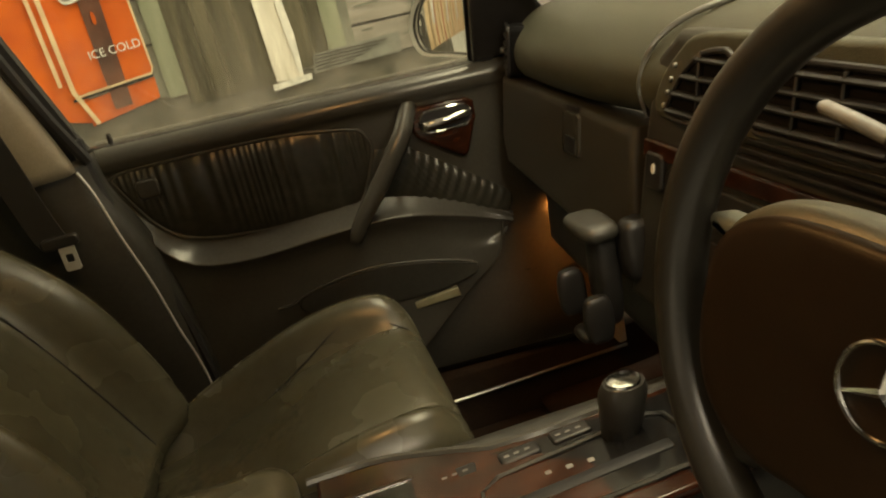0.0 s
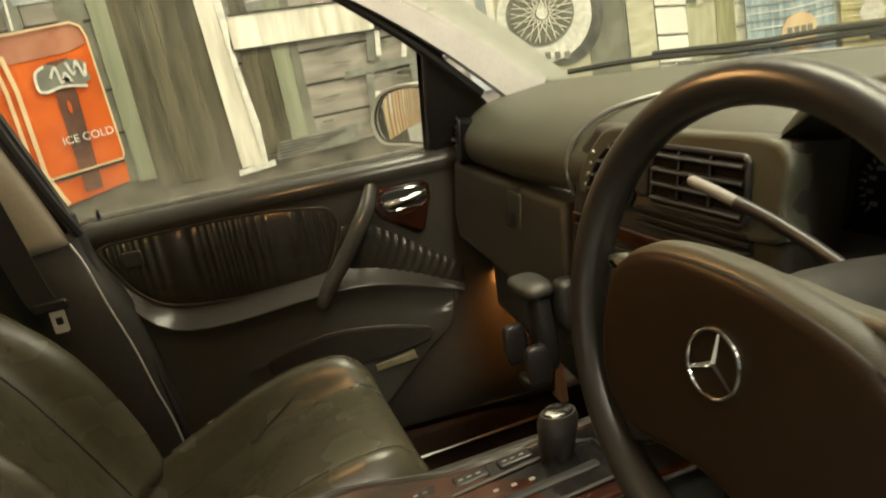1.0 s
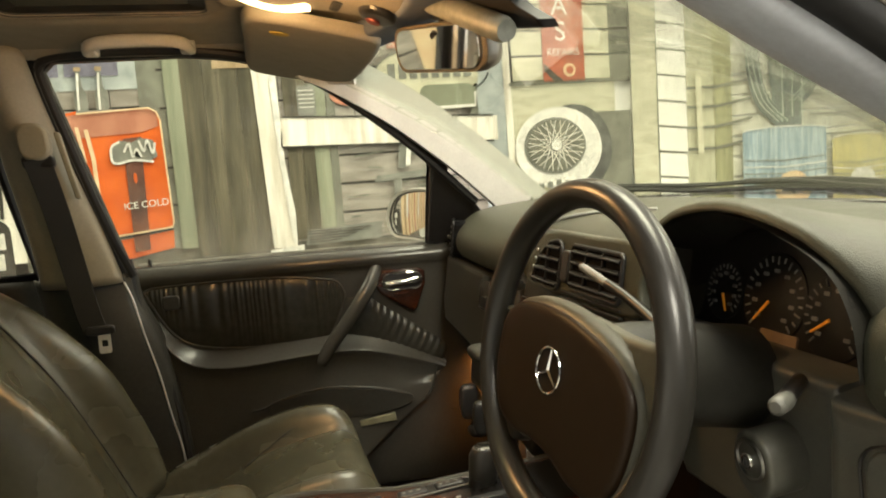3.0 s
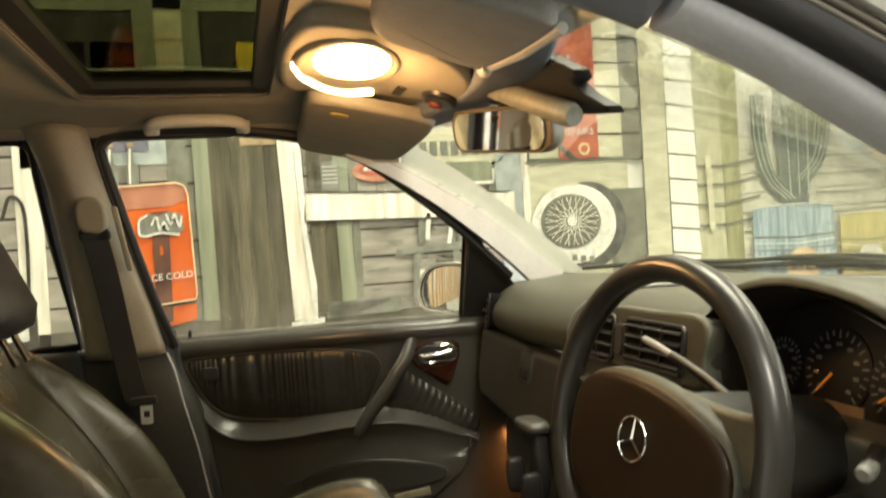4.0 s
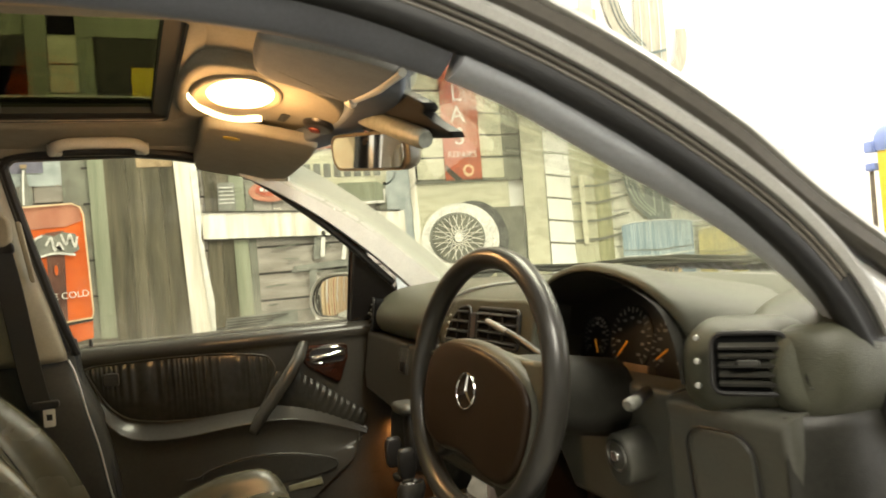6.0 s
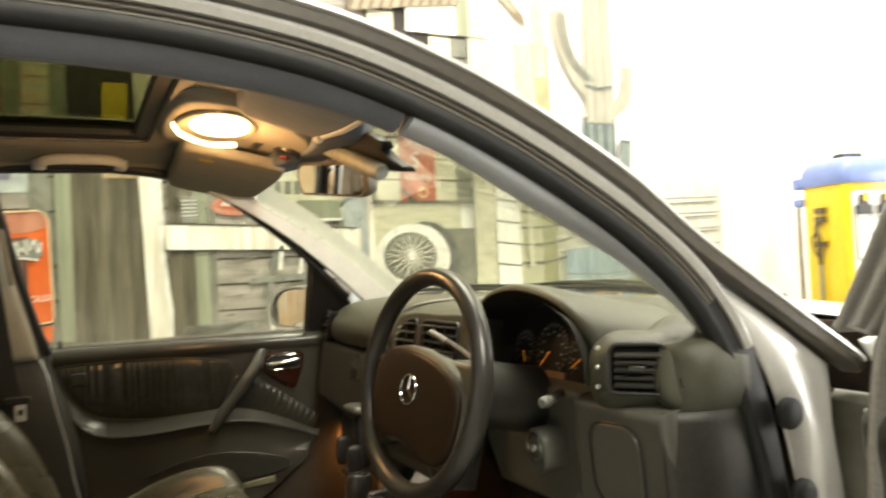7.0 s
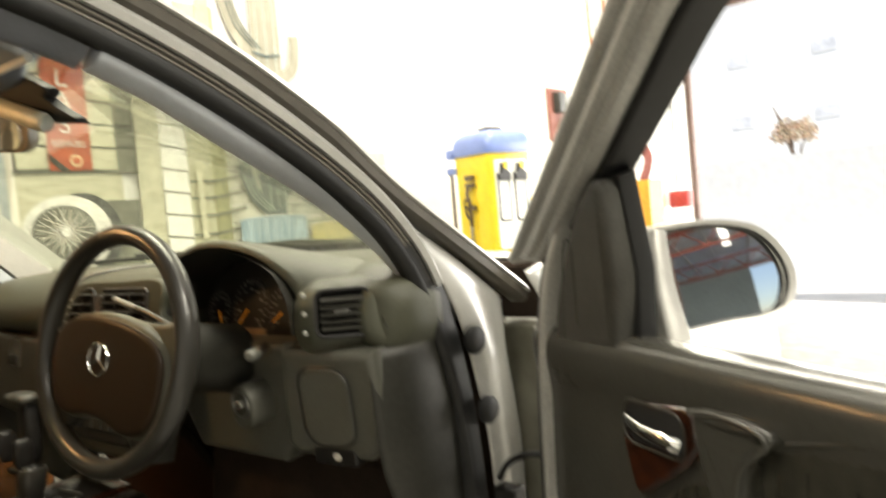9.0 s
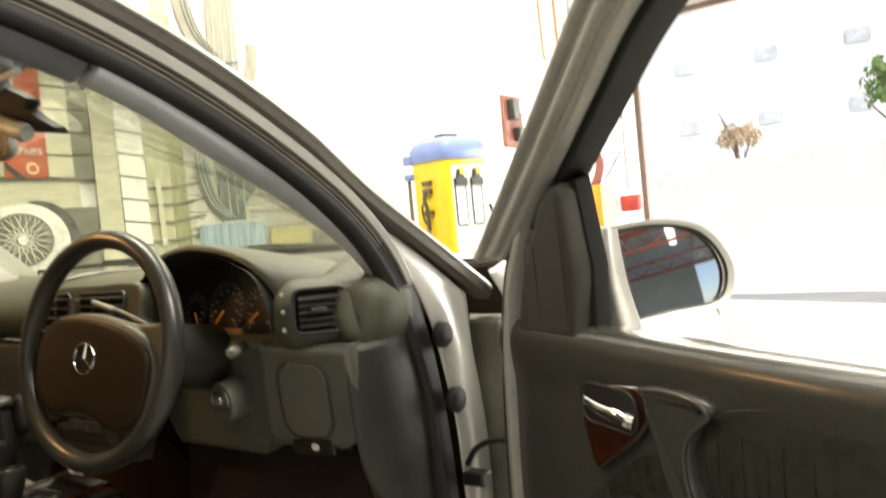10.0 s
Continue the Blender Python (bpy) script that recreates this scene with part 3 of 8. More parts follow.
# bleached post and beam
paint("painted_post", [(0.075, 1.165), (0.165, 1.165), (0.135, 1.5), (0.14, 2.6), (0.035, 2.6), (0.05, 1.84)], P_POST, 5, "bleached painted timber post")
paint("post_light", [(0.152, 1.175), (0.165, 1.175), (0.168, 1.30), (0.145, 1.50), (0.138, 1.84), (0.112, 1.84), (0.12, 1.62), (0.13, 1.45)], P_INK, 6)
paint("post_foot", [(0.06, 1.14), (0.19, 1.15), (0.19, 1.17), (0.06, 1.16)], P_INK, 6)
paint("painted_beam", [(0.135, 1.555), (1.02, 1.53), (1.02, 1.63), (0.145, 1.665)], P_POST, 6, "bleached painted beam")
paint("beam_shadow", strip([(0.14, 1.553), (1.0, 1.528)], 0.007), P_DARK, 7)
paint("beam_top", strip([(0.15, 1.667), (1.0, 1.632)], 0.006), P_DARK, 7)
paint("painted_plank", rect(0.16, 1.19, 0.215, 1.86), P_BROWN, 3)
paint("painted_plank", rect(0.217, 1.19, 0.265, 1.86), P_BROWN, 3)
paint("painted_post", rect(0.267, 1.19, 0.325, 1.86, -0.006), P_SAGE, 4)
paint("painted_gap", rect(0.325, 1.19, 0.356, 1.86), P_SHADE, 4)
# preserving jar on the beam
paint("painted_jar", rounded(0.212, 1.668, 0.282, 1.785, 0.012), P_GREY, 7)
for k in range(5):
    paint("jar_band", strip([(0.218, 1.70 + 0.016 * k), (0.276, 1.70 + 0.016 * k)], 0.004), P_INK, 8)
paint("round_plate", oval(0.43, 1.742, 0.092, 0.044, 30), P_PINK, 5, "faded red painted plate")
paint("plate_field", oval(0.425, 1.748, 0.06, 0.026, 24), P_SIGN, 6)
for k in range(4):
    paint("lettering_bar", rect(0.385 + 0.022 * k, 1.742, 0.400 + 0.022 * k, 1.756), P_INK, 7)
# red-striped white board further along the wall, added unseen for the mirror's reflection
paint("striped_board", rect(-4.9, 1.0, -1.40, 2.6), P_CRM, 3)
for k in range(15):
    paint("board_stripe", rect(-4.80 + 0.225 * k, 1.0, -4.745 + 0.225 * k + 0.02 * (k % 3), 2.6, 0.02), P_PINK if k % 2 else P_TAN, 4)
    if k % 4 == 1:
        paint("board_panel", rounded(-4.72 + 0.225 * k, 1.25, -4.60 + 0.225 * k, 2.15, 0.04), P_INK, 5)
# chair, log box
paint("chair_seat", [(0.49, 1.392), (0.78, 1.405), (0.78, 1.435), (0.50, 1.418)], P_GREY, 5, "grey painted chair")
for a in ([(0.585, 1.40), (0.57, 1.20)], [(0.62, 1.60), (0.605, 1.44)], [(0.77, 1.62), (0.775, 1.44)], [(0.75, 1.40), (0.76, 1.22)]):
    paint("chair_leg", strip(a, 0.03), P_GREY, 5)
for a in ([(0.60, 1.33), (0.585, 1.18)], [(0.642, 1.56), (0.63, 1.45)], [(0.735, 1.50), (0.72, 1.43)]):
    paint("chair_light", strip(a, 0.018), P_INK, 6)
paint("log_box", [(0.20, 1.165), (0.50, 1.17), (0.505, 1.235), (0.21, 1.225)], P_GREY, 5)
for k in range(5):
    paint("log_line", strip([(0.21, 1.175 + 0.011 * k), (0.34 + 0.03 * k, 1.18 + 0.01 * k)], 0.003), P_DARK, 6)
for k in range(26):
    u, v0 = rng.uniform(0.37, 0.95), 1.22 + 0.112 * rng.randint(0, 2) + rng.uniform(0, 0.06)
    paint("grain_dash", strip([(u, v0), (u + rng.uniform(0.03, 0.10), v0 + rng.uniform(-0.012, 0.012))], 0.007), P_SHADE, 4)
# round sign, mail box, pale post
paint("round_sign", oval(0.76, 1.815, 0.235, 0.105), P_CREAM, 4, "cream painted oval sign")
paint("sign_rim", strip([(0.76 + 0.235 * math.cos(k / 5), 1.815 + 0.105 * math.sin(k / 5)) for k in range(32)], 0.006), P_GREY, 5)
for k in range(8):
    paint("lettering_bar", rect(0.575 + 0.045 * k, 1.792, 0.606 + 0.045 * k, 1.852), P_GREY, 5)
paint("red_panel", rect(0.58, 1.915, 1.04, 2.10), P_SIGN, 4)
for k in range(6):
    paint("lettering_bar", rect(0.64 + 0.06 * k, 1.955, 0.68 + 0.06 * k, 2.03), P_GREY, 5)
paint("mail_box", rounded(0.70, 1.665, 0.935, 1.765, 0.035), P_SAGE, 6)
paint("mail_light", strip([(0.72, 1.672), (0.93, 1.675), (0.932, 1.73)], 0.012), P_INK, 7)
paint("painted_figure", [(0.96, 1.25), (1.09, 1.25), (1.085, 1.78), (1.06, 1.95), (0.97, 1.95), (0.94, 1.72)], P_WINDOW, 5)
paint("figure_light", rect(1.065, 1.25, 1.095, 1.98, -0.01), P_POST, 6)
paint("figure_dark", [(0.90, 1.6), (0.96, 1.55), (0.98, 1.78), (0.93, 1.76)], P_SHADE, 4)
# beige dado behind the wheel
paint("painted_dado", rect(1.09, 1.20, 1.56, 1.745), P_CREAM, 5)
paint("dado_shade", strip([(1.08, 1.75), (1.62, 1.755)], 0.014), P_SHADE, 7)
paint("dado_dark", rect(1.46, 1.20, 1.63, 1.62), P_SHADE, 6)
# spare wheel
paint("tyre", oval(1.357, 1.470, 0.178, 0.188, 40), P_TYRE, 7, "painted whitewall spare wheel")
paint("whitewall", oval(1.287, 1.477, 0.197, 0.172, 44), P_INK, 8)
paint("wheel_ring", oval(1.269, 1.488, 0.140, 0.118, 40), P_GREY, 9)
paint("wheel_well", oval(1.271, 1.488, 0.130, 0.108, 40), P_SHADE, 10)
for k in range(36):
    a, d = 2 * math.pi * k / 36, 0.62 if k % 2 else -0.62
    paint("wheel_spoke", strip([(1.271 + 0.03 * math.cos(a + d), 1.488 + 0.026 * math.sin(a + d)), (1.271 + 0.127 * math.cos(a), 1.488 + 0.105 * math.sin(a))], 0.0026), P_POST if k % 3 else P_INK, 11 + 0.3 * (k % 2))
paint("wheel_hub", oval(1.271, 1.49, 0.024, 0.023, 18), P_INK, 12)
for k in range(6):
    paint("lettering_bar", rect(1.145 + 0.04 * k, 1.318 - 0.006 * abs(k - 3), 1.168 + 0.04 * k, 1.345 - 0.006 * abs(k - 3)), P_GREY, 9)
# boards beside the sign
v = 1.76
while v < 2.74:
    paint("painted_board", rect(1.10, v + 0.004, 1.235, v + 0.098, 0, 0.0), P_CREAM, 5)
    paint("painted_board", rect(1.425, v + 0.004, 1.54, v + 0.098, 0, -0.004), P_CREAM, 6)
    paint("painted_board", rect(1.54, v + 0.004, 1.635, v + 0.098, 0, 0.0), P_SHADE, 6)
    v += 0.104
paint("painted_shadow", rect(1.09, 1.745, 1.64, 2.75), P_LINE, 4)
paint("red_sign", rect(1.235, 1.752, 1.422, 2.42), P_SIGN, 7, "red painted repairs sign")
for t, v0 in (("L", 2.16), ("A", 2.06), ("S", 1.955)):
    wall_text(t, 1.315, v0, 0.115, P_INK, 9)
wall_text("REPAIRS", 1.325, 1.873, 0.042, P_INK, 9)
paint("sign_emblem", oval(1.352, 1.80, 0.028, 0.028, 20), P_CRM, 8)
paint("sign_emblem", oval(1.352, 1.80, 0.016, 0.016, 16), P_SIGN, 9)
paint("sign_stripe", [(1.238, 1.83), (1.238, 1.80), (1.285, 1.753), (1.325, 1.753)], P_DARK, 8)
# corner post and white clapboards
paint("painted_post", rect(1.635, 1.18, 1.755, 2.75, 0.01), P_CREAM, 7)
v = 1.10
while v < 2.74:
    paint("painted_board", [(1.765, v + 0.005), (1.905 + 0.03 * (1.4 - v) * 0, v - 0.012), (1.90, v + 0.09), (1.765, v + 0.105)], P_WHITE, 7)
    v += 0.111
paint("painted_shadow", rect(1.75, 1.09, 1.905, 2.75), P_SHADE, 6)
# porch roof
paint("porch_wall", [(1.30, 2.60), (1.905, 2.60), (1.99, 2.74), (1.76, 3.00), (1.30, 2.86)], P_WHITE, 8)
P_TIN = pm("rusty_tin", (0.20, 0.162, 0.115), (0.155, 0.125, 0.085), 20)
P_TINL = pm("light_tin_rib", (0.36, 0.305, 0.225), (0.29, 0.24, 0.17), 20)
paint("porch_post", rect(1.655, 2.60, 1.742, 2.96), P_CREAM, 9)
paint("porch_post", rect(1.575, 2.60, 1.652, 2.80), P_SAGE, 9)
paint("porch_tin", [(1.0, 2.665), (1.30, 2.715), (1.585, 2.755), (1.665, 2.95), (1.0, 2.90)], P_TIN, 10, "rusty ribbed tin porch roof")
for k in range(11):
    u, v = 1.03 + 0.053 * k, 2.676 + 0.0076 * k
    paint("tin_rib", strip([(u, v), (u + 0.085, v + 0.21)], 0.026), P_TINL, 11)
paint("porch_fascia", [(1.0, 2.885), (1.50, 2.90), (1.72, 2.955), (1.745, 3.02), (1.0, 3.02)], P_TIN, 12)
paint("gable_board", [(1.715, 2.975), (1.80, 2.842), (1.925, 2.715), (1.985, 2.675), (1.98, 2.735), (1.875, 2.845), (1.755, 3.02)], P_TIN, 12)
paint("gable_face", strip(curve([(1.735, 2.985, 0), (1.81, 2.86, 0), (1.92, 2.745, 0)], 4), 0.026), P_TINL, 13)
paint("distant_post", rect(2.04, 2.42, 2.12, 2.84), P_CRM, 5)
# yard: pale olive wall, fence, cactus, drums
paint("painted_wall", rect(1.905, 1.15, 2.055, 2.6), P_PALEOL, 3)
paint("painted_corner", rect(2.05, 1.15, 2.14, 2.6), P_OLIVE, 4)
v = 1.20
k = 0
while v < 1.80:
    paint("painted_board", rect(2.14, v + 0.004, 2.70, v + 0.086, 0, 0.012), P_YARD, 3)
    paint("painted_board", rect(2.70, v + 0.016, 3.35, v + 0.098, 0, 0.014), P_YARD, 3)
    v += 0.092
for v0 in (1.70, 1.615, 1.525, 1.43):
    paint("fence_shadow", strip([(1.91, v0), (2.06, v0), (2.14, v0 + 0.012), (2.24, v0 + 0.03)], 0.013), P_SHADE, 5)
    paint("fence_shadow", strip([(2.55, v0 + 0.03), (2.75, v0 + 0.028), (3.3, v0 + 0.05)], 0.008), P_SHADE, 5)
paint("fence_post", rect(1.957, 1.41, 1.985, 1.75, -0.006), P_CREAM, 7)
paint("fence_post", rect(2.965, 1.45, 2.985, 1.64), P_CREAM, 7)
paint("cactus_trunk", [(2.36, 1.49), (2.50, 1.49), (2.56, 1.9), (2.565, 2.22), (2.35, 2.22), (2.32, 1.9)], P_CACT, 6, "tall grey-green painted cactus")
paint("cactus_stem", [(2.37, 2.19), (2.555, 2.19), (2.565, 2.5), (2.55, 3.25), (2.51, 3.34), (2.44, 3.34), (2.395, 3.25), (2.365, 2.5)], P_CACTP, 7)
paint("cactus_joint", strip([(2.37, 2.395), (2.46, 2.38), (2.555, 2.40)], 0.014), P_CACT, 9)
paint("cactus_arm", strip(curve([(2.40, 1.53, 0), (2.29, 1.63, 0), (2.245, 1.80, 0), (2.24, 2.02, 0)], 6), 0.075), P_CACT, 7)
paint("cactus_arm", strip(curve([(2.45, 1.60, 0), (2.56, 1.72, 0), (2.61, 1.90, 0), (2.63, 2.10, 0)], 6), 0.08), P_CACT, 7)
paint("cactus_arm", strip(curve([(2.40, 2.36, 0), (2.29, 2.49, 0), (2.225, 2.64, 0), (2.205, 2.80, 0)], 6), 0.095), P_CACTP, 6)
paint("cactus_arm", strip(curve([(2.54, 2.25, 0), (2.64, 2.33, 0), (2.67, 2.45, 0), (2.665, 2.52, 0)], 6), 0.07), P_CACTP, 6)
for du in (-0.025, 0.0, 0.025):
    paint("cactus_rib", strip(curve([(2.40 + du, 1.53, 0), (2.295 + du, 1.63, 0), (2.245 + du, 1.80, 0), (2.24 + du, 2.0, 0)], 6), 0.005), P_CACTL, 8)
    paint("cactus_rib", strip(curve([(2.46 + du, 1.62, 0), (2.56 + du, 1.72, 0), (2.61 + du, 1.90, 0), (2.63 + du, 2.08, 0)], 6), 0.005), P_CACTL, 8)
    paint("cactus_rib", strip([(2.45 + 2 * du, 1.55), (2.455 + 2.6 * du, 2.18)], 0.006), P_CACTL, 8)
    paint("cactus_rib", strip([(2.46 + 2.4 * du, 2.20), (2.465 + 2.4 * du, 2.6), (2.475 + 1.6 * du, 3.28)], 0.006), P_CACTL, 8)
    paint("cactus_rib", strip(curve([(2.40 + du, 2.42, 0), (2.30 + du, 2.52, 0), (2.25 + du, 2.64, 0), (2.23 + du, 2.78, 0)], 6), 0.005), P_CACT, 8)


def drum(u0, u1, v0, v1, material, label):
    c = (u0 + u1) / 2
    top = [(c + (u1 - u0) / 2 * math.cos(a), v1 + 0.016 * math.sin(a)) for a in [math.pi * k / 12 for k in range(13)]]
    paint("painted_drum", [(u0, v0), (u1, v0)] + top, material, 9, label)
    paint("drum_rim", strip(top, 0.006), P_INK, 10)
    for k in range(4):
        v = v0 + (v1 - v0) * (0.50 + 0.07 * k)
        paint("drum_rib", strip([(u0, v), (c, v - 0.012), (u1, v)], 0.005), P_GREY if k % 2 else P_INK, 10)


drum(2.18, 2.63, 1.05, 1.49, P_BLUE, "pale blue painted oil drum")
drum(2.665, 2.985, 1.05, 1.435, P_YELL, "dull yellow painted oil drum")
drum(3.0, 3.2, 1.05, 1.42, P_GREY, "grey painted oil drum")
paint("drum_badge", oval(2.44, 1.215, 0.095, 0.085), P_CRM, 11)
for k in range(4):
    paint("lettering_bar", rect(2.375 + 0.035 * k, 1.205, 2.398 + 0.035 * k, 1.245), P_GREY, 12)
paint("drum_badge", oval(2.83, 1.24, 0.07, 0.05), P_INK, 11)

# the car: x ahead, y to its passenger side
Y0 = 0.61
HINGE = mat("dull_painted_cavity", (0.16, 0.155, 0.12), 0.5, colour2=(0.09, 0.085, 0.06), scale=14)
car = hold("car", "silver car with the driver's door open on the garage floor", "car")


def zr(x, y):
    """Height of the headliner."""
    d = (y - Y0) / 0.53
    return 1.735 - 0.030 * d * d * d * d - (0.9 * max(0.0, x + 0.02) ** 2) - 0.02 * max(0.0, -x - 0.6)


# headliner with the sunroof opening
SX0, SX1, SY0, SY1 = -0.365, -0.047, 0.27, 0.925
xs = sorted(set([-1.7 + 0.1 * i for i in range(13)] + [SX0, SX1, -0.3, -0.2, -0.1, 0.0, 0.05, 0.10, 0.15, 0.20, 0.24]))
ys = sorted(set([0.07, 0.12, 0.17, SY0, 0.35, 0.45, 0.55, 0.65, 0.75, 0.85, SY1, 1.0, 1.06, 1.11, 1.15]))
bm = bmesh.new()
vv = {(x, y): bm.verts.new((x, y, zr(x, y))) for x in xs for y in ys}
for x0, x1 in zip(xs, xs[1:]):
    for y0, y1 in zip(ys, ys[1:]):
        if not (x0 >= SX0 - 1e-6 and x1 <= SX1 + 1e-6 and y0 >= SY0 - 1e-6 and y1 <= SY1 + 1e-6):
            bm.faces.new((vv[x0, y0], vv[x1, y0], vv[x1, y1], vv[x0, y1]))
headliner = part("headliner", bm, LINER, car, "beige cloth headliner")
headliner.modifiers.new("thickness", "SOLIDIFY").thickness = -0.012
rim = rounded(SX0 - 0.004, SY0 - 0.004, SX1 + 0.004, SY1 + 0.004, 0.03, 5)
bm = bmesh.new()
loops = []
for d, dz in ((0.0, -0.005), (0.006, -0.004), (0.008, 0.001)):
    loops.append([(u, v, zr(u, v) + dz) for u, v in inset(rim, d)])
loops.insert(0, [(u, v, zr(u, v) + 0.004) for u, v in inset(rim, -0.012)])
rings(bm, loops, True, False)
part("sunroof_frame", bm, LINER, car, "beige moulded sunroof surround")
bm = bmesh.new()
rings(bm, [[(u, v, zr(u, v) + dz) for u, v in inset(rim, d)] for d, dz in ((0.0065, -0.003), (0.009, 0.004), (0.034, 0.008), (0.036, 0.028))], True, False)
part("sunroof_seal", bm, RUBBER, car, "black sunroof seal")
bm = bmesh.new()
pad(bm, inset(rim, -0.02), lambda u, v, w: Vector((u, v, 1.752 + w)), 0.0, 0.006, 0.002)
part("sunroof_glass", bm, ROOFGLASS, car, "dark tinted closed sunroof glass")
# outer roof skin
bm = bmesh.new()
for ya, yb, xa, xb in ((-0.02, SY0 - 0.02, -1.75, 0.22), (SY1 + 0.02, 1.24, -1.75, 0.22), (SY0 - 0.02, SY1 + 0.02, SX1 + 0.03, 0.22), (SY0 - 0.02, SY1 + 0.02, -1.75, SX0 - 0.03)):
    nx, ny = 10, 6
    g = []
    for i in range(nx + 1):
        row = []
        for j in range(ny + 1):
            x, y = xa + (xb - xa) * i / nx, ya + (yb - ya) * j / ny
            d = (y - Y0) / 0.63
            z = 1.79 - 0.07 * d ** 6 - 0.01 * d * d - 0.9 * max(0, x + 0.05) ** 2
            row.append(bm.verts.new((x, y, z)))
        g.append(row)
    for a, b in zip(g, g[1:]):
        for j in range(ny):
            bm.faces.new((a[j], a[j + 1], b[j + 1], b[j]))
roof = part("roof", bm, SILVER, car, "silver roof panel")
roof.modifiers.new("thickness", "SOLIDIFY").thickness = 0.006

# windscreen
base = lambda y: (1.0 - 0.36 * abs((y - Y0) / 0.63) ** 2.2, y, 1.338)
head = lambda y: (0.275 - 0.10 * ((y - Y0) / 0.5) ** 2, Y0 + (y - Y0) * 0.80, 1.672)
glass = sheet("windscreen", [[head(y) for y in (-0.02, 0.2, 0.4, 0.61, 0.82, 1.02, 1.24)],
                     [tuple((Vector(head(y)) + Vector(base(y))) / 2 + Vector((0.02, 0, 0.015))) for y in (-0.02, 0.2, 0.4, 0.61, 0.82, 1.02, 1.24)],
                     [base(y) for y in (-0.02, 0.2, 0.4, 0.61, 0.82, 1.02, 1.24)]], SHIELD, car, "clear windscreen", 0.003)
glass.visible_shadow = False
bm = bmesh.new()
sweep(bm, [Vector(head(y)) + Vector((-0.015, 0, 0.008)) for y in [0.09 + 1.15 * k / 16 for k in range(17)]], rounded(-0.02, -0.05, 0.012, 0.03, 0.01), (0, 0, 1))
part("header_trim", bm, DAYLITLINER, car, "cloth header over the windscreen, coloured as daylit")

# driver's door opening: rubber seal, painted flange and outer rail follow one line
OPEN = curve([(-1.15, -0.035, 1.678), (-0.65, -0.045, 1.703), (-0.23, -0.05, 1.701), (-0.02, -0.058, 1.680), (0.13, -0.065, 1.640), (0.30, -0.075, 1.562),
              (0.47, -0.085, 1.452), (0.565, -0.095, 1.35), (0.612, -0.10, 1.24), (0.645, -0.10, 1.10), (0.66, -0.10, 0.92), (0.655, -0.10, 0.72), (0.60, -0.10, 0.60)], 6)


def away(i, p):
    """Away from the middle of the door opening, square to the line."""
    a, b = OPEN[max(i - 1, 0)], OPEN[min(i + 1, len(OPEN) - 1)]
    t = (b - a).normalized()
    return Vector((-t.z, 0, t.x)) if (Vector((-t.z, 0, t.x)).dot(p - Vector((-0.2, p.y, 1.1))) > 0) else Vector((t.z, 0, -t.x))


def rail(name, profile, material, label="", sink=0.0, lo=0, hi=None):
    """Sweep a profile along the opening; sink sets it in towards the opening, fading out down the hinge post."""
    pts = [p - away(i, p) * sink * max(0.0, min(1.0, (54 - i) / 10)) for i, p in enumerate(OPEN)][lo:hi]
    bm = bmesh.new()
    sweep(bm, pts, profile, lambda i, p: away(i + lo, OPEN[i + lo]))
    return part(name, bm, material, car, label, sharp=50)


LIP = mat("grey_seal_lip", (0.17, 0.155, 0.13), 0.5, scale=90, wear=0.06)
# b runs along path x away: outwards (to -y) is positive here
rail("door_seal", [(-0.021, 0.0), (-0.017, 0.010), (-0.009, 0.014), (0.002, 0.010), (0.002, -0.012), (-0.017, -0.012)], RUBBER, "black rubber door seal", 0.013)
rail("seal_channel", [(-0.016, 0.008), (0.001, 0.010), (0.001, -0.012), (-0.016, -0.012)], GUTTER, "dark channel between flange and seal", hi=48)
for off, r in ((-0.0045, 0.0024), (-0.0115, 0.0017)):
    rail("seal_lip", [(off + a, 0.0105 + b) for a, b in circle(r, 8)], LIP, "thin grey lip beside the door seal", hi=48)
rail("door_flange", [(0.0, 0.018), (0.0, -0.03), (0.016, -0.03), (0.016, 0.016), (0.009, 0.021)], SILVER, "silver painted door flange", hi=46)
rail("lower_seal", [(-0.022, 0.0), (-0.016, 0.012), (0.012, 0.014), (0.022, 0.006), (0.022, -0.012), (-0.022, -0.012)], RUBBER, "broad black lower door seal", lo=41)
rail("inner_flange", [(-0.004, -0.005), (-0.004, -0.03), (0.012, -0.03), (0.012, -0.005)], DARKTRIM, "", lo=44)

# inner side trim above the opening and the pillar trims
# the blue of daylight from the open door is painted into this trim
DAYLITCANT = mat("daylight_tinted_cant_trim", (0.17, 0.18, 0.21), 0.7, scale=220, bump=0.08, kind="leather", bump_scale=600, wear=0.04)
bm = bmesh.new()
JOINT = max(i for i, p in enumerate(OPEN) if p.x < 0.165)
sweep(bm, [p + Vector((0, 0.026, 0)) for p in OPEN[:JOINT + 1]], [(-0.006, 0.024), (-0.024, 0.020), (-0.042, 0.008), (-0.052, -0.010), (-0.052, -0.024), (-0.040, -0.044), (0.0, -0.06), (0.004, 0.02)], lambda i, p: away(i, OPEN[i]), True, [1.0 - 0.12 * max(0.0, min(1.0, (i - JOINT + 9) / 9)) for i in range(JOINT + 1)])
part("side_trim", bm, DAYLITCANT, car, "cloth trim above the driver's door, coloured as daylit")
bm = bmesh.new()
def open_z(x):
    """Height of the door opening's line at x."""
    for a, b in zip(OPEN, OPEN[1:]):
        if a.x <= x <= b.x:
            return a.z + (b.z - a.z) * (x - a.x) / (b.x - a.x)
    return OPEN[0].z


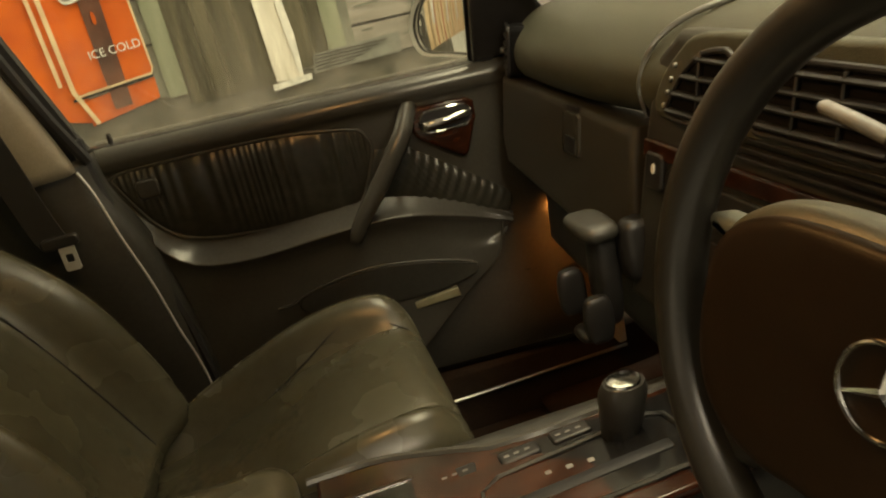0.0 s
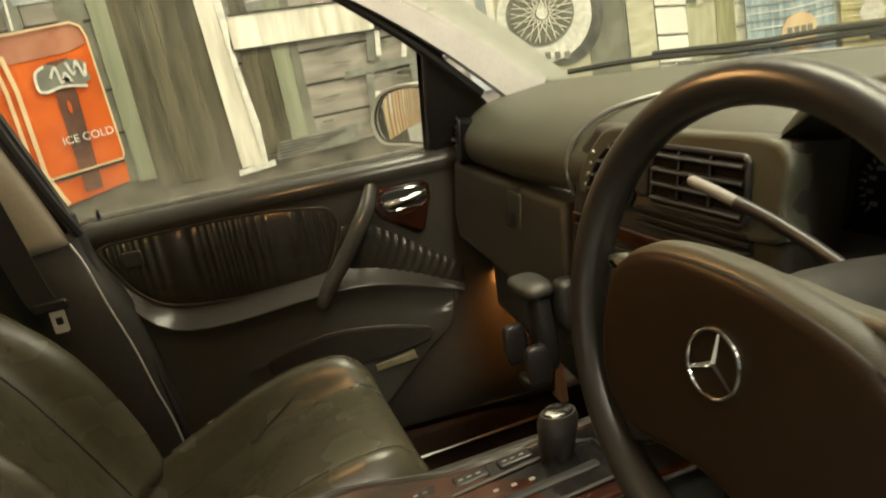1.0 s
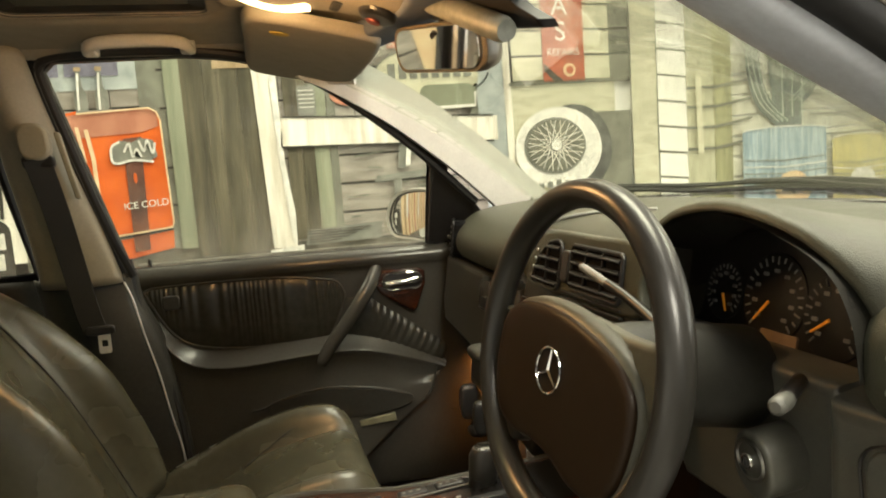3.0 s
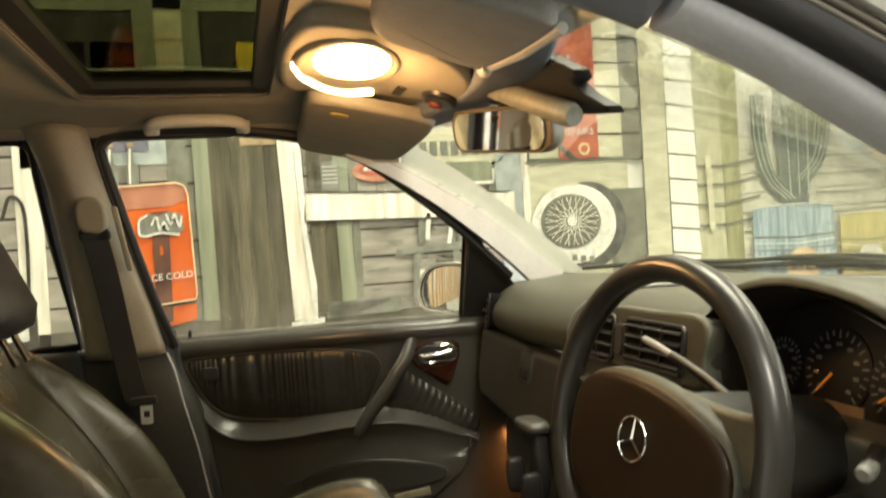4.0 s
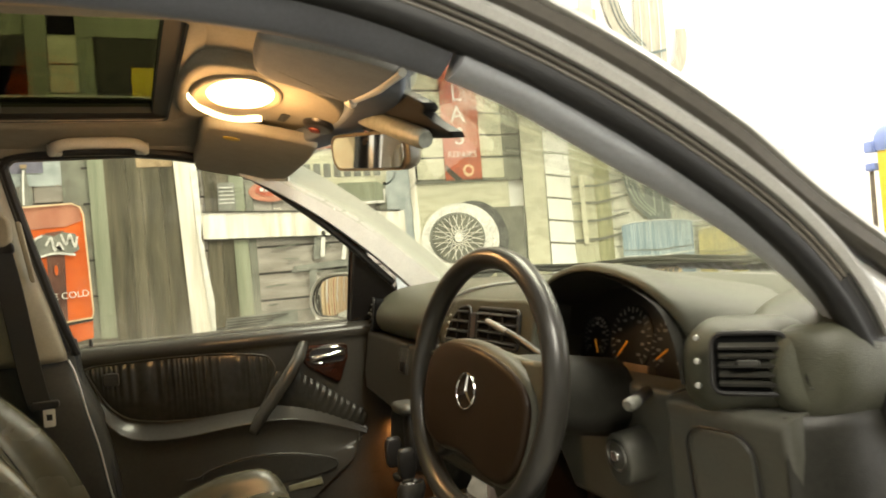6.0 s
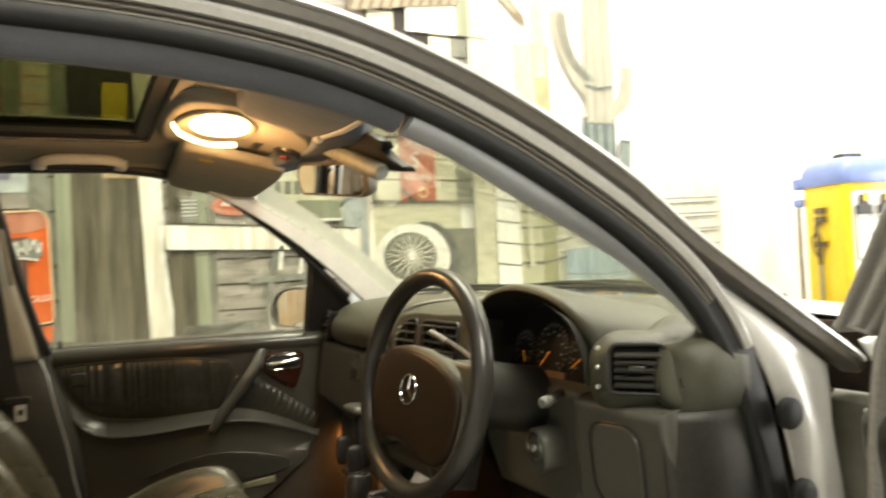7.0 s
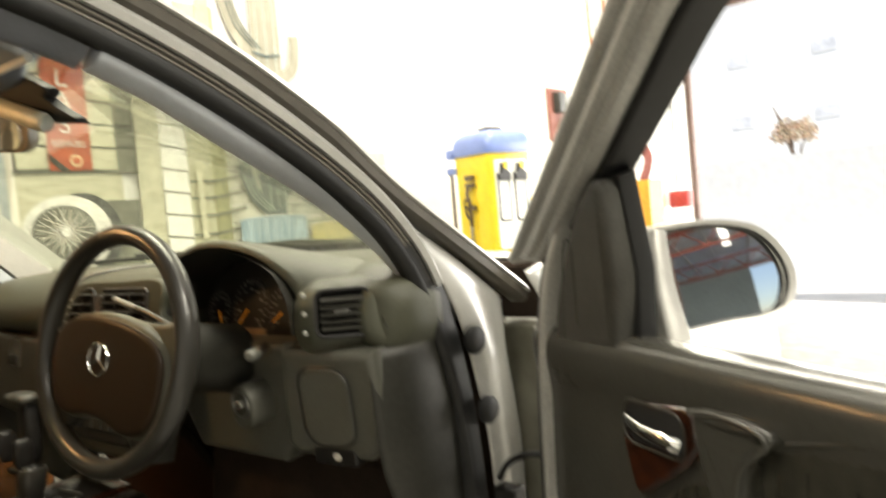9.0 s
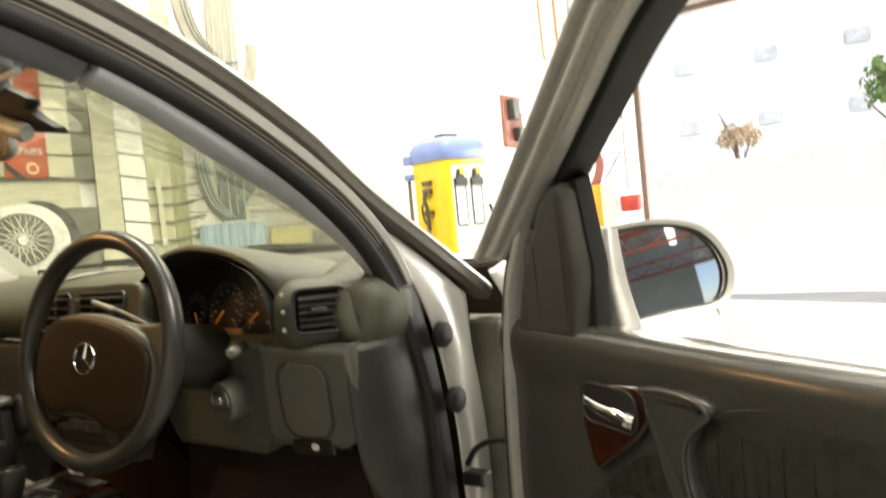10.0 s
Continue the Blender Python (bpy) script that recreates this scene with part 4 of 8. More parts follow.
patch(bm, [[(x, -0.035 + 0.257 * k, open_z(x) - 0.006 + (zr(x, 0.222) - 0.005 - open_z(x) + 0.006) * k ** 0.8) for k in (0.0, 0.25, 0.5, 0.75, 1.0)] for x in (-1.1, -0.7, -0.3, -0.1, 0.0, 0.08, 0.15, 0.20)], 3, 3)
part("roof_side_trim", bm, DAYLITLINER, car, "cloth roof edge beside the driver, coloured as daylit").modifiers.new("thickness", "SOLIDIFY").thickness = -0.004


def a_pillar(sgn, name):
    """Inner pillar trim; sgn +1 passenger side, -1 driver side."""
    yy = lambda d: Y0 + sgn * d
    path = curve([(0.115, yy(0.515), 1.672), (0.20, yy(0.545), 1.638), (0.32, yy(0.575), 1.570), (0.45, yy(0.605), 1.477), (0.55, yy(0.63), 1.394), (0.64, yy(0.65), 1.31)], 6)
    bm = bmesh.new()
    prof = [(0.050, -0.024), (0.052, -0.012), (0.038, 0.002), (0.006, 0.012), (-0.024, 0.010), (-0.036, 0.0), (-0.036, -0.022)]
    prof = [(a, b * sgn * -1) for a, b in prof]
    k = [0.88 + 0.40 * (i / (len(path) - 1)) for i in range(len(path))]
    sweep(bm, path, prof, (0.62, 0, 0.78), True, k)
    return part(name, bm, PILLAR, car, "light moulded windscreen pillar trim, coloured as daylit", sharp=60)


a_pillar(1, "pillar_trim")
bm = bmesh.new()
sweep(bm, curve([(0.157, -0.046, 1.609), (0.19, -0.048, 1.595), (0.235, -0.050, 1.574), (0.315, -0.053, 1.529), (0.43, -0.057, 1.466), (0.52, -0.060, 1.407), (0.585, -0.062, 1.352), (0.63, -0.064, 1.30)], 6),
      [(-0.022, -0.026), (-0.027, -0.018), (-0.027, 0.010), (-0.018, 0.022), (0.018, 0.022), (0.018, -0.022), (-0.004, -0.028)], (0.55, 0, 0.83))
part("pillar_trim", bm, DAYLITPILLAR, car, "moulded windscreen pillar trim, coloured as daylit", sharp=60)
# outer pillar, its dark moulding and the hinge post on the driver's side
GUT = [p + Vector((0, -0.012, 0)) + away(i, p) * (0.021 + 0.006 * min(1.0, i / 30)) for i, p in enumerate(OPEN) if p.x < 0.44]
GUT = GUT + curve([GUT[-1], (0.53, -0.098, 1.437), (0.65, -0.108, 1.357), (0.74, -0.112, 1.300), (0.80, -0.114, 1.262), (0.815, -0.114, 1.250)], 5)[1:]


def gref(i, p):
    a, b = GUT[max(i - 1, 0)], GUT[min(i + 1, len(GUT) - 1)]
    return Vector((-(b - a).z, 0, (b - a).x))


GK = [1.0 if i < len(GUT) - 4 else (1.0, 0.95, 0.8, 0.5)[i - len(GUT) + 4] for i in range(len(GUT))]
bm = bmesh.new()
sweep(bm, GUT, [(0.010, 0.004), (0.006, 0.010), (-0.006, 0.010), (-0.011, 0.004), (-0.011, -0.02), (0.010, -0.02)], gref, True, GK)
part("pillar_gutter", bm, GUTTER, car, "brown-grey roof and windscreen side moulding")
bm = bmesh.new()
sweep(bm, [p + Vector((0, 0.012, 0.0)) for p in GUT[:-2]], [(0.021, 0.010), (0.018, 0.019), (0.012, 0.022), (0.004, 0.010), (0.004, -0.03), (0.021, -0.02)], gref)
part("roof_rail", bm, SILVER, car, "silver roof side edge")
bm = bmesh.new()
patch(bm, [[(0.54, -0.095, 1.40), (0.60, -0.105, 1.32), (0.64, -0.112, 1.24), (0.665, -0.114, 1.146), (0.688, -0.114, 1.01), (0.70, -0.112, 0.68)],
           [(0.605, -0.098, 1.366), (0.65, -0.115, 1.29), (0.683, -0.123, 1.21), (0.70, -0.125, 1.12), (0.715, -0.125, 1.0), (0.72, -0.12, 0.68)],
           [(0.67, -0.102, 1.325), (0.70, -0.112, 1.275), (0.728, -0.118, 1.18), (0.742, -0.118, 1.10), (0.755, -0.116, 0.98), (0.76, -0.11, 0.68)],
           [(0.765, -0.102, 1.262), (0.77, -0.10, 1.225), (0.772, -0.10, 1.17), (0.786, -0.10, 1.08), (0.795, -0.10, 0.97), (0.795, -0.095, 0.68)]], 6, 5)
ob = part("hinge_post", bm, SILVER, car, "silver painted door hinge post")
ob.modifiers.new("thickness", "SOLIDIFY").thickness = 0.003
for p in ((0.651, -0.128, 1.209), (0.668, -0.130, 1.099)):
    bm = bmesh.new()
    path = [Vector(p) + Vector((0, 0.004 - 0.001 * k, 0)) for k in (0, 8, 12, 14)]
    rings(bm, [[q + Vector((r * math.cos(a), 0, r * math.sin(a))) for a in [2 * math.pi * i / 18 for i in range(18)]] for q, r in zip(path, (0.0215, 0.0215, 0.018, 0.009))])
    part("hinge_plug", bm, RUBBER, car, "black rubber plug in the hinge post")
# door check strap and loom
bm = bmesh.new()
box(bm, (0.67, -0.165, 0.955), (0.70, -0.125, 0.977))
part("check_strap", bm, BLACK, car, "black door check strap", bevel=0.003)
bm = bmesh.new()
tube(bm, curve([(0.69, -0.125, 0.985), (0.668, -0.16, 1.02), (0.66, -0.20, 1.04), (0.66, -0.25, 1.045)], 6), 0.005, 8)
part("door_cable", bm, RUBBER, car, "black door cable")
# wing behind the hinge post and lower body
bm = bmesh.new()
patch(bm, [[(0.765, -0.155, 1.30), (0.80, -0.165, 1.22), (0.81, -0.185, 1.0), (0.80, -0.19, 0.6)],
           [(0.95, -0.14, 1.315), (0.97, -0.19, 1.25), (0.98, -0.215, 1.0), (0.98, -0.215, 0.6)],
           [(1.5, -0.10, 1.27), (1.5, -0.17, 1.20), (1.5, -0.20, 1.0), (1.5, -0.2, 0.6)],
           [(2.2, 0.0, 1.15), (2.2, -0.08, 1.08), (2.2, -0.12, 0.9), (2.2, -0.12, 0.6)]], 6, 6)
part("wing", bm, SILVER, car, "silver front wing").modifiers.new("thickness", "SOLIDIFY").thickness = 0.003
bm = bmesh.new()
patch(bm, [[(1.02, Y0 + d, 1.335 - 0.05 * abs(d)), (1.5, Y0 + d, 1.30 - 0.05 * abs(d)), (2.0, Y0 + d * 0.95, 1.22 - 0.06 * abs(d)), (2.35, Y0 + d * 0.9, 1.05 - 0.06 * abs(d))] for d in (-0.74, -0.4, 0, 0.4, 0.74)], 5, 4)
part("bonnet", bm, SILVER, car, "silver bonnet").modifiers.new("thickness", "SOLIDIFY").thickness = 0.003
for name, lo, hi, m, lab in (("floor_pan", (-1.75, -0.06, 0.50), (1.02, 1.30, 0.54), CARPET, "dark carpeted floor"),
                             ("sill", (-1.0, -0.13, 0.42), (0.68, -0.06, 0.60), SILVER, "silver door sill"),
                             ("hinge_cavity", (0.80, -0.15, 0.50), (0.84, -0.02, 1.215), HINGE, "dull olive-grey hinge cavity"),
                             ("sill", (-1.0, 1.325, 0.42), (0.74, 1.43, 0.66), CARPET, "dark inner door sill"),
                             ("bulkhead", (0.98, -0.06, 0.52), (1.02, 1.28, 1.30), CARPET, "dark bulkhead behind the dashboard"),
                             ("tailgate", (-1.80, 0.0, 0.52), (-1.76, 1.22, 1.25), DARKTRIM, "dark rear load-space wall"),
                             ("nose", (1.0, 0.0, 0.45), (2.3, 1.22, 1.0), DARKTRIM, "dark engine bay body")):
    part(name, box(bmesh.new(), lo, hi), m, car, lab, bevel=0.012)
for d in (-0.68, 0.68):
    for x in (1.55, -1.27):
        bm = bmesh.new()
        rr = [(0.36, -0.11), (0.375, -0.09), (0.375, 0.09), (0.36, 0.11), (0.22, 0.11), (0.22, -0.11)]
        rings(bm, [[(x + r * math.cos(2 * math.pi * k / 32), Y0 + d + w, 0.375 + r * math.sin(2 * math.pi * k / 32)) for r, w in rr] for k in range(33)], True, False)
        wheel = part("wheel", bm, RUBBER, car, "black tyre on an alloy rim")
        bm = bmesh.new()
        for k in range(10):
            box(bm, (-0.02, -0.02, 0.02), (0.02, 0.02, 0.22), Matrix.Translation((x, Y0 + d, 0.375)) @ pose(0, 0, 0, 0, 36 * k, 0))
        part("rim", bm, SATIN, wheel, "alloy rim")
# closed bulkhead ahead of the pedals
part("bulkhead", box(bmesh.new(), (0.800, -0.075, 0.42), (0.815, 1.30, 1.22)), CARPET, car, "black carpeted bulkhead", bevel=0.004)
# wipers and cowl
bm = bmesh.new()
patch(bm, [[(base(y)[0] - 0.01, y, 1.332) for y in (-0.06, 0.2, 0.61, 1.0, 1.27)], [(base(y)[0] + 0.16, y, 1.325) for y in (-0.06, 0.2, 0.61, 1.0, 1.27)]], 6, 4)
part("cowl", bm, BLACK, car, "black scuttle panel below the windscreen").modifiers.new("thickness", "SOLIDIFY").thickness = 0.004
for k, (ya, yb, lift) in enumerate(((0.80, 0.15, 0.0), (1.22, 0.55, 0.012))):
    bm = bmesh.new()
    pts = [Vector(base(ya + (yb - ya) * i / 12)) + Vector((0.015, 0, 0.015 + 0.7 * lift + 0.004 * math.sin(i) - 0.0008 * i)) for i in range(13)]
    tube(bm, pts, 0.0060, 6)
    tube(bm, [p + Vector((0.0, 0, 0.013 - 0.0014 * abs(i - 6))) for i, p in enumerate(pts)][2:11], 0.0052, 6)
    tube(bm, [pts[6] + Vector((0.01, 0, 0.014)), pts[9] + Vector((0.02, 0, 0.014)), pts[12] + Vector((0.03, -0.1, 0.008))], 0.007, 6)
    part("wiper", bm, BLACK, car, "black windscreen wiper")

# plain outer panels that close the body
bm = bmesh.new()
patch(bm, [[(x, 2 * Y0 - y, z) for x, y, z in r] for r in (
    [(0.765, -0.155, 1.30), (0.80, -0.165, 1.22), (0.81, -0.185, 1.0), (0.80, -0.19, 0.6)],
    [(0.95, -0.14, 1.315), (0.97, -0.19, 1.25), (0.98, -0.215, 1.0), (0.98, -0.215, 0.6)],
    [(1.5, -0.10, 1.27), (1.5, -0.17, 1.20), (1.5, -0.20, 1.0), (1.5, -0.2, 0.6)],
    [(2.2, 0.0, 1.15), (2.2, -0.08, 1.08), (2.2, -0.12, 0.9), (2.2, -0.12, 0.6)])], 6, 6)
part("wing", bm, SILVER, car, "silver front wing").modifiers.new("thickness", "SOLIDIFY").thickness = 0.003
bm = bmesh.new()
patch(bm, [[(2.20 + dx * (1 - (abs(d) / 0.72) ** 4), Y0 + d, z) for dx, z in ((0.0, 1.10), (0.10, 1.0), (0.16, 0.80), (0.17, 0.60), (0.10, 0.42))] for d in (-0.72, -0.62, -0.4, 0.0, 0.4, 0.62, 0.72)], 4, 4)
part("front_panel", bm, SILVER, car, "plain silver front panel").modifiers.new("thickness", "SOLIDIFY").thickness = 0.004
bm = bmesh.new()
patch(bm, [[(-1.78 + dx, Y0 + d, z) for dx, z in ((0.10, 1.74), (0.0, 1.30), (-0.08, 0.95), (-0.08, 0.60), (-0.02, 0.42))] for d in (-0.66, -0.4, 0.0, 0.4, 0.66)], 4, 4)
part("rear_panel", bm, SILVER, car, "plain silver tailgate").modifiers.new("thickness", "SOLIDIFY").thickness = 0.004
for sg in (-1, 1):
    bm = bmesh.new()
    patch(bm, [[(x, Y0 + sg * w, z) for x in (-1.02, -1.3, -1.55, -1.80)] for z, w in ((1.30, 0.775), (1.15, 0.80), (0.95, 0.815), (0.70, 0.81), (0.48, 0.77))], 4, 4)
    part("rear_wing", bm, SILVER, car, "silver rear wing").modifiers.new("thickness", "SOLIDIFY").thickness = 0.004

# dashboard
dash = part("dashboard", patch(bmesh.new(), [
    [(base(y)[0] + 0.01, y, 1.325), (base(y)[0] * 0.55 + 0.30, y, 1.345), (x3 + 0.14, y, 1.346 - dz), (x3 + 0.05, y, 1.334 - dz), (x3, y, 1.298 - dz), (x3 - 0.008, y, 1.262 - dz), (x3 + 0.012, y, 1.236 - dz), (x3 + 0.05, y, 1.225 - dz)]
    for y, x3, dz in ((-0.085, 0.575, 0.030), (-0.05, 0.55, 0.016), (0.0, 0.52, 0.006), (0.035, 0.54, 0.003), (0.06, 0.60, 0.002), (0.20, 0.61, 0.0), (0.38, 0.60, 0.0), (0.415, 0.51, 0.0), (0.45, 0.465, 0.0), (0.55, 0.455, 0.0), (0.76, 0.44, 0.0), (0.95, 0.43, 0.0), (1.10, 0.435, 0.0), (1.22, 0.45, 0.004), (1.275, 0.47, 0.01))], 5, 5), DASH, car,
    "olive-grey soft dashboard top", sharp=70)
dash.modifiers.new("thickness", "SOLIDIFY").thickness = 0.004


def facing(x, tilt=0.0, turn=0.0, at=(0, 0)):
    """Panel frame on a face looking back at the seats: u to the passenger side... u = y, v = z, w out towards the seats."""
    rot = Matrix.Rotation(radians(turn), 4, "Z") @ Matrix.Rotation(radians(tilt), 4, "Y")
    o = Vector((x, at[0], at[1]))
    return lambda u, v, w: o + rot @ Vector((-w, u - at[0], v - at[1]))


# glove box with latch
gf = facing(0.425, 9, 0, (1.0, 1.22))
glove = part("glove_box", pad(bmesh.new(), [(0.785, 1.222), (1.262, 1.236), (1.265, 1.13), (1.24, 1.085), (0.80, 1.045), (0.775, 1.06)], gf, -0.05, 0.0, 0.012), GLOVE, dash, "dark brown-grey glove box lid")
part("latch", pad(bmesh.new(), rounded(0.928, 1.155, 0.985, 1.215, 0.008), gf, -0.002, 0.003, 0.002), TRIM, dash, "glove box latch")
part("latch_grip", pad(bmesh.new(), rounded(0.938, 1.160, 0.975, 1.182, 0.004), gf, 0.001, 0.0045, 0.001), BLACK, dash, "dark latch recess")
part("latch_slot", pad(bmesh.new(), rounded(0.935, 1.2165, 0.978, 1.224, 0.003), gf, -0.002, 0.002, 0.001), BLACK, dash)
part("knee_panel", pad(bmesh.new(), [(0.76, 1.05), (1.25, 1.09), (1.27, 1.0), (1.2, 0.93), (0.80, 0.90)], facing(0.50, 24, 0, (1.0, 1.07)), -0.04, 0.0, 0.015), DARKTRIM, dash, "dark panel below the glove box")
# curved seam ridge between pad and centre
bm = bmesh.new()
tube(bm, curve([(0.435, 0.765, 1.235), (0.428, 0.762, 1.275), (0.445, 0.748, 1.318), (0.49, 0.725, 1.343), (0.56, 0.69, 1.352), (0.62, 0.64, 1.352)], 6), 0.0035, 8)
part("seam_ridge", bm, SATIN, dash, "raised pale seam ridge")


# near-black without sheen: the shade inside hollows, put into the colour
DEEPSHADE = mat("recess_shade_black", (0.006, 0.006, 0.006), 0.9, scale=60, spec=0.1)


def vent(name, frame, u0, v0, u1, v1, n, divide=True, parent=None, label="black slatted air vent", slatm=TRIM):
    """Frame, black pad as the recess's shade, slats and a wheel in one vent."""
    ob = part(name, pad(bmesh.new(), rounded(u0, v0, u1, v1, 0.012), frame, -0.03, 0.004, 0.004), DEEPSHADE, parent, label)
    bm = bmesh.new()
    h = (v1 - v0 - 0.016) / n
    cols = [(u0 + 0.008, (u0 + u1) / 2 - 0.004), ((u0 + u1) / 2 + 0.004, u1 - 0.008)] if divide else [(u0 + 0.008, u1 - 0.008)]
    for k in range(n):
        v = v0 + 0.008 + h * (k + 0.5)
        for a, b in cols:
            pts = [frame(uu, v + dv, ww) for uu, dv, ww in ((a, -0.0022, 0.012), (b, -0.0022, 0.012), (b, 0.0028, 0.004), (a, 0.0028, 0.004), (a, -0.0052, 0.010), (b, -0.0052, 0.010), (b, 0.0, 0.003), (a, 0.0, 0.003))]
            vs = [bm.verts.new(p) for p in pts]
            for f in ((0, 1, 2, 3), (4, 7, 6, 5), (0, 4, 5, 1), (2, 6, 7, 3), (1, 5, 6, 2), (0, 3, 7, 4)):
                bm.faces.new([vs[i] for i in f])
    part("slat", bm, slatm, ob, "vent slats")
    bm = bmesh.new()
    loop = rounded(u0, v0, u1, v1, 0.012)
    path = [frame(u, v, 0.006) for u, v in loop]
    tube(bm, path, 0.003, 6, loop=True)
    part("bezel", bm, BLACK, ob, "black vent bezel")
    part("tab", pad(bmesh.new(), rounded((u0 + u1) / 2 - 0.012, (v0 + v1) / 2 - 0.004, (u0 + u1) / 2 + 0.012, (v0 + v1) / 2 + 0.004, 0.003), frame, 0.01, 0.018, 0.002), DARKTRIM, ob, "dark vent tab")
    return ob


cf = facing(0.432, 10, 0, (0.55, 1.27))
part("centre_panel", pad(bmesh.new(), [(0.36, 1.335), (0.70, 1.335), (0.745, 1.30), (0.755, 1.225), (0.77, 1.02), (0.40, 1.02), (0.36, 1.22)], cf, -0.06, 0.0, 0.012), DARKTRIM, dash, "dark centre panel")
part("vent_surround", pad(bmesh.new(), [(p.x, p.y) for p in curve([(0.37, 1.334, 0), (0.50, 1.336, 0), (0.645, 1.334, 0), (0.69, 1.312, 0), (0.720, 1.280, 0), (0.726, 1.252, 0), (0.70, 1.243, 0), (0.55, 1.242, 0), (0.37, 1.244, 0), (0.362, 1.28, 0)], 4, True)], cf, -0.02, 0.006, 0.006, 4), DASH, dash, "olive-grey surround of the centre vents")


def bar_vent(outline, cols, label):
    """A black pad as the recess's shade with four blades that tilt down to the seats, split by upright bars, in a
    raised bezel.
    """
    ob = part("air_vent", pad(bmesh.new(), outline, cf, -0.02, 0.008, 0.001, 1), DEEPSHADE, dash, label)
    bm = bmesh.new()
    tube(bm, [cf(u, v, 0.009) for u, v in outline], 0.0032, 8, loop=True)
    part("bezel", bm, BLACK, ob, "glossy black vent bezel")
    v0, v1 = min(p[1] for p in outline), max(p[1] for p in outline)
    for k in range(4):
        v = v0 + (v1 - v0) * (k + 0.55) / 4.1
        ends = []
        for p, q in zip(outline, outline[1:] + outline[:1]):
            if (p[1] - v) * (q[1] - v) < 0:
                ends.append(p[0] + (q[0] - p[0]) * (v - p[1]) / (q[1] - p[1]))
        a, b = min(ends) + 0.003, max(ends) - 0.003
        bm = bmesh.new()
        rings(bm, [[cf(u, v + dv, w) for dv, w in ((0.0026, 0.008), (0.0012, 0.0125), (-0.0012, 0.0145), (-0.0032, 0.0135), (-0.0022, 0.008))] for u in (a, (a + b) / 2, b)])
        part("slat", bm, BLACK, ob)
    for u in cols:
        part("vent_divider", pad(bmesh.new(), rounded(u - 0.0016, v0 + 0.003, u + 0.0016, v1 - 0.003, 0.001, 1), cf, 0.004, 0.0135, 0.001, 1), BLACK, ob)
    return ob


lv = bar_vent([(p.x, p.y) for p in curve([(0.592, 1.317, 0), (0.62, 1.3185, 0), (0.642, 1.312, 0), (0.668, 1.294, 0), (0.687, 1.268, 0), (0.691, 1.25, 0), (0.64, 1.247, 0), (0.596, 1.249, 0), (0.589, 1.28, 0)], 3, True)], (0.637,), "black slatted passenger-side centre vent")
rv = bar_vent(rounded(0.402, 1.256, 0.552, 1.319, 0.007), (0.452, 0.502), "black slatted driver-side centre vent")
for v0 in (1.258, 1.272, 1.286, 1.300):
    part("vent_knob", pad(bmesh.new(), oval(0.704 - 0.4 * (v0 - 1.258), v0, 0.0028, 0.003, 10), cf, 0.004, 0.009, 0.001), SATIN, lv, "small bright vent knob")
for k, v0 in enumerate((1.228, 1.237, 1.246)):
    part("vent_bar", pad(bmesh.new(), rounded(0.40, v0, 0.585, v0 + 0.0036, 0.001, 2), cf, 0.0, 0.0085, 0.0012, 2), BLACK, rv)
part("hazard_switch", pad(bmesh.new(), rounded(0.559, 1.262, 0.583, 1.31, 0.006), cf, 0.0, 0.012, 0.003), BLACK, dash, "black hazard switch between the vents")
part("seat_heater_switch", pad(bmesh.new(), rounded(0.70, 1.165, 0.735, 1.205, 0.006), cf, -0.01, 0.008, 0.003), BLACK, dash, "black switch at the panel's edge")
part("switch_mark", pad(bmesh.new(), oval(0.716, 1.188, 0.004, 0.006, 10), cf, 0.007, 0.0092, 0.0004, 1), WHITEINK, dash)
part("radio_panel", pad(bmesh.new(), rounded(0.44, 1.045, 0.70, 1.192, 0.01), cf, -0.01, 0.004, 0.003), BLACK, dash, "black radio and heater panel")
part("wood_strip", pad(bmesh.new(), rounded(0.385, 1.198, 0.745, 1.218, 0.005), cf, -0.01, 0.006, 0.003), WOOD, dash, "burl walnut strip")
for k in range(6):
    part("radio_button", pad(bmesh.new(), rounded(0.465 + 0.036 * k, 1.155, 0.495 + 0.036 * k, 1.172, 0.003), cf, 0.003, 0.009, 0.002), DARKTRIM, dash)
    part("radio_button", pad(bmesh.new(), rounded(0.465 + 0.036 * k, 1.065, 0.495 + 0.036 * k, 1.085, 0.003), cf, 0.003, 0.009, 0.002), DARKTRIM, dash)
part("radio_screen", pad(bmesh.new(), rounded(0.49, 1.10, 0.65, 1.14, 0.004), cf, 0.003, 0.007, 0.002), GAUGE, dash)
pf = facing(0.440, 8, -16, (1.225, 1.275))
vent("side_vent", pf, 1.186, 1.238, 1.262, 1.318, 5, False, dash, slatm=DARKTRIM)
dvf = facing(0.482, 8, 38, (-0.03, 1.27))
part("vent_housing", pad(bmesh.new(), rounded(-0.100, 1.210, 0.052, 1.330, 0.05, 8), dvf, -0.07, -0.003, 0.046, 9), DASH, dash, "grey vent housing")
vent("side_vent", dvf, -0.070, 1.242, 0.008, 1.308, 5, False, dash, slatm=DARKTRIM)
for v0 in (1.250, 1.277, 1.303):
    part("vent_knob", pad(bmesh.new(), oval(0.025, v0, 0.0036, 0.0036, 12), dvf, 0.0, 0.005, 0.0012), SATIN, dash, "pale vent knob")
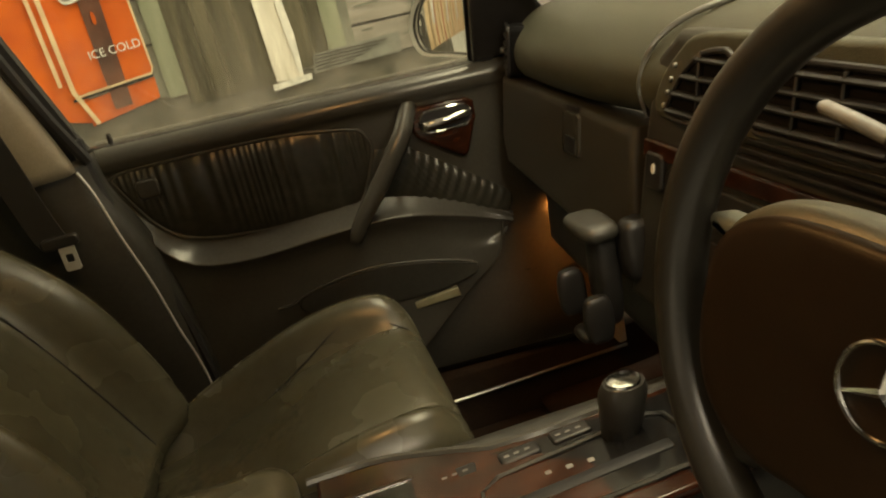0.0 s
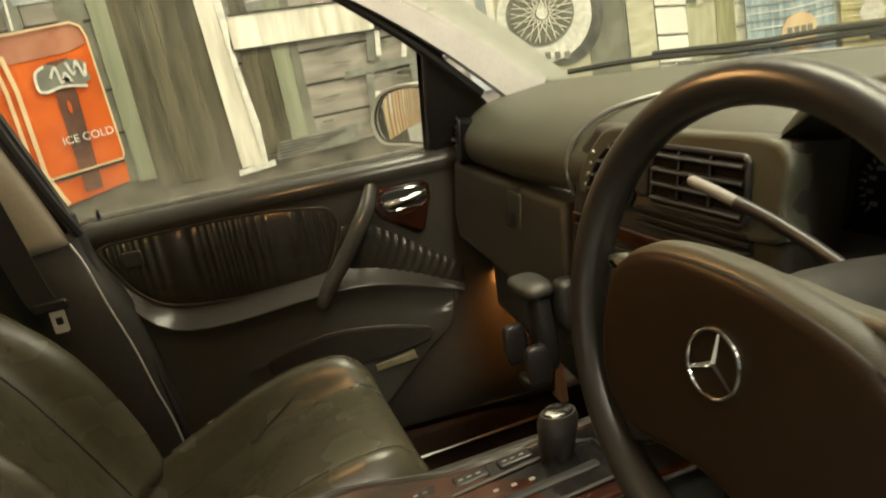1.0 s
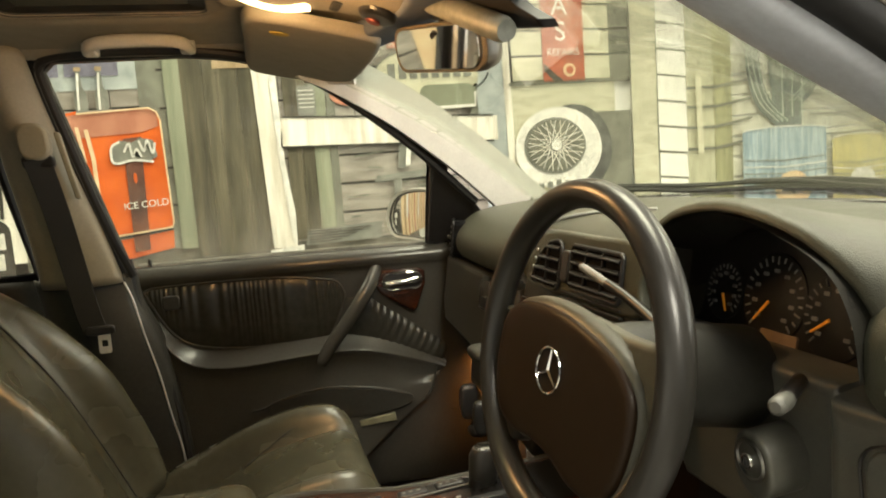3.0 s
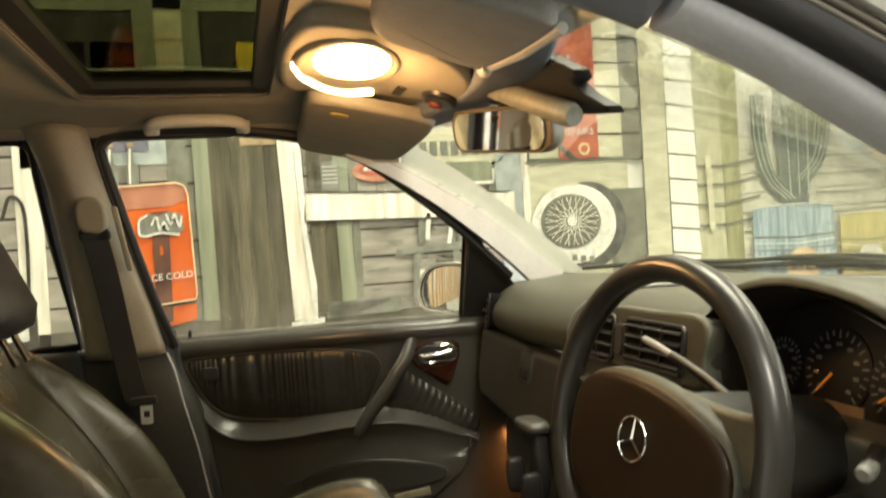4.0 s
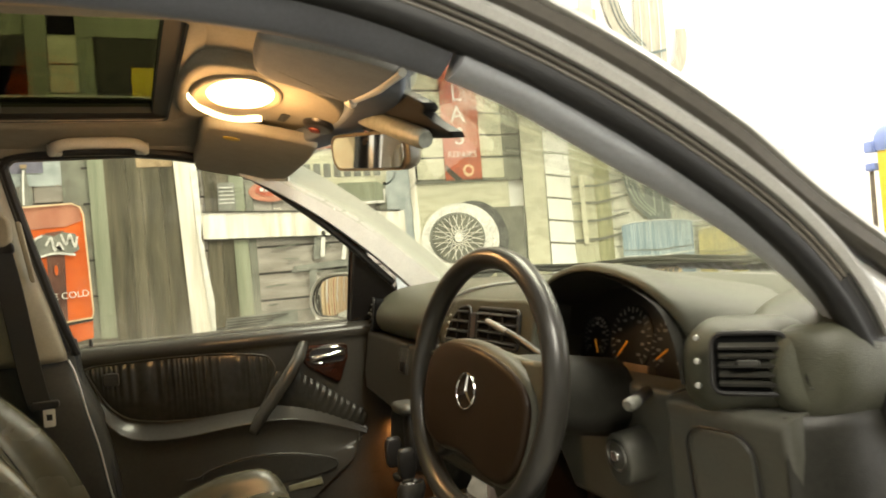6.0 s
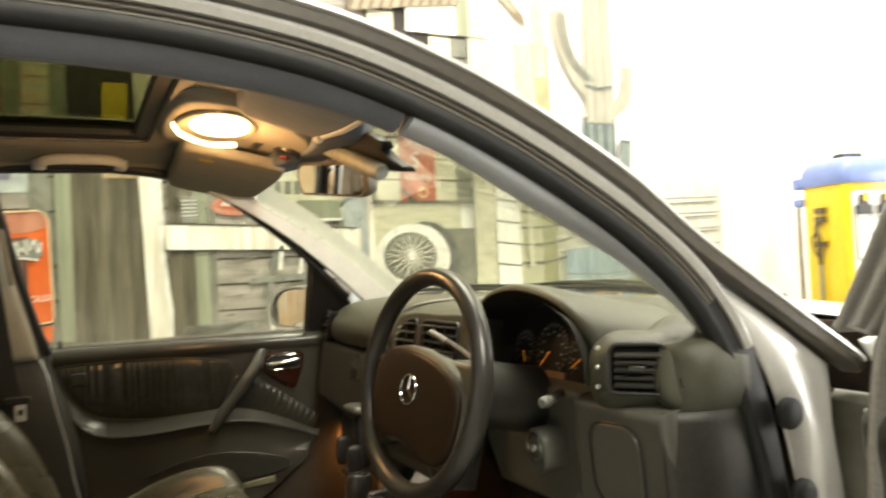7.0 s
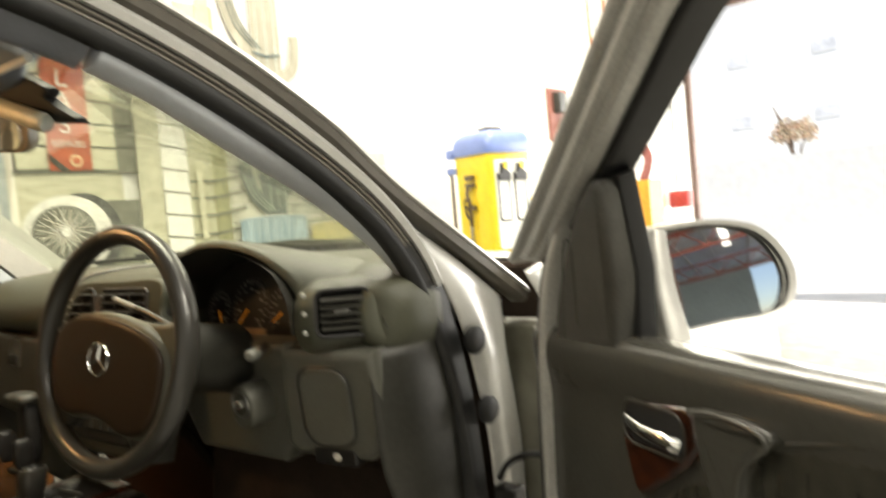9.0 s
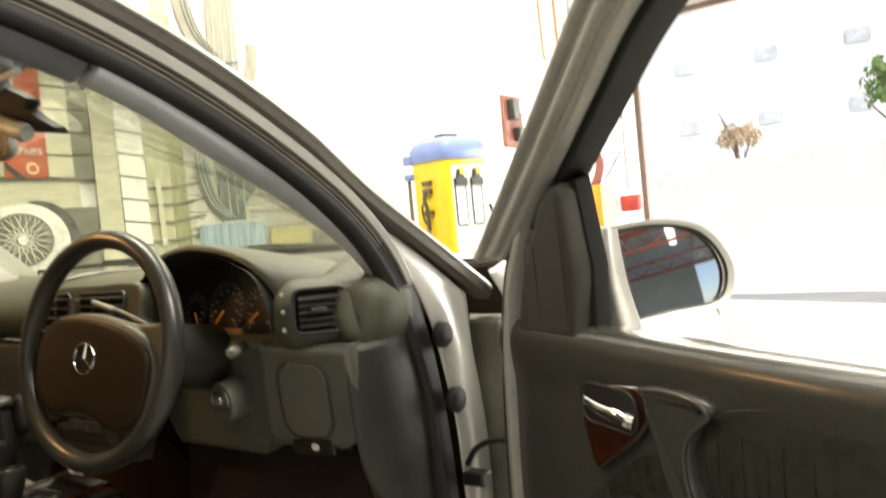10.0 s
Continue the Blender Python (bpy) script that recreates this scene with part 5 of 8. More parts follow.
# end of the dashboard beside the door, with its demister grille
bm = bmesh.new()
patch(bm, [[(x, y + r * 0.9, 1.320 - dz), (x, y + r * 0.35, 1.313 - dz), (x, y, 1.290), (x, y - 0.002, 1.258), (x, y + 0.002, 1.236), (x, y + r * 0.4, 1.216)]
           for x, y, r, dz in ((0.500, -0.058, 0.02, 0.012), (0.506, -0.082, 0.026, 0.010), (0.520, -0.100, 0.030, 0.006), (0.545, -0.110, 0.032, 0.002), (0.60, -0.112, 0.032, 0.0))], 4, 4)
part("end_cap", bm, DASH, dash, "rounded dashboard end").modifiers.new("thickness", "SOLIDIFY").thickness = 0.004
ear = facing(0.512, 6, 58, (-0.088, 1.268))
lobe = [(p.x, p.y) for p in curve([(-0.090, 1.318, 0), (-0.064, 1.308, 0), (-0.050, 1.280, 0), (-0.050, 1.248, 0), (-0.066, 1.224, 0), (-0.092, 1.220, 0), (-0.116, 1.236, 0), (-0.126, 1.270, 0), (-0.114, 1.306, 0)], 4, True)]
cap = part("demister_lobe", pad(bmesh.new(), lobe, ear, -0.06, -0.004, 0.022, 6), DASH, dash, "rounded demister outlet at the dashboard's end")
part("demister_grille", pad(bmesh.new(), [(p.x, p.y) for p in curve([(-0.098, 1.296, 0), (-0.084, 1.286, 0), (-0.080, 1.262, 0), (-0.090, 1.242, 0), (-0.106, 1.248, 0), (-0.112, 1.272, 0)], 4, True)], ear, -0.02, -0.0002, 0.001, 1), DEEPSHADE, cap, "dark side demister grille")
for k in range(4):
    part("grille_bar", pad(bmesh.new(), rounded(-0.108 + 0.003 * (k == 3), 1.2495 + 0.0105 * k, -0.083 - 0.002 * (k == 3), 1.2525 + 0.0105 * k, 0.001, 1), ear, -0.004, 0.0012, 0.0006, 1), DARKTRIM, cap)

# instrument binnacle
rowsb = []
for x, ry, rz, zc in ((0.447, 0.190, 0.137, 1.246), (0.455, 0.203, 0.146, 1.246), (0.49, 0.218, 0.146, 1.243), (0.56, 0.235, 0.138, 1.235), (0.68, 0.25, 0.123, 1.225), (0.80, 0.26, 0.11, 1.22)):
    rowsb.append([(x + 0.03 * (1 - math.sin(a)), 0.232 + ry * math.cos(a), zc + rz * max(0.0, math.sin(a)) ** 0.8) for a in [radians(d) for d in (0, 15, 35, 60, 90, 120, 145, 165, 180)]])
bm = bmesh.new()
patch(bm, rowsb, 3, 4)
part("binnacle_hood", bm, DASH, dash, "arched instrument hood", sharp=70).modifiers.new("thickness", "SOLIDIFY").thickness = 0.006
bm = bmesh.new()
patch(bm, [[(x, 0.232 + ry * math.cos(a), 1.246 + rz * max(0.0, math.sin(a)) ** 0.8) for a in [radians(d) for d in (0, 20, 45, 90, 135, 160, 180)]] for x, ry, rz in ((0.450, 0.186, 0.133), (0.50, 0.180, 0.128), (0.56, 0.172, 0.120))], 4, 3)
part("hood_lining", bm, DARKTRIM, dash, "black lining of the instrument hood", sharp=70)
gfz = facing(0.548, 12, 0, (0.262, 1.27))
part("gauge_panel", pad(bmesh.new(), [(0.055, 1.205), (0.42, 1.205), (0.425, 1.25), (0.405, 1.31), (0.36, 1.345), (0.242, 1.362), (0.125, 1.345), (0.075, 1.31), (0.055, 1.25)], gfz, -0.02, 0.0, 0.004), GAUGE, dash, "dark instrument panel")
for cu, cv, r, needle in ((0.362, 1.268, 0.036, 245), (0.272, 1.272, 0.052, 312), (0.178, 1.266, 0.046, 325), (0.115, 1.25, 0.022, 300)):
    g = part("gauge", pad(bmesh.new(), oval(cu, cv, r, r, 32), gfz, -0.002, 0.002, 0.001), BLACK, dash, "round dial with white figures")
    bm = bmesh.new()
    for k in range(21):
        a = radians(225 - 270 * k / 20)
        l = 0.80 if k % 2 else 0.74
        w = 0.0011
        d = (math.cos(a), math.sin(a))
        q = [(cu + d[0] * r * 0.92 - d[1] * w, cv + d[1] * r * 0.92 + d[0] * w), (cu + d[0] * r * 0.92 + d[1] * w, cv + d[1] * r * 0.92 - d[0] * w),
             (cu + d[0] * r * l + d[1] * w, cv + d[1] * r * l - d[0] * w), (cu + d[0] * r * l - d[1] * w, cv + d[1] * r * l + d[0] * w)]
        pad(bm, q, gfz, 0.002, 0.0034, 0.0003, 1)
    for k in range(9):
        a = radians(225 - 270 * k / 8)
        u, v = cu + 0.60 * r * math.cos(a), cv + 0.60 * r * math.sin(a)
        pad(bm, rounded(u - 0.0042, v - 0.0022, u + 0.0042, v + 0.0022, 0.001, 1), gfz, 0.002, 0.0034, 0.0003, 1)
    tagged(part("dial_scale", bm, GAUGEINK, g, "pale dial scale"), kind="stuff")
    a = radians(needle)
    d, e = Vector((math.cos(a), math.sin(a))), Vector((-math.sin(a), math.cos(a)))
    q = [tuple(Vector((cu, cv)) + d * r * f + e * w) for f, w in ((0.12, 0.0017), (0.74, 0.0011), (0.74, -0.0011), (0.12, -0.0017))]
    part("needle", pad(bmesh.new(), q, gfz, 0.004, 0.006, 0.0006, 1), NEEDLE, g, "orange dial needle")
part("display", pad(bmesh.new(), rounded(0.225, 1.208, 0.285, 1.236, 0.003), gfz, 0.0, 0.003, 0.001), mat("lcd", (0.30, 0.20, 0.12), 0.3, scale=60), dash, "amber display window")

# lower panels on the driver's side
lf = facing(0.470, -6, 8, (0.02, 1.14))
part("lower_panel", pad(bmesh.new(), [(0.090, 1.222), (-0.085, 1.222), (-0.088, 1.12), (-0.075, 1.075), (-0.05, 1.058), (0.085, 1.058), (0.105, 1.075)], lf, -0.05, 0.0, 0.014), PANEL, dash, "grey panel below the driver's vent")
part("fuse_cover", pad(bmesh.new(), rounded(-0.035, 1.080, 0.053, 1.195, 0.028, 6), lf, -0.002, 0.004, 0.003), PANEL, dash, "rounded fuse cover")
bm = bmesh.new()
tube(bm, [lf(u, v, 0.004) for u, v in rounded(-0.039, 1.080, 0.057, 1.199, 0.03, 6)], 0.0016, 6, loop=True)
part("cover_gap", bm, BLACK, dash)
part("brake_release", pad(bmesh.new(), rounded(-0.03, 1.050, 0.05, 1.076, 0.006), lf, -0.03, 0.002, 0.004), BLACK, dash, "black parking brake release")
part("release_mark", pad(bmesh.new(), oval(0.005, 1.064, 0.0075, 0.006, 12), lf, 0.001, 0.0030, 0.0004, 1), WHITEINK, dash, "white parking brake mark")
bm = bmesh.new()
patch(bm, [[(0.482, -0.072, 1.222), (0.478, -0.078, 1.14), (0.49, -0.075, 1.05), (0.52, -0.065, 0.98)],
           [(0.54, -0.10, 1.222), (0.545, -0.104, 1.14), (0.56, -0.10, 1.04), (0.59, -0.09, 0.93)],
           [(0.64, -0.098, 1.225), (0.65, -0.098, 1.14), (0.66, -0.096, 1.03), (0.665, -0.092, 0.90)]], 5, 5)
part("kick_panel", bm, DARKTRIM, car, "dark side kick panel").modifiers.new("thickness", "SOLIDIFY").thickness = 0.004
part("sill_reflector", box(bmesh.new(), (0.520, -0.098, 0.972), (0.526, -0.062, 0.9755)), mat("orange_reflector", (0.55, 0.14, 0.03), 0.3, scale=60), car, "thin orange reflector strip", bevel=0.001)
part("under_dash", pad(bmesh.new(), [(0.13, 1.06), (-0.06, 1.02), (-0.05, 0.90), (0.40, 0.90), (0.45, 1.06)], facing(0.56, 20, 0, (0.2, 1.05)), -0.04, 0.0, 0.01), CARPET, dash, "black panel over the pedals")
colm = facing(0.44, -4, 0, (0.17, 1.14))
part("column_panel", pad(bmesh.new(), [(0.105, 1.225), (0.40, 1.225), (0.42, 1.10), (0.38, 1.03), (0.15, 1.03), (0.11, 1.08)], facing(0.485, -4, 0, (0.17, 1.14)), -0.05, 0.0, 0.012), PANEL, dash, "dark column surround")
ig = part("ignition_switch", pad(bmesh.new(), oval(0.176, 1.130, 0.030, 0.036, 24), colm, -0.05, 0.0, 0.005), PANEL, dash, "dark ignition switch bezel")
bm = bmesh.new()
tube(bm, [colm(u, v, 0.0) for u, v in oval(0.176, 1.136, 0.020, 0.020, 24)], 0.002, 6, loop=True)
part("switch_ring", bm, SATIN, ig)
part("lock_barrel", pad(bmesh.new(), oval(0.176, 1.136, 0.008, 0.008, 18), colm, -0.01, 0.006, 0.002), CHROME, ig, "chrome lock barrel")
part("key_slot", pad(bmesh.new(), rounded(0.1745, 1.132, 0.1775, 1.140, 0.001, 1), colm, 0.004, 0.0068, 0.0003, 1), BLACK, ig)
bm = bmesh.new()
tube(bm, [(0.47, 0.14, 1.222), (0.42, 0.100, 1.222)], 0.008, 12)
knob = part("light_switch", bm, BLACK, dash, "black rotary switch stem")
bm = bmesh.new()
tube(bm, [(0.425, 0.102, 1.222), (0.415, 0.096, 1.222), (0.405, 0.090, 1.222), (0.402, 0.0885, 1.222)], 0.0088, 14, [0.9, 1.0, 0.95, 0.6])
PALE = mat("pale_grey_plastic", (0.20, 0.20, 0.18), 0.45, scale=90)
part("switch_cap", bm, mat("dull_grey_cap", (0.14, 0.14, 0.12), 0.5, scale=90), knob, "pale switch cap")
for y, x in ((0.18, 0.74), (0.30, 0.74), (0.06, 0.76)):
    bm = bmesh.new()
    pad(bm, rounded(y - 0.035, 0.70, y + 0.035, 0.76, 0.008), facing(x, 30, 0, (y, 0.73)), -0.012, 0.0, 0.004)
    ped = part("pedal", bm, RUBBER, car, "ribbed black pedal")
    bm = bmesh.new()
    for k in range(6):
        pad(bm, rounded(y - 0.03 + 0.01 * k, 0.705, y - 0.025 + 0.01 * k, 0.755, 0.001, 1), facing(x, 30, 0, (y, 0.73)), 0.0, 0.003, 0.001, 1)
    part("pedal_rib", bm, SATIN, ped)
    bm = bmesh.new()
    tube(bm, [(x + 0.01, y, 0.74), (x + 0.05, y, 0.95)], 0.01, 8)
    part("pedal_arm", bm, BLACK, ped)

# steering wheel
WT, WC = 11.6, Vector((0.269, 0.221, 1.252))
WM = Matrix.Translation(WC) @ Matrix.Rotation(radians(6.4), 4, "Z") @ Matrix.Rotation(radians(WT), 4, "Y") @ Matrix.Rotation(radians(9), 4, "X")
# in the wheel's frame: z up the wheel, y across, -x towards the driver
wheel = part("steering_wheel", bmesh.new(), TRIM, car, "leather-rimmed four-spoke steering wheel")


def wpart(name, bm, material, label="", sharp=40):
    bmesh.ops.transform(bm, matrix=WM, verts=bm.verts)
    return part(name, bm, material, wheel, label, sharp)


SPOKE = mat("olive_spoke_plastic", (0.095, 0.092, 0.066), 0.42, scale=120, bump=0.1, kind="leather", bump_scale=700, wear=0.06)
WLEATHER = mat("black_rim_leather", (0.028, 0.026, 0.022), 0.30, scale=70, bump=0.04, kind="leather", bump_scale=900, wear=0.05)
R = 0.163
bm = bmesh.new()
sweep(bm, [(0, R * math.cos(2 * math.pi * k / 72), R * math.sin(2 * math.pi * k / 72)) for k in range(72)], circle(0.0145, 14, 0.0165), lambda i, p: p, loop=True)
wpart("rim", bm, WLEATHER, "smooth dark leather rim")
bm = bmesh.new()
for k in range(60):
    a = radians(140 + 80 * k / 60)
    c = Vector((-0.004, (R - 0.016) * math.cos(a), (R - 0.016) * math.sin(a)))
    e = Vector((0, math.sin(a), -math.cos(a))) * 0.002
    tube(bm, [c - e + Vector((-0.002, 0, 0)), c + e + Vector((0.002, 0, 0))], 0.0007, 4)
wpart("stitching", bm, BLACK, "rim stitching")
hub = lambda u, v, w: Vector((-w, u, v))
yoke = [(p.x, p.y) for p in curve([(-0.153, 0.062, 0), (-0.108, 0.053, 0), (-0.055, 0.046, 0), (0.0, 0.044, 0), (0.055, 0.034, 0), (0.108, 0.012, 0), (0.150, 0.010, 0), (0.152, 0.004, 0), (0.148, 0.0, 0), (0.11, -0.014, 0), (0.0, -0.016, 0), (-0.11, -0.014, 0), (-0.148, 0.0, 0), (-0.157, 0.020, 0)], 4, True)]
wpart("spoke", pad(bmesh.new(), yoke, lambda u, v, w: Vector((-w - 0.012 * min(1.0, abs(u) / 0.15) ** 3, u * 0.955, v)), -0.030, -0.012, 0.006, 4), SPOKE, "grey-olive upper wheel spokes", 60)
for sg in (1, -1):
    lo = [(p.x * sg, p.y) for p in curve([(0.05, -0.080, 0), (0.112, -0.062, 0), (0.132, -0.078, 0), (0.120, -0.110, 0), (0.096, -0.130, 0), (0.066, -0.118, 0)], 3, True)]
    # lower spokes get the dark rim material to stand for the shade there
    wpart("spoke", pad(bmesh.new(), lo, hub, -0.022, -0.003, 0.009, 4), WLEATHER, "lower wheel spoke with shade in its colour", 60)
hubp = [(0.0, 0.044), (0.045, 0.041), (0.085, 0.033), (0.111, 0.020), (0.125, 0.003), (0.129, -0.02), (0.127, -0.05), (0.117, -0.080), (0.095, -0.100), (0.06, -0.104), (0.03, -0.097), (0.0, -0.094)]
hubp = [(p.x, p.y) for p in curve([(a, b, 0) for a, b in hubp + [(-a, b) for a, b in hubp[-2:0:-1]]], 4, True)]
hw = lambda u, v: 0.015 - 0.30 * u * u - 0.25 * v * v
bm = bmesh.new()
lp = [[hub(u, v, hw(u, v) - 0.007) for u, v in hubp]]
for d, w in ((0.0002, -0.005), (0.0008, -0.003), (0.003, -0.0008), (0.008, 0.0)):
    lp.append([hub(u, v, hw(u, v) + w) for u, v in inset(hubp, d)])
for k in (0.8, 0.6, 0.4, 0.2, 0.06):
    lp.append([hub(u, v, hw(u, v)) for u, v in [((a) * k, -0.015 + (b + 0.015) * k) for a, b in inset(hubp, 0.008)]])
rings(bm, lp)
wpart("airbag_cover", bm, mat("airbag_leatherette", (0.022, 0.0125, 0.006), 0.42, spec=0.22, scale=90, bump=0.06, kind="leather", bump_scale=900, wear=0.05), "dark brown padded airbag cover", 60)
bm = bmesh.new()
rings(bm, [[hub(u, v, hw(u, v) - 0.0065) for u, v in inset(hubp, 0.0012)], [hub(u, v, hw(u, v) - 0.012) for u, v in inset(hubp, -0.002)], [hub(u, v, -0.012) for u, v in inset(hubp, -0.003)], [hub(u, v, -0.026) for u, v in inset(hubp, 0.004)]])
wpart("hub_shoulder", bm, SPOKE, "grey-olive shoulder round the airbag cover", 60)
bm = bmesh.new()
ec = Vector((-0.0165, 0.003, -0.014))
for k in (0, 1, 2):
    a = radians(90 + 120 * k)
    d, e = Vector((0, math.cos(a), math.sin(a))), Vector((0, -math.sin(a), math.cos(a)))
    rings(bm, [[ec + e * 0.0022, ec + Vector((-0.0018, 0, 0)), ec - e * 0.0022, ec + Vector((0.003, 0, 0))], [ec + d * 0.022 + e * 0.0009, ec + d * 0.022 + Vector((-0.001, 0, 0)), ec + d * 0.022 - e * 0.0009, ec + d * 0.022 + Vector((0.002, 0, 0))]])
sweep(bm, [ec + Vector((0, 0.0225 * math.cos(2 * math.pi * k / 36), 0.0225 * math.sin(2 * math.pi * k / 36))) for k in range(36)], circle(0.0014, 8), lambda i, p: Vector((0, p.y - ec.y, p.z - ec.z)), loop=True)
wpart("emblem", bm, CHROME, "chrome ring emblem")
bm = bmesh.new()
rings(bm, [[Vector((x, r * math.cos(a), r * math.sin(a) - 0.01)) for a in [2 * math.pi * k / 24 for k in range(24)]] for x, r in ((0.03, 0.042), (0.07, 0.050), (0.12, 0.054), (0.22, 0.056))])
wpart("column_shroud", bm, DARKTRIM, "dark steering column shroud")
# column stalk
bm = bmesh.new()
tube(bm, curve([(0.405, 0.27, 1.252), (0.403, 0.31, 1.268), (0.398, 0.345, 1.282), (0.391, 0.372, 1.2925)], 4), 0.0062, 10)
stalk = part("stalk", bm, BLACK, car, "black indicator stalk")
bm = bmesh.new()
tube(bm, [(0.391, 0.370, 1.292), (0.386, 0.395, 1.301), (0.380, 0.416, 1.309), (0.379, 0.419, 1.310)], 0.0054, 12, [1, 1.0, 0.9, 0.5])
part("stalk_tip", bm, PALE, stalk, "pale grey stalk tip")

# carpeted toe board and inner sill line on the passenger side
bm = bmesh.new()
patch(bm, [[(0.60, y, 1.05), (0.70, y, 0.92), (0.80, y, 0.72), (0.72, y, 0.58), (0.40, y, 0.556)] for y in (0.70, 0.9, 1.1, 1.29)], 5, 5)
part("toe_board", bm, CARPET, car, "dark carpeted toe board").modifiers.new("thickness", "SOLIDIFY").thickness = 0.01
bm = bmesh.new()
tube(bm, [(-0.3, 1.325, 0.602), (0.26, 1.318, 0.602), (0.62, 1.322, 0.604)], 0.004, 8)
part("sill_strip", bm, SATIN, car, "thin bright sill strip")

# doors: s runs back from the hinge edge, n towards the seats, z up
DO, DS, DN = Vector((0.626, -0.274, 0)), Vector((-0.508, -0.861, 0)), Vector((-0.861, 0.508, 0))
far_door = lambda s, n, z: Vector((0.59 - s, 1.278 + 0.10 * s - n, z))
near_door = lambda s, n, z: DO + DS * (s - 0.03) + DN * n + Vector((0, 0, z - 0.022))
SPOKELIKE = mat("pale_olive_strip", (0.20, 0.19, 0.12), 0.35, scale=60)
SASH = mat("door_sash_paint", (0.41, 0.40, 0.37), 0.35, metal=0.15, scale=200, coat=0.4, wear=0.08)


def lean(z):
    """How far the window leans in above the sill."""
    return 0.40 * max(0.0, z - 1.26)


def along(pts, s):
    """Height at s on a line through points sorted by s."""
    for (a, va), (b, vb) in zip(pts, pts[1:]):
        if s <= b:
            f = max(0.0, (s - a) / (b - a))
            return va + (vb - va) * f
    return pts[-1][1]


def smooth_line(pts):
    return sorted((p.x, p.y) for p in curve([(a, b, 0) for a, b in pts], 5))


def gathered(D, door, lo, hi, fold, seam_at, nu, nv, deep):
    """A padded leather field between two lines, gathered into folds along its top."""
    lo, hi = smooth_line(lo), smooth_line(hi)
    s0, s1 = max(lo[0][0], hi[0][0]), min(lo[-1][0], hi[-1][0])
    bm = bmesh.new()
    g = []
    for i in range(nu + 1):
        f = 0.5 - 0.5 * math.cos(math.pi * i / nu) * (0.75 + 0.25 * abs(math.cos(math.pi * i / nu)))
        s = s0 + (s1 - s0) * f
        a, b = along(lo, s), along(hi, s)
        col = []
        for j in range(nv + 1):
            h = j / nv
            v = a + (b - a) * h
            puff = (math.sin(math.pi * min(1, max(0, h))) ** 0.5) * (math.sin(math.pi * f) ** 0.35)
            seam = -0.0035 * math.exp(-((h - seam_at) / 0.03) ** 2)
            col.append(bm.verts.new(D(s, 0.003 + deep * puff + (fold(s, v, h) + seam) * puff, v)))
        g.append(col)
    for p, q in zip(g, g[1:]):
        for j in range(nv):
            bm.faces.new((p[j], p[j + 1], q[j + 1], q[j]))
    line = [g[i][nv].co.copy() for i in range(0, nu + 1, 3)] + [g[i][0].co.copy() for i in range(nu, -1, -3)]
    part("pleated_insert", bm, LEATHER_PLEAT, door, "dark pleated leather insert", sharp=80)
    return line


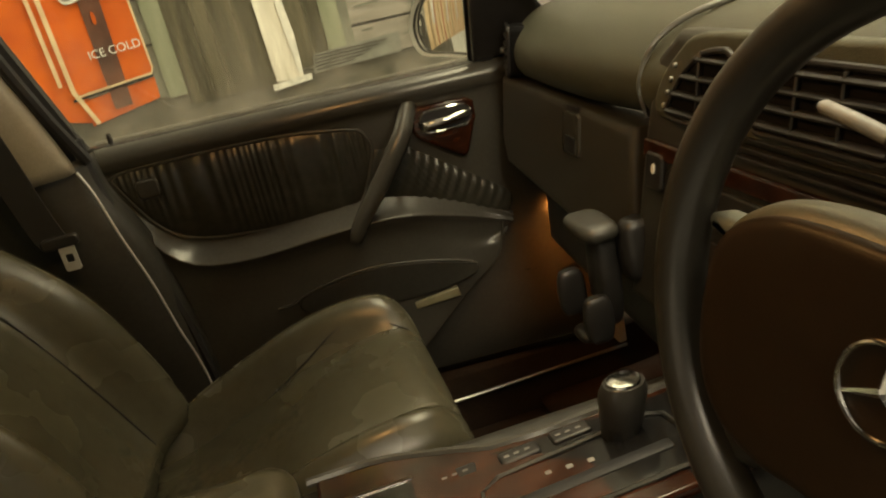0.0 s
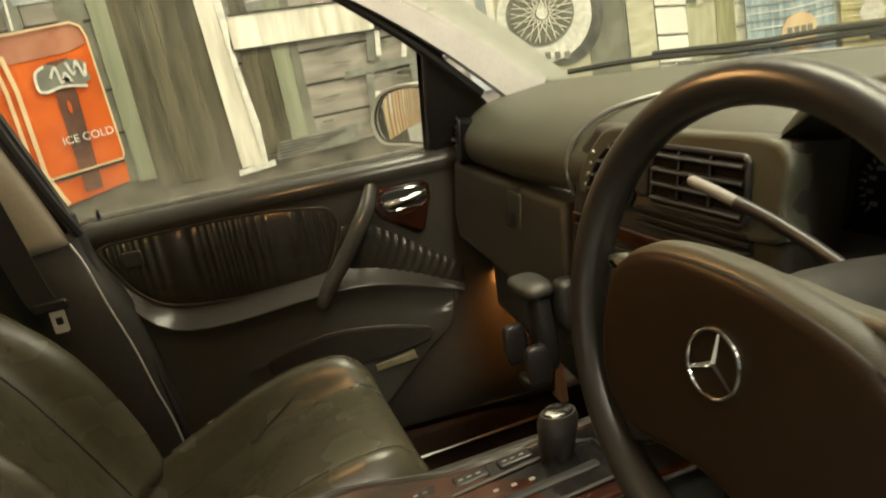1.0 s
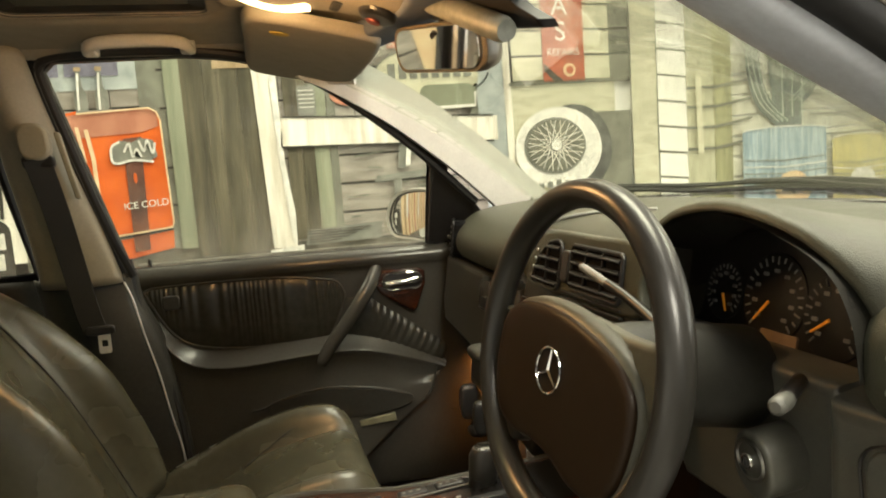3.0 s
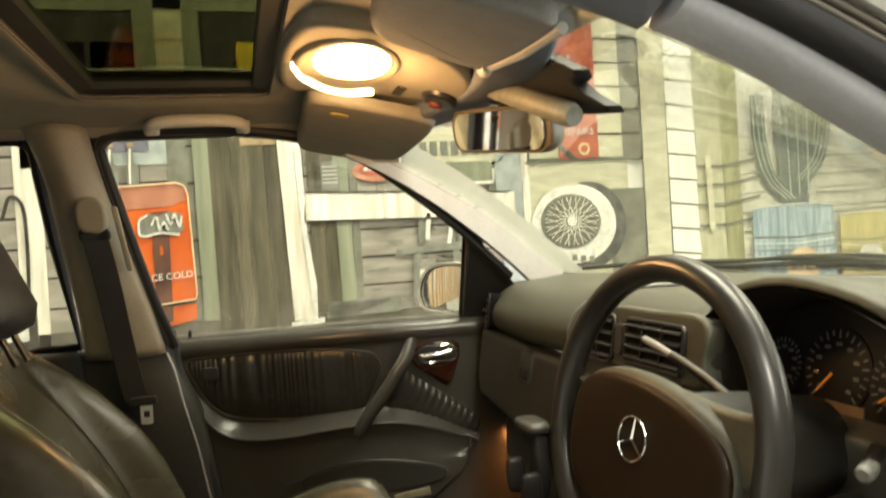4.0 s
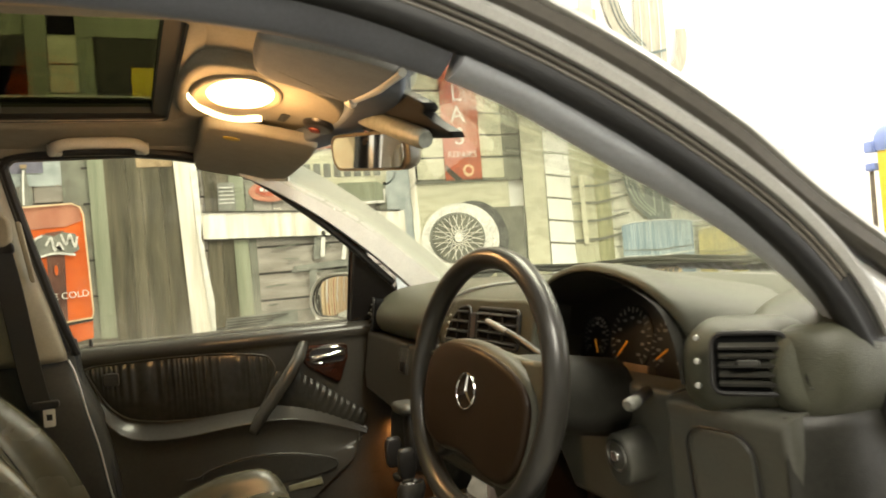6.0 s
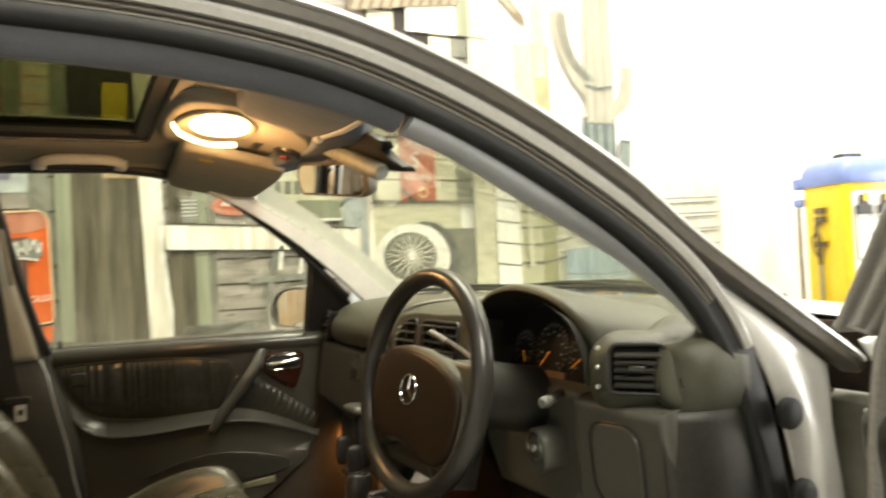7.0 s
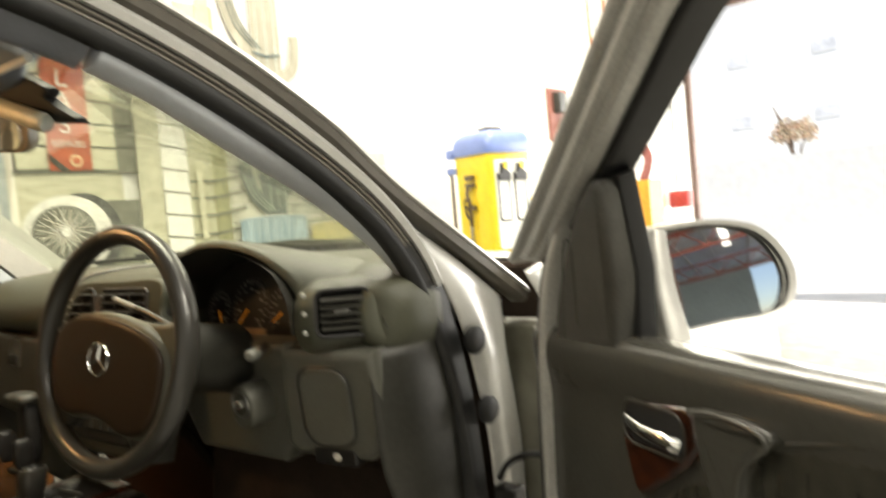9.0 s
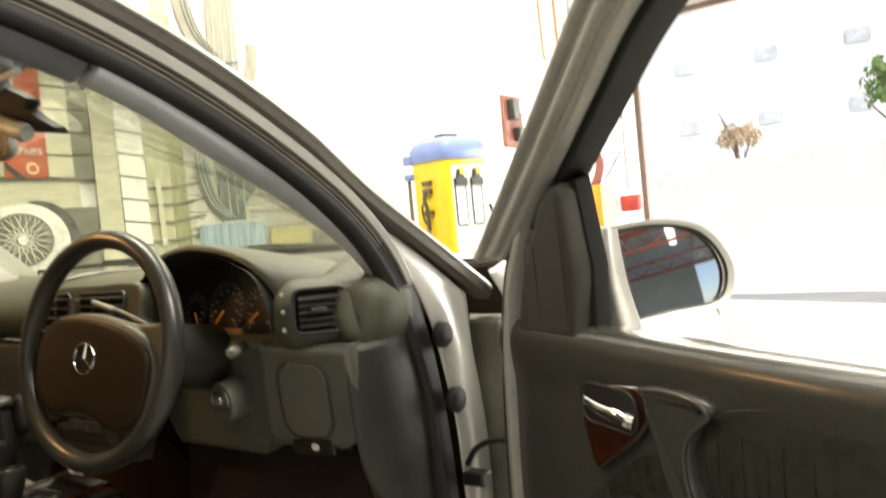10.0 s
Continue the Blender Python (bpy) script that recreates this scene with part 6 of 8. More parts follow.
def far_panel(D, door):
    """Leather fields and the moulded lower panel whose top ridge is the armrest."""
    def fold(s, v, h):
        q = s + 0.02 * math.sin(s * 31)
        return (0.0034 * math.sin(q * 2 * math.pi * 62 + 1.7 * math.sin(s * 29)) + 0.0020 * math.sin(q * 238 + 1.0) + 0.0008 * math.sin(q * 520)) * (0.12 + 0.88 * max(0.0, (h - 0.35) / 0.65) ** 0.7)
    line = gathered(D, door, [(0.404, 1.160), (0.409, 1.139), (0.436, 1.078), (0.471, 1.046), (0.55, 1.050), (0.645, 1.058), (0.70, 1.063), (0.754, 1.076), (0.785, 1.096), (0.81, 1.127), (0.835, 1.176), (0.848, 1.203)],
                    [(0.404, 1.165), (0.412, 1.182), (0.433, 1.197), (0.532, 1.212), (0.656, 1.217), (0.80, 1.216), (0.836, 1.213), (0.848, 1.206)], fold, 0.46, 220, 14, 0.012)
    out = D(0, 1, 0) - D(0, 0, 0)
    bm = bmesh.new()
    tube(bm, [p + out * 0.002 for p in line], 0.0034, 8, loop=True)
    part("insert_rim", bm, TRIM, door, "raised rim round the leather insert", sharp=70)
    gathered(D, door, [(0.172, 1.000), (0.180, 0.984), (0.195, 0.981), (0.305, 1.006), (0.420, 1.042)], [(0.172, 1.012), (0.182, 1.026), (0.259, 1.084), (0.328, 1.133), (0.352, 1.150), (0.420, 1.150)],
             lambda s, v, h: 0.0044 * math.sin((s + 0.62 * (v - 1.0)) * 2 * math.pi * 46) * (0.35 + 0.65 * h), -1.0, 90, 10, 0.010)
    # ridge from the rear edge round under the leather to the front, and the foot of the panel below it
    ridge = [(0.866, 1.228, 0.004), (0.857, 1.195, 0.010), (0.842, 1.145, 0.018), (0.818, 1.095, 0.028), (0.780, 1.050, 0.040), (0.725, 1.029, 0.050), (0.64, 1.026, 0.055), (0.56, 1.032, 0.056), (0.48, 1.037, 0.056), (0.40, 1.036, 0.052), (0.33, 1.021, 0.044), (0.26, 0.997, 0.032), (0.205, 0.974, 0.020), (0.180, 0.962, 0.012)]
    foot = [(0.870, 1.21), (0.866, 1.13), (0.858, 1.02), (0.838, 0.90), (0.80, 0.78), (0.74, 0.68), (0.64, 0.66), (0.56, 0.67), (0.48, 0.70), (0.41, 0.76), (0.345, 0.815), (0.285, 0.860), (0.226, 0.905), (0.210, 0.945)]
    rows = []
    for i, ((s, z, n), (fs, fz)) in enumerate(zip(ridge, foot)):
        a, b = ridge[max(i - 1, 0)], ridge[min(i + 1, len(ridge) - 1)]
        t = Vector((b[0] - a[0], b[1] - a[1])).normalized()
        q = Vector((-t.y, t.x))
        q = q if q.y < 0 or q.x > 0.5 else -q
        q = -q
        k = min(1.0, n / 0.04)
        row = [D(s + q.x * d, m, z + q.y * d) for d, m in ((0.034 * k + 0.004, -0.003), (0.022 * k + 0.003, 0.004 + 0.15 * n), (0.011 * k + 0.001, 0.60 * n), (0.004 * k, 0.88 * n), (0.0, n))]
        d = Vector((fs - s, fz - z))
        L = d.length
        for e, m in ((0.005, 0.97), (0.018, 0.84), (0.05, 0.78)):
            e = min(e, L * e * 8)
            row.append(D(s + d.x / L * e, n * m, z + d.y / L * e))
        for e, m in ((0.55, 1.02), (0.94, 1.12), (0.99, 0.95), (1.0, 0.0)):
            e = max(e, min(0.06 / L, 0.5) + 0.1) if e == 0.55 else e
            row.append(D(s + d.x * e, max(n, 0.024) * m - 0.004 * (e == 1.0), z + d.y * e))
        rows.append(row)
    bm = bmesh.new()
    patch(bm, rows, 4, 2)
    lower = part("lower_panel", bm, TRIM, door, "smooth grey lower door moulding with an armrest ridge", sharp=75)
    bm = bmesh.new()
    tube(bm, curve([D(u, 0.027, v) for u, v in [(0.205, 0.972)] + foot[:8:-1]], 5), 0.0028, 8)
    part("panel_bead", bm, TRIM, lower, "shiny bead along the panel's front edge")
    F = lambda u, v, w: D(u, w, v)
    mouth = [(p.x, p.y) for p in curve([(0.60, 0.922, 0), (0.575, 0.936, 0), (0.482, 0.951, 0), (0.40, 0.946, 0), (0.317, 0.929, 0), (0.270, 0.908, 0), (0.30, 0.888, 0), (0.40, 0.878, 0), (0.52, 0.885, 0), (0.59, 0.900, 0)], 4, True)]
    # raised dark patch paints the shade inside the pocket
    part("pocket_mouth", pad(bmesh.new(), mouth, F, 0.01, 0.056, 0.002), DARKTRIM, lower, "dark patch as shade in the map pocket mouth")
    bm = bmesh.new()
    tube(bm, curve([F(u, v, 0.055) for u, v in ((0.640, 0.920), (0.610, 0.923), (0.575, 0.938), (0.482, 0.954), (0.40, 0.949), (0.317, 0.932), (0.272, 0.914))], 5), 0.0026, 8)
    part("pocket_lip", bm, TRIM, lower, "rolled lip of the map pocket")
    part("reflector", pad(bmesh.new(), [(0.400, 0.852), (0.313, 0.858), (0.316, 0.876), (0.400, 0.867)], F, 0.02, 0.056, 0.003), SPOKELIKE, lower, "pale reflector strip")


def near_panel(D, door):
    """Leather fields of the open door: a broad one behind the pull and a small one under the lever."""
    def fold(s, v, h):
        return (0.0012 * math.sin(s * 2 * math.pi * 55 + 2.2 * math.sin(s * 25)) + 0.0007 * math.sin(s * 238)) * (0.2 + 0.8 * h)
    line = gathered(D, door, [(0.398, 1.146), (0.402, 1.130), (0.410, 1.118), (0.432, 1.086), (0.446, 1.062), (0.475, 1.046), (0.60, 1.05), (0.72, 1.06), (0.79, 1.10), (0.83, 1.17), (0.846, 1.21)],
                    [(0.398, 1.152), (0.404, 1.170), (0.416, 1.184), (0.434, 1.195), (0.478, 1.209), (0.541, 1.221), (0.60, 1.226), (0.68, 1.228), (0.78, 1.227), (0.83, 1.221), (0.846, 1.214)], fold, 0.40, 160, 12, 0.008)
    out = D(0, 1, 0) - D(0, 0, 0)
    bm = bmesh.new()
    tube(bm, [p + out * 0.003 for p in line], 0.0028, 8, loop=True)
    part("insert_rim", bm, LEATHER_PLEAT, door, "raised seam round the leather insert", sharp=70)
    gathered(D, door, [(0.182, 1.000), (0.195, 0.986), (0.30, 0.992), (0.40, 1.03)], [(0.182, 1.022), (0.195, 1.040), (0.255, 1.085), (0.325, 1.130), (0.40, 1.135)],
             lambda s, v, h: 0.0016 * math.sin((s + 0.62 * (v - 1.0)) * 2 * math.pi * 40) * (0.35 + 0.65 * h), -1.0, 70, 8, 0.004)


def build_door(D, name, label, near):
    door = part(name, bmesh.new(), TRIM, car, label)
    F = lambda u, v, w: D(u, w, v)
    G = lambda u, v, w: D(u, w + (0.27 * max(0.0, v - 1.36) if near else lean(v)), v)
    # sill roll and panel body
    bm = bmesh.new()
    ss = [0.0, 0.04, 0.12, 0.25, 0.40, 0.55, 0.70, 0.80, 0.86]
    def edge(s, z):
        """The rear edge slants forward below the sill."""
        lim = 0.868 - 0.20 * max(0.0, 1.2 - z) if z < 1.2 else 0.868
        return s / 0.86 * lim
    rows = []
    roll = ((-0.055, 1.250), (-0.035, 1.262), (-0.014, 1.262), (0.0, 1.256), (0.008, 1.242), (0.009, 1.226), (0.007, 1.208), (0.002, 1.18), (0.0, 1.15), (0.0, 1.08), (0.0, 1.02), (0.0, 0.98), (0.004, 0.92), (0.006, 0.84), (0.0, 0.74), (-0.03, 0.66))
    for n, z in roll if near else ((-0.055, 1.250), (-0.035, 1.262), (-0.012, 1.260), (0.004, 1.250), (0.010, 1.236), (0.006, 1.222), (0.0, 1.21), (0.0, 1.15), (0.0, 1.08), (0.026, 1.025), (0.032, 0.98), (0.028, 0.92), (0.018, 0.84), (0.0, 0.74), (-0.03, 0.66)):
        n = n if near or z > 1.1 else min(n, -0.004)
        rows.append([D(edge(s, z), n, z - (0.065 * max(0.0, (0.45 - s) / 0.28) if 0.90 < z < 1.05 and not near else 0.0)) for s in ss])
    patch(bm, rows, 4, 3)
    body = part("door_trim", bm, TRIM, door, "grey moulded door trim", sharp=70)
    body.modifiers.new("thickness", "SOLIDIFY").thickness = 0.004
    # outer skin
    bm = bmesh.new()
    patch(bm, [[D(s, n, z) for s in (-0.04, 0.2, 0.5, 0.9)] for n, z in ((-0.06, 1.25), (-0.10, 1.2), (-0.125, 1.0), (-0.12, 0.8), (-0.09, 0.62))], 5, 5)
    part("outer_skin", bm, SILVER, door, "silver outer door skin").modifiers.new("thickness", "SOLIDIFY").thickness = 0.002
    # front shut edge of the door, with a screw
    bm = bmesh.new()
    rings(bm, [[D(-0.012, n, z) for n in (0.0, -0.03, -0.09)] + [D(0.006, n, z) for n in (-0.09, -0.03, 0.003)] for z in (0.64, 0.80, 1.0, 1.15, 1.255)])
    part("shut_edge", bm, SILVER, door, "silver painted door shut face", bevel=0.003)
    bm = bmesh.new()
    rings(bm, [[D(-0.02 - 0.03 * max(0, z - 1.2), n, z) for n in (-0.09, -0.11, -0.13)] + [D(0.0 - 0.03 * max(0, z - 1.2), n, z) for n in (-0.13, -0.11, -0.09)] for z in (0.7, 1.0, 1.2, 1.30)])
    part("edge_seal", bm, RUBBER, door, "black rubber edge seal")
    (near_panel if near else far_panel)(D, door)
    # pull handle
    bm = bmesh.new()
    if near:
        bead = [(0.350, 1.213), (0.385, 1.217), (0.420, 1.216), (0.444, 1.211), (0.449, 1.203), (0.438, 1.193), (0.420, 1.178), (0.410, 1.152), (0.416, 1.115), (0.443, 1.080), (0.470, 1.050)]
        ring = [(p.x, p.y) for p in curve([(a, b, 0) for a, b in bead + [(0.45, 1.02), (0.405, 1.06), (0.375, 1.105), (0.358, 1.15), (0.346, 1.19)]], 5, True)]
        pad(bm, ring, F, -0.01, 0.020, 0.010, 5)
        tube(bm, curve([F(a, b, 0.0185) for a, b in [(u - 0.005, v - 0.003) for u, v in bead]], 5), 0.0035, 8)
    else:
        pull = curve([D(0.322, -0.004, 1.216), D(0.334, 0.012, 1.200), D(0.350, 0.030, 1.176), D(0.370, 0.040, 1.150), D(0.392, 0.046, 1.122), D(0.424, 0.052, 1.084), D(0.454, 0.056, 1.048), D(0.471, 0.057, 1.022), D(0.476, 0.054, 1.012)], 6)
        sweep(bm, pull, circle(0.0125, 12, 0.0155), (0, -1, 0), True, [0.75 + 0.4 * math.sin(math.pi * min(1.0, 0.18 + 0.8 * i / len(pull))) for i in range(len(pull))])
    part("pull_handle", bm, TRIM, door, "curved grey pull handle", sharp=70)
    # wooden handle plate with chrome lever
    plate = [(0.340, 1.200), (0.328, 1.209), (0.240, 1.199), (0.222, 1.192), (0.215, 1.15), (0.230, 1.102), (0.242, 1.094), (0.322, 1.148), (0.344, 1.172)] if near else [(0.324, 1.200), (0.310, 1.209), (0.226, 1.208), (0.212, 1.199), (0.213, 1.17), (0.236, 1.110), (0.248, 1.105), (0.320, 1.153), (0.330, 1.170)]
    hp = part("handle_plate", pad(bmesh.new(), plate, F, -0.004, 0.012, 0.005), WOOD, door, "burl walnut handle plate")
    rec, lx, lz = ((0.226, 1.156, 0.328, 1.200), 0.008, 0.016) if near else ((0.223, 1.163, 0.312, 1.198), -0.005, 0.014)
    part("handle_recess", pad(bmesh.new(), rounded(*rec, 0.016), F, 0.008, 0.014, 0.002), RUBBER, hp, "black handle recess")
    bm = bmesh.new()
    tube(bm, [F(u, v, 0.015) for u, v in rounded(rec[0] - 0.002, rec[1] - 0.002, rec[2] + 0.002, rec[3] + 0.002, 0.018)], 0.0016, 6, loop=True)
    part("recess_ring", bm, DARKTRIM if near else CHROME, hp, "thin ring round the recess")
    bm = bmesh.new()
    lev = curve([F(0.318 + lx, 1.186 - lz, 0.018), F(0.305 + lx, 1.190 - lz, 0.026), F(0.27 + lx, 1.193 - lz, 0.028), F(0.238 + lx, 1.197 - lz, 0.024), F(0.226 + lx, 1.199 - lz, 0.016)], 5)
    sweep(bm, lev, circle(0.0095, 10, 0.005), (0, 0, 1), True, [0.9 - 0.35 * i / len(lev) for i in range(len(lev))])
    part("lever", bm, CHROME, hp, "chrome door lever")
    # small switch, pocket, strip and lock pin
    part("switch_plate", pad(bmesh.new(), rounded(0.773, 1.163, 0.811, 1.195, 0.008), F, 0.004, 0.017, 0.003), DARKTRIM, door, "small dark seat switch")
    if near:
        pocket = [(0.612, 0.905), (0.565, 0.935), (0.50, 0.945), (0.42, 0.955), (0.33, 0.972), (0.245, 0.955), (0.213, 0.915), (0.235, 0.875), (0.30, 0.850), (0.45, 0.822), (0.60, 0.82)]
        pocket = [(p.x, p.y) for p in curve([(a, b, 0) for a, b in pocket], 4, True)]
        part("map_pocket", pad(bmesh.new(), pocket, F, 0.0, 0.036, 0.012), TRIM, door, "grey map pocket")
        # black pad in front of the pocket paints its inner shade
        part("pocket_mouth", pad(bmesh.new(), [(p.x, p.y) for p in curve([(0.425, 0.945, 0), (0.34, 0.955, 0), (0.255, 0.925, 0), (0.25, 0.890, 0), (0.29, 0.868, 0), (0.40, 0.858, 0)], 4, True)], F, 0.03, 0.038, 0.002), DEEPSHADE, door, "dark patch as shade in the map pocket mouth")
        bm = bmesh.new()
        tube(bm, curve([F(u, v, 0.037) for u, v in ((0.612, 0.900), (0.592, 0.922), (0.565, 0.935), (0.50, 0.944), (0.42, 0.954))], 5), 0.0016, 6)
        part("pocket_lip", bm, SATIN, door, "bright pocket lip")
        part("reflector", pad(bmesh.new(), [(0.435, 0.838), (0.315, 0.862), (0.312, 0.874), (0.435, 0.852)], F, 0.03, 0.045, 0.003), SPOKELIKE, door, "pale reflector strip")
    bm = bmesh.new()
    tube(bm, [D(0.832, -0.028, 1.255), D(0.832, -0.028, 1.268), D(0.832, -0.028, 1.280)], 0.0045, 8, [1, 1, 0.8])
    part("lock_pin", bm, BLACK, door, "black lock pin")
    # dusty window rubber, sunk behind the trim on the open door
    bm = bmesh.new()
    tube(bm, [D(s, -0.046, 1.250 if near else 1.262) for s in (0.0, 0.2, 0.5, 0.86)], 0.006, 8)
    part("sill_rubber", bm, mat("dusty_rubber", (0.13, 0.12, 0.10), 0.8, colour2=(0.06, 0.055, 0.05), scale=60), door, "dusty window rubber")
    # window frame and glass
    win = [(0.872, 1.262), (0.195, 1.262), (0.195, 1.455), (0.29, 1.545), (0.40, 1.618), (0.50, 1.662), (0.60, 1.688), (0.70, 1.700), (0.950, 1.700), (0.968, 1.685)]
    outl = [(p.x, p.y) for p in curve([(a, b, 0) for a, b in win[2:8]], 4)]
    opening = win[:2] + outl + win[8:]
    n = len(opening)
    if near:
        # painted sash with black channel: bands beside one slanted line that bends back along the roof
        def band(lo, hi, n0, n1, r, cut0=0.0, cut1=0.0):
            """A bar between two offsets from the sash's line; its foot may be cut on the slant."""
            base_line = [(0.063 + 0.852 * l, 1.422 + 0.523 * l, 0) for l in (-0.137, -0.09, -0.04, 0.02, 0.10, 0.20, 0.30, 0.38)]
            line = curve(base_line + [(0.46, 1.655, 0), (0.56, 1.685, 0), (0.70, 1.70, 0), (0.95, 1.705, 0)], 4)
            a, b = [], []
            for i, p in enumerate(line):
                t = (line[min(i + 1, len(line) - 1)] - line[max(i - 1, 0)]).normalized()
                q = Vector((t.y, -t.x, 0))
                if (p - line[0]).length >= cut0:
                    a.append((p.x + q.x * lo, p.y + q.y * lo))
                if (p - line[0]).length >= cut1:
                    b.append((p.x + q.x * hi, p.y + q.y * hi))
            return pad(bmesh.new(), a + b[::-1], G, n0, n1, r)
        part("sash", band(0.004, 0.050, -0.05, 0.010, 0.004, 0.01, 0.06), SASH, door, "silver-grey painted door sash", sharp=50)
        part("sash_rib", band(0.0, 0.015, -0.06, 0.017, 0.006, 0.0, 0.01), SASH, door, "outer sash rib", sharp=50)
        part("sash_rib", band(0.025, 0.040, -0.03, 0.017, 0.006, 0.04, 0.07), SASH, door, "raised sash rib", sharp=50)
        part("window_channel", band(0.046, 0.059, -0.05, -0.010, 0.005, 0.14, 0.16), RUBBER, door, "black window channel", sharp=50)
        # painted flange and black seal down the front edge
        fl = curve([(0.125, 1.425, 0), (0.090, 1.375, 0), (0.062, 1.33, 0), (0.044, 1.28, 0), (0.028, 1.21, 0), (0.018, 1.12, 0), (0.010, 1.0, 0), (0.008, 0.80, 0)], 5)
        bm = bmesh.new()
        sweep(bm, [D(p.x, 0.004, p.y) for p in fl], rounded(-0.007, -0.020, 0.007, 0.010, 0.004, 2), DS)
        part("door_flange", bm, SASH, door, "painted flange along the door's front edge")
        bm = bmesh.new()
        sweep(bm, [D(p.x - 0.022, -0.014, p.y - 0.006) for p in fl], rounded(-0.020, -0.05, 0.020, 0.016, 0.010, 3), DS, True, [0.5 + 0.5 * min(1.0, i / 5) for i in range(len(fl))])
        part("edge_seal", bm, RUBBER, door, "black rubber seal down the door's front edge")
        bm = bmesh.new()
        pad(bm, [(0.05, 1.235), (0.205, 1.245), (0.218, 1.312), (0.232, 1.430), (0.226, 1.444), (0.205, 1.444), (0.160, 1.418), (0.110, 1.372), (0.072, 1.305)], G, -0.04, 0.006, 0.014)
        sail = part("sail_trim", bm, mat("smooth_sail_plastic", (0.052, 0.050, 0.043), 0.5, scale=260, bump=0.03, kind="leather", bump_scale=900), door, "grey sail panel inside the mirror")
        bm = bmesh.new()
        tube(bm, curve([G(0.088, 1.25, 0.0060), G(0.096, 1.33, 0.0060), G(0.112, 1.372, 0.0060), G(0.124, 1.365, 0.0060), G(0.124, 1.27, 0.0060)], 5), 0.0007, 6)
        part("sail_groove", bm, TRIM, sail)
        bm = bmesh.new()
        sweep(bm, [G(0.205, 1.245, -0.03), G(0.210, 1.34, -0.03), G(0.222, 1.45, -0.03)], rounded(-0.016, -0.012, 0.016, 0.012, 0.004, 2), DS, True)
        part("window_post", bm, RUBBER, door, "black window post")
        bm = bmesh.new()
        sweep(bm, curve([G(0.205, 1.245, -0.075), G(0.188, 1.30, -0.075), G(0.176, 1.35, -0.08), G(0.170, 1.378, -0.09)], 4), rounded(-0.014, -0.014, 0.014, 0.014, 0.007, 3), DS, True, [1.25 - 0.045 * i for i in range(13)])
        part("mirror_foot", bm, SILVER, door, "silver mirror foot")
    else:
        bm = bmesh.new()
        a, b = inset(opening, -0.022), inset(opening, 0.0)
        for w in (0.0,):
            rings(bm, [[G(u, v, -0.045) for u, v in b], [G(u, v, -0.018) for u, v in b], [G(u, v, -0.010) for u, v in inset(opening, -0.01)], [G(u, v, -0.018) for u, v in a], [G(u, v, -0.045) for u, v in a]], True, False)
        part("window_frame", bm, RUBBER, door, "black window frame")
        part("glass_pane", pad(bmesh.new(), inset(opening, -0.006), G, -0.037, -0.033, 0.001, 1), SIDEGLASS, door, "slightly dirty side glass").visible_shadow = False
        part("sail_trim", pad(bmesh.new(), [(0.04, 1.262), (0.195, 1.262), (0.195, 1.46), (0.12, 1.395), (0.05, 1.31)], G, -0.045, -0.004, 0.008), BLACK, door, "black sail panel")
    return door


build_door(far_door, "passenger_door", "closed passenger door with grey trim and pleated leather", False)
ndoor = build_door(near_door, "driver_door", "wide open driver's door with grey trim", True)


def door_mirror(D, parent, s0, n0, z0, wide, high, turn, tilt):
    """Mirror glass looks back; the shell behind it is a flattened dome."""
    c = D(s0, n0, z0)
    back = (D(1, 0, 0) - D(0, 0, 0)).normalized()
    side = (D(0, -1, 0) - D(0, 0, 0)).normalized()
    rot = Matrix.Rotation(radians(turn), 3, "Z")
    b, sd = rot @ back, rot @ side
    up = (Vector((0, 0, 1)) + b * tilt).normalized()
    b = (b - up * b.dot(up)).normalized()
    P = lambda u, v, w: c + sd * u + up * v + b * w
    shape = [(p.x * wide, p.y * high) for p in curve([(-0.52, 0.44, 0), (-0.30, 0.51, 0), (0.0, 0.52, 0), (0.28, 0.42, 0), (0.44, 0.16, 0), (0.48, -0.14, 0), (0.36, -0.42, 0), (0.0, -0.47, 0), (-0.34, -0.50, 0), (-0.43, -0.30, 0), (-0.49, 0.05, 0)], 5, True)]
    bm = bmesh.new()
    lp = []
    for k, w in ((1.0, 0.010), (1.09, 0.012), (1.13, 0.0), (1.12, -0.03), (1.0, -0.065), (0.75, -0.09), (0.3, -0.10)):
        lp.append([P(u * k, v * k, w) for u, v in shape])
    lp.insert(0, [P(u * 0.97, v * 0.97, -0.004) for u, v in shape])
    rings(bm, lp, True, True)
    shell = part("mirror_shell", bm, SILVER, parent, "silver door mirror shell", sharp=60)
    bm = bmesh.new()
    rings(bm, [[P(u * k, v * k, 0.006 - ((u * k) ** 2 + (v * k) ** 2) / 1.8) for u, v in shape] for k in (0.985, 0.9, 0.8, 0.7, 0.6, 0.5, 0.4, 0.3, 0.2, 0.1, 0.02)])
    part("mirror_glass", bm, MIRROR, shell, "slightly domed door mirror glass", sharp=80)
    bm = bmesh.new()
    tube(bm, [P(u, v, 0.006) for u, v in shape], 0.0035, 6, loop=True)
    part("mirror_rim", bm, BLACK, shell, "black mirror rim")
    return shell


door_mirror(near_door, ndoor, 0.170, -0.172, 1.314, 0.198, 0.124, -6, -0.18)
door_mirror(far_door, bpy.data.objects["passenger_door"], 0.18, -0.205, 1.318, 0.20, 0.122, 27, -0.04)

